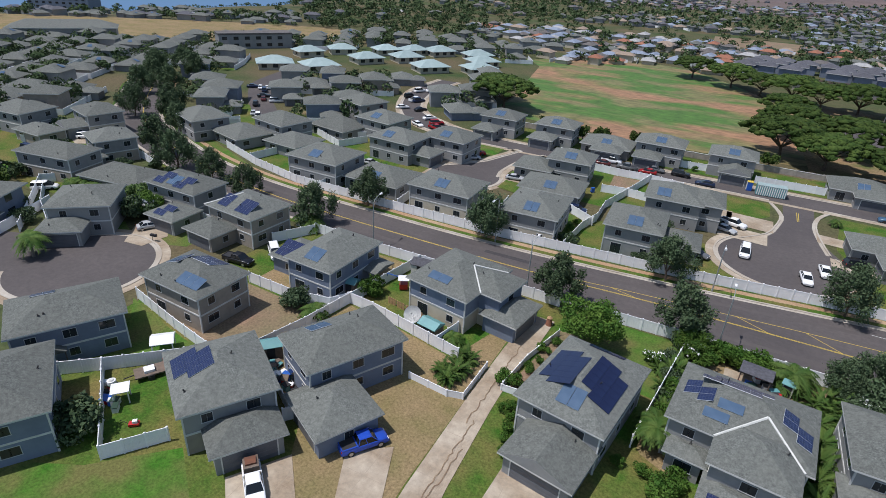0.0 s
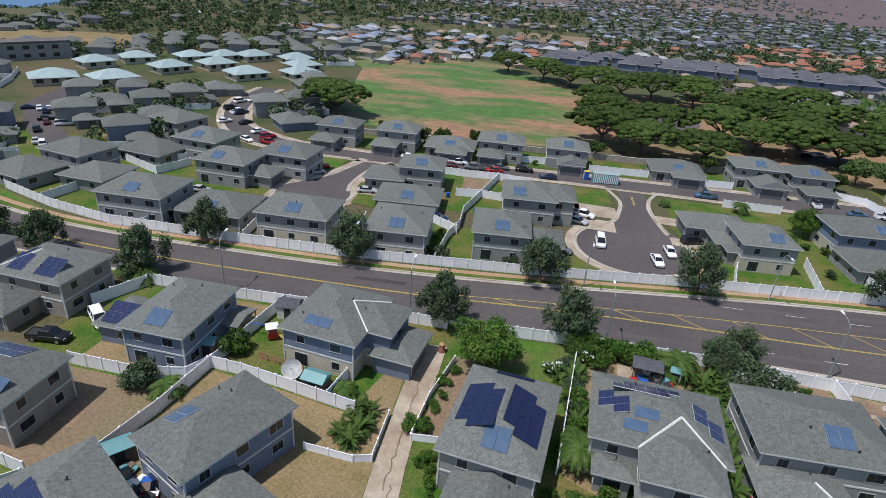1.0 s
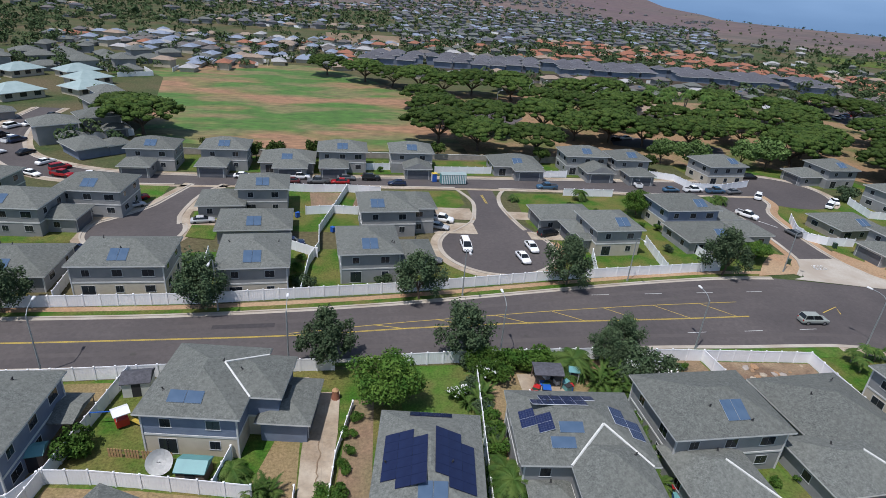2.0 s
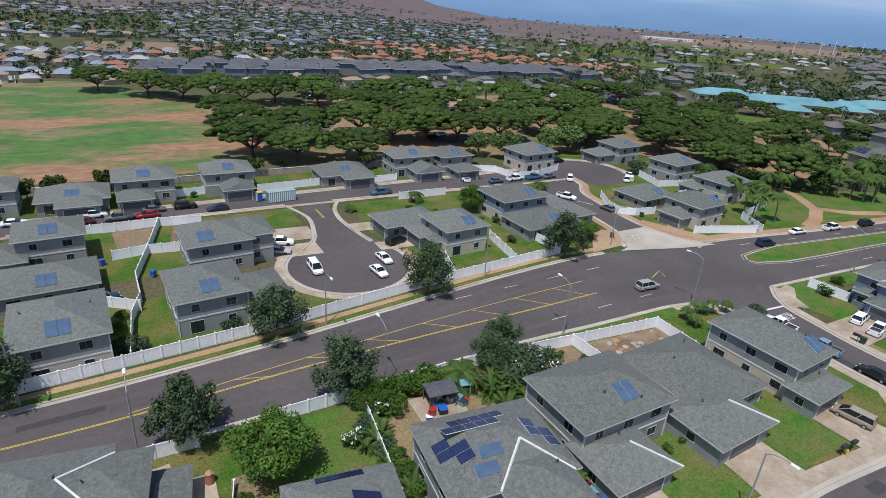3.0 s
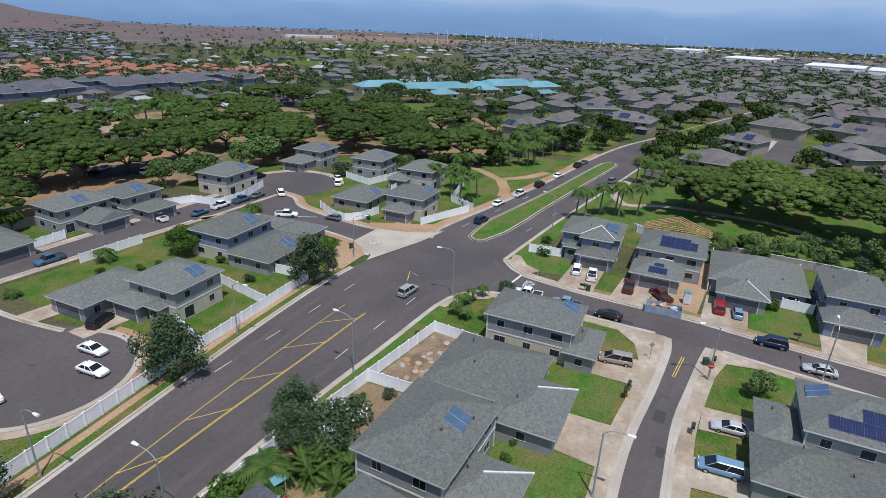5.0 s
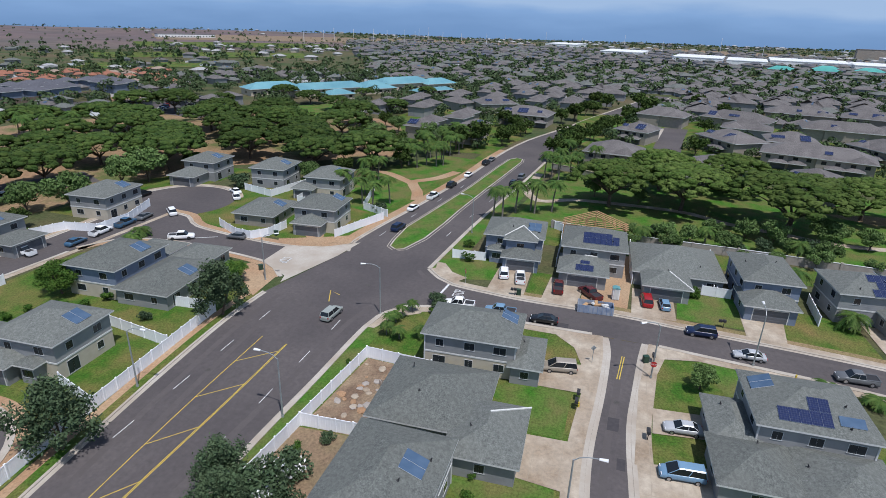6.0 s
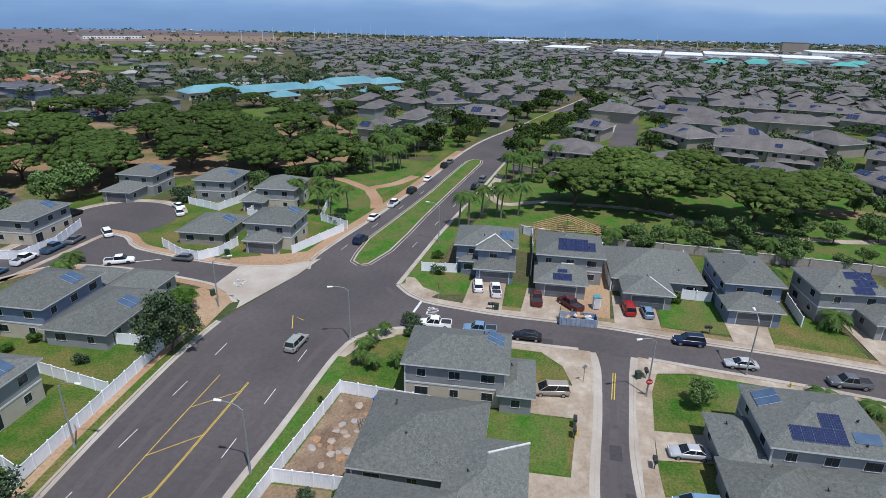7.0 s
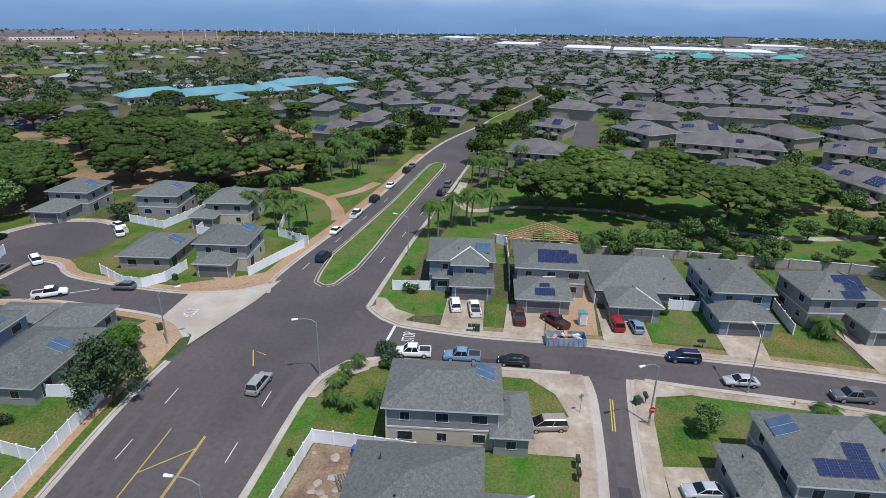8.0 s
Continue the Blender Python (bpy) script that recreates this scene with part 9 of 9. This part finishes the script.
rows, woods = list(FAR_ROWS), []
for ring, (r0, r1, step) in enumerate(((296, 560, 11.0), (560, 1100, 15.5), (1100, 1640, 24.0), (1640, 2600, 40.0))):
    n = int(r1 / step)
    for i in range(-n, n + 1):
        for j in range(-n, n + 1):
            x, y = i * step + rnd.uniform(-0.3, 0.3) * step, j * step + rnd.uniform(-0.3, 0.3) * step
            r, b = math.hypot(x, y), math.degrees(math.atan2(x, y))
            if not r0 <= r < r1 or b < -78 or b > 128:
                continue
            if r < 420 and not free(x, y, 9):
                continue
            if r < 400 and mid and min((x - p[0]) ** 2 + (y - p[1]) ** 2 for p in mid) < 170:
                continue
            k = noise.noise(Vector((x / 130, y / 130, 1.5)))
            ph, pt, slots = 0.5, 0.7, (0, 0, 0, 2)
            if b < -40:
                ph, pt, slots = (0.6, 0.5, (0, 0, 2, 0)) if r < 450 else (0.0, 0.03, (0,))
            elif b < -24:
                ph, pt = (0.3, 0.5) if r < 330 else ((0.05, 0.9) if r < 520 else (0.1 if k > 0 else 0.0, 0.6))
            elif b < 3:
                ph, pt, slots = (0.85, 0.35, (7, 1, 4, 8, 7, 1, 0, 8, 3)) if r < 440 else ((0.0, 0.15, (0,)) if r < 520 else ((0.75, 0.5, (0, 8, 2, 2, 0, 7)) if k > -0.2 else (0.1, 0.9, (0, 1))))
                if r > 900:
                    ph, pt, slots = (0.75, 0.25, (0, 2, 2, 0)) if k > -0.25 and r < 1700 else (0.0, 0.05, (0,))
            elif b < 32:
                ph, pt, slots = (0.6, 0.8, (1, 7, 0, 1, 4)) if r < 410 else ((0.3, 0.95, (3, 1, 1, 0)) if r < 470 else ((0.75, 0.6, (0, 2, 8, 0, 2)) if r < 1000 else ((0.4, 0.3, (0, 2)) if r < 1500 and k > -0.1 else (0.0, 0.02, (0,)))))
                if b > 16 and 380 < r < 560:
                    ph, pt, slots = (0.75, 0.6, (3, 3, 3, 7)) if k > -0.12 else (0.15, 1.0, (3,))
            elif b < 44:
                ph, pt, slots = (0.4, 0.7, (1, 0, 1)) if r < 410 else (0.75, 0.7, (3, 3, 7, 3)) if r < 520 else ((0.1, 0.4, (0, 1, 4)) if r < 820 else (0.0, 0.06, (0,)))
            elif b < 62:
                ph, pt, slots = (0.55, 0.75, (1, 0, 1)) if r < 460 else ((0.08, 0.35 + 0.6 * k, (0, 1, 4)) if r < 900 else (0.01, 0.08, (4,)))
            else:
                ph, pt, slots = (0.62, 1.0, (1, 1, 1, 0)) if r < 700 else ((0.7, 0.75, (1, 1, 0, 2)) if r < 1100 else (0.12, 0.5, (1, 0, 4)))
            if terrain(x, y) > 22:
                continue
            if 700 < x < 1180 and -480 < y < 40:
                ph, pt = 0.55, 0.12
            small = 0.62 if b < 44 else 0.8 if b < 62 else 1.0
            if rnd.random() < ph:
                rows.append((x, y, rnd.choice((0.1, 1.67)) + k + rnd.uniform(-0.2, 0.2), rnd.uniform(10.5, 15.5) * small, rnd.uniform(8, 9.8) * small, rnd.choice((2.4, 2.4, 4.2)) * (0.5 + 0.5 * small), rnd.choice(slots)))
            if rnd.random() < pt:
                woods.append((x + rnd.uniform(-8, 8), y + rnd.uniform(-8, 8), rnd.uniform(1.8, 3.8) * (1.25 if b > 44 and r < 700 else 1)))
            for q in range(2):
                if rnd.random() < pt * 0.75:
                    woods.append((x + rnd.uniform(-9, 9), y + rnd.uniform(-9, 9), rnd.uniform(1.1, 2.4)))
far_houses("distant_houses", rows, "many distant houses with grey, brown and orange roofs")
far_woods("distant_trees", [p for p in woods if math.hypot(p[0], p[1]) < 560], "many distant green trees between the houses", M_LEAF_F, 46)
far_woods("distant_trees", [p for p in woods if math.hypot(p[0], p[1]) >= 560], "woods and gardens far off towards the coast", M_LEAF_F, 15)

# ---- gardens, fences and trees of the middle distance ----
more, plots, walls_white = [], [], []
for k, (x, y) in enumerate(mid):
    r = math.hypot(x, y)
    eastern = x > 120
    if r < 300 and not eastern:
        a = radians(31) + rnd.uniform(-0.1, 0.1)
        ca, sa = math.cos(a), math.sin(a)
        at = lambda u, v: (x + ca * u - sa * v, y + sa * u + ca * v)
        if min(((ROADS_XY - at(u, v)) ** 2).sum(1).min() for u in (-6.4, 6.4) for v in (-6.6, 6.6)) > 16:
            for u0, u1, v0, v1 in ((-6.4, 6.4, -6.8, -3), (-6.4, 6.4, 3, 6.8)):
                plots.append(([at(u0, v0), at(u1, v0), at(u1, v1), at(u0, v1)], rnd.choice((0, 0, 1, 2, 3))))
            for u0, v0, u1, v1 in ((-6.6, -6.9, 6.6, -6.9), (6.6, -6.9, 6.6, 6.9)):
                if rnd.random() < 0.95:
                    walls_white.append((at(u0, v0), at(u1, v1)))
    for q in range(0 if y > 296 else 7 if eastern else 3):
        a, d = rnd.uniform(0, 6.28), rnd.uniform(6.5, 15) if eastern else rnd.uniform(6.6, 8.5)
        tx, ty = x + d * math.cos(a), y + d * math.sin(a)
        if (free(tx, ty, 6.5) or (x, y) in west and ((ROADS_XY - (tx, ty)) ** 2).sum(1).min() > 30) and (not eastern or not in_terrace(tx, ty) and all(abs(tx - p[0]) > 8 or abs(ty - p[1]) > 7 for p in east)):
            if r > (165 if eastern else 130):
                more.append((tx, ty, rnd.uniform(1.6, 3.6)))
            elif rnd.random() < 0.2:
                palm(tx, ty, rnd.choice((5, 6.5)), 1.0, rnd.randrange(3))
            else:
                tree("far", tx, ty, rnd.uniform(0.55, 1.1), rnd.randrange(4))
BELT = [(186, 190), (240, 140), (330, 110), (430, 120), (430, 210), (330, 320), (236, 330), (196, 285)]
for _ in range(900):
    x, y = rnd.uniform(186, 430), rnd.uniform(110, 330)
    if not inside(x, y, BELT) or inside(x, y, [(204, 163), (229, 163), (270, 181), (246, 197), (222, 190)]) or inside(x, y, [(196, 210), (256, 262), (211, 268), (196, 244)]):
        continue
    if any(abs((x - bx) * 0.839 - (y - by) * 0.545) < 0.5 * bw + 4 and abs((x - bx) * 0.545 + (y - by) * 0.839) < 15 for bx, by, bw in ((285, 232, 34), (300, 205, 52), (322, 186, 30), (284, 190, 16), (345, 176, 44), (362, 158, 26), (330, 150, 30))) and rnd.random() < 0.9:
        continue
    if rnd.random() < 0.42:
        more.append((x, y, rnd.uniform(2.2, 4.6)))
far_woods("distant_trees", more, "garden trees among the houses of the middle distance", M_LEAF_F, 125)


def joined(name, quads, mats, label, category):
    """Many flat or upright four-sided pieces in one object."""
    v, f, mi = [], [], []
    for corners, slot in quads:
        f.append(tuple(range(len(v), len(v) + 4)))
        v += corners
        mi.append(slot)
    me = bpy.data.meshes.new(name)
    me.from_pydata(v, [], f)
    for m in mats:
        me.materials.append(m)
    me.polygons.foreach_set("material_index", mi)
    return tagged(new(name, me), label, category, kind="stuff")


joined("gardens", [([(px, py, 0.02 + 0.00005 * i) for px, py in c], s) for i, (c, s) in enumerate(plots)], [M_LAWN, M_GREEN, M_DRYGRASS, M_CONCRETE], "small lawns and yards between distant houses", "gardens")
quads = []
for (x0, y0), (x1, y1) in walls_white:
    n = Vector((y1 - y0, x0 - x1, 0)).normalized() * 0.06
    c = [(x0 - n.x, y0 - n.y), (x1 - n.x, y1 - n.y), (x1 + n.x, y1 + n.y), (x0 + n.x, y0 + n.y)]
    for i in range(4):
        p, q = c[i], c[(i + 1) % 4]
        quads.append(([(*p, 0), (*q, 0), (*q, 1.75), (*p, 1.75)], 0))
    quads.append(([(*p, 1.75) for p in c], 0))
joined("garden_fences", quads, [M_VINYL], "white vinyl fences between distant gardens", "fences")


def scatter(kind, poly, gap, n, s0, s1, keep=()):
    pts = list(keep)
    xs, ys = [p[0] for p in poly], [p[1] for p in poly]
    for _ in range(n):
        x, y = rnd.uniform(min(xs), max(xs)), rnd.uniform(min(ys), max(ys))
        if inside(x, y, poly) and all((x - p[0]) ** 2 + (y - p[1]) ** 2 > gap * gap for p in pts) and ((ROADS_XY - (x, y)) ** 2).sum(1).min() > 64:
            pts.append((x, y))
    for k, (x, y) in enumerate(pts[len(keep):]):
        tree(kind, x, y, rnd.uniform(s0, s1), k % 4)
    return pts


PARK_TREES = [(16, 225), (18, 203), (15, 178), (25, 171), (33, 192), (41, 168), (56, 248), (41, 257), (29, 255), (19, 263), (8, 269), (-3, 279), (52, 196), (63, 228), (71, 217), (60, 186), (90, 224), (71, 184), (81, 181), (96, 179), (115, 200), (82, 251), (97, 252), (118, 184), (160, 225), (145, 182), (157, 161), (180, 161), (232, 194), (258, 193), (293, 178), (252, 144)]
PARK_TREES += [(149, 112), (140, 125), (161, 212), (199, 203), (214, 146), (150, 134), (199, 247), (206, 232), (104, 206), (130, 212), (131, 172), (-20, 292), (-66, 178), (-73, 188), (78, 204), (145, 198), (168, 176), (176, 190), (104, 232), (230, 225), (140, 235), (60, 268), (245, 172), (320, 150), (300, 236), (270, 215), (170, 146), (186, 140), (188, 178), (205, 180), (120, 162), (142, 150)]
for k, (x, y) in enumerate(PARK_TREES):
    tree("umbrella", x, y, (0.98 if x < 225 else 0.62) + 0.25 * ((k * 7) % 5) / 5, k % 4)
SOUTH = [(133.9, 40.1, 1.18, 1.15), (155, 27.1, 1.05, 1.1), (136.7, 22.8, 1.35, 1.15), (157, 8.7, 1.05, 1.1), (129.8, 0.4, 1.6, 1.28), (146, -19.6, 1.08, 1.0), (129, -37, 0.8, 0.8)]
for k, (x, y, q, tall) in enumerate(SOUTH):
    tree("spreading", x, y, q, k % 2, tall)
for k, (x, y) in enumerate(((118.5, 18), (119.4, 11), (118, 6), (121, -5), (126, -9), (122, -13.4), (128.3, -22.6), (143, -33), (146.5, -28), (125.5, -24), (124, -28), (141, 44), (139, 33))):
    tree("light", x, y, 0.75 + 0.12 * (k % 4), k % 2)
scatter("light", [(106, 46), (112, 46), (114, -50), (104, -40)], 5.0, 140, 0.45, 0.85, [p[:2] for p in SOUTH])
for k, (x, y, q) in enumerate(((237, 88, 1.3), (230, 81, 1.2), (189, 88, 1.7), (183, 94, 1.5), (267, 60, 1.5), (324, 53, 1.5), (198, 55, 1.7), (189, 56, 1.6), (179, 58.4, 1.5), (247, 42, 1.3), (328, 30, 1.6), (278, 36, 1.4), (280, 31, 1.2), (343, -2, 1.5), (311, -10, 1.4), (258, 4, 1.2), (206, 13, 1.3), (193, 44, 0.9), (190, 29, 0.8), (176, 27.5, 0.9), (221.9, 50, 1.2), (208, 54, 1.3), (234, 47, 1.1), (290, 52, 1.3), (196, 80, 1.2), (205, 79, 1.2), (218, 77, 1.0), (166, 43, 0.9), (170, 28, 0.8), (152, 36, 0.8))):
    tree("far", x, y, q, k % 4)
for side, wall in (((168.6, 58.6), (166.5, 52.6)), ((166.5, 52.6), (160.5, 42.7))):
    ln = math.hypot(wall[0] - side[0], wall[1] - side[1])
    ob = tagged(new("garden_wall"), "brown block wall beside the town houses", "wall")
    ob.matrix_basis = pose(*side, 0, 0, 0, math.degrees(math.atan2(wall[1] - side[1], wall[0] - side[0])))
    part("panel", box_mesh("panel", M_ROCKWALL, 0, ln, -0.1, 0.1, -0.1, 1.6), ob)
    part("coping", box_mesh("coping", M_CONCRETE, -0.05, ln - 0.15, -0.16, 0.16, 1.6, 1.7), ob)
for k, (x, y, q) in enumerate(((84, 158, 1.5), (108.6, 158.6, 1.7), (78, 163, 1.3), (102, 160, 1.5))):
    tree("light", x, y, q, k % 2)
for k, (x, y) in enumerate(((-34, 157), (-29, 158.5), (-20, 160), (12, 162), (-46, 160), (40, 160), (70, 156))):
    tree("far", x, y, 0.8, k % 4)
for k, (x, y) in enumerate(((112.6, 65.4), (113.2, 63.4), (119.6, 61.4), (122.4, 58.2), (120.6, 57), (123.6, 53.2), (155.8, 59.2), (156.2, 57.1), (150.9, 54.7), (155.4, 51.8), (160, 50), (163, 56), (172, 46), (178, 54))):
    palm(x, y, 6.5, 1.15, k % 3)
for k in range(9):
    palm(166 + 3.4 * k, 98 - 0.9 * k + (k % 3) * 3, 6.5, 1.15, k % 3)
for k, (x, y) in enumerate(((112, 98), (109, 94), (115, 92), (118, 98))):
    palm(x, y, 6.5, 1.0, k % 3)
for k in range(16):
    palm(104 + (k * 7) % 40, 214 + (k * 11) % 26, 8.0, 1.25, k % 3)
for k, p in enumerate([q for q in offset(ne, 5.5) if q.x > 222][::8] + [q for q in offset(se, -6.0) if q.x > 205][::8]):
    if math.hypot(p.x, p.y) < 330 and not in_terrace(p.x, p.y):
        tree("far", p.x + rnd.uniform(-2, 2), p.y + rnd.uniform(-1, 1), rnd.uniform(0.8, 1.6), k % 4)
for k, (x, y) in enumerate(((-144, 102), (-137, 108.6), (-113, 84.5), (-101, 79.8), (-170, 130), (-158, 126), (-170, 146), (-176, 149), (-164, 120), (-183, 152), (-186, 143), (-181, 139))):
    tree("street", x, y, 1.35, k % 4)
for k in range(22):
    car(("sedan", "suv", "hatch")[k % 3], ("white", "silver", "black", "grey", "red", "navy")[(k * 5) % 6], 205 + 4.2 * (k % 11), 228 + 0.55 * (k % 11) * 4.2 + 12 * (k // 11), 100)
for k, (x, y, q) in enumerate(((150, 102, 1.0), (158, 104, 1.2), (166, 106, 1.1), (172, 112, 1.3), (160, 114, 1.2), (150, 121, 1.1), (168, 122, 1.2), (176, 128, 1.3), (186, 126, 1.2), (160, 132, 1.1), (182, 106, 1.2), (196, 108, 1.2), (140, 108, 1.0), (134, 114, 1.0), (126, 120, 1.0), (172, 142, 1.2), (196, 134, 1.2), (204, 124, 1.2), (212, 132, 1.2))):
    tree(("far", "far", "light")[k % 3], x, y, q, k % (2 if k % 3 == 2 else 4))
for k, (x, y) in enumerate(((154.5, 101.4), (152.1, 97.8), (156.7, 96.3), (156.0, 92.8), (158.2, 91.3), (162, 93), (134, 103), (131, 106), (120, 101), (117, 105), (172, 93), (176, 91))):
    palm(x, y, 6.0, 1.1, k % 3)
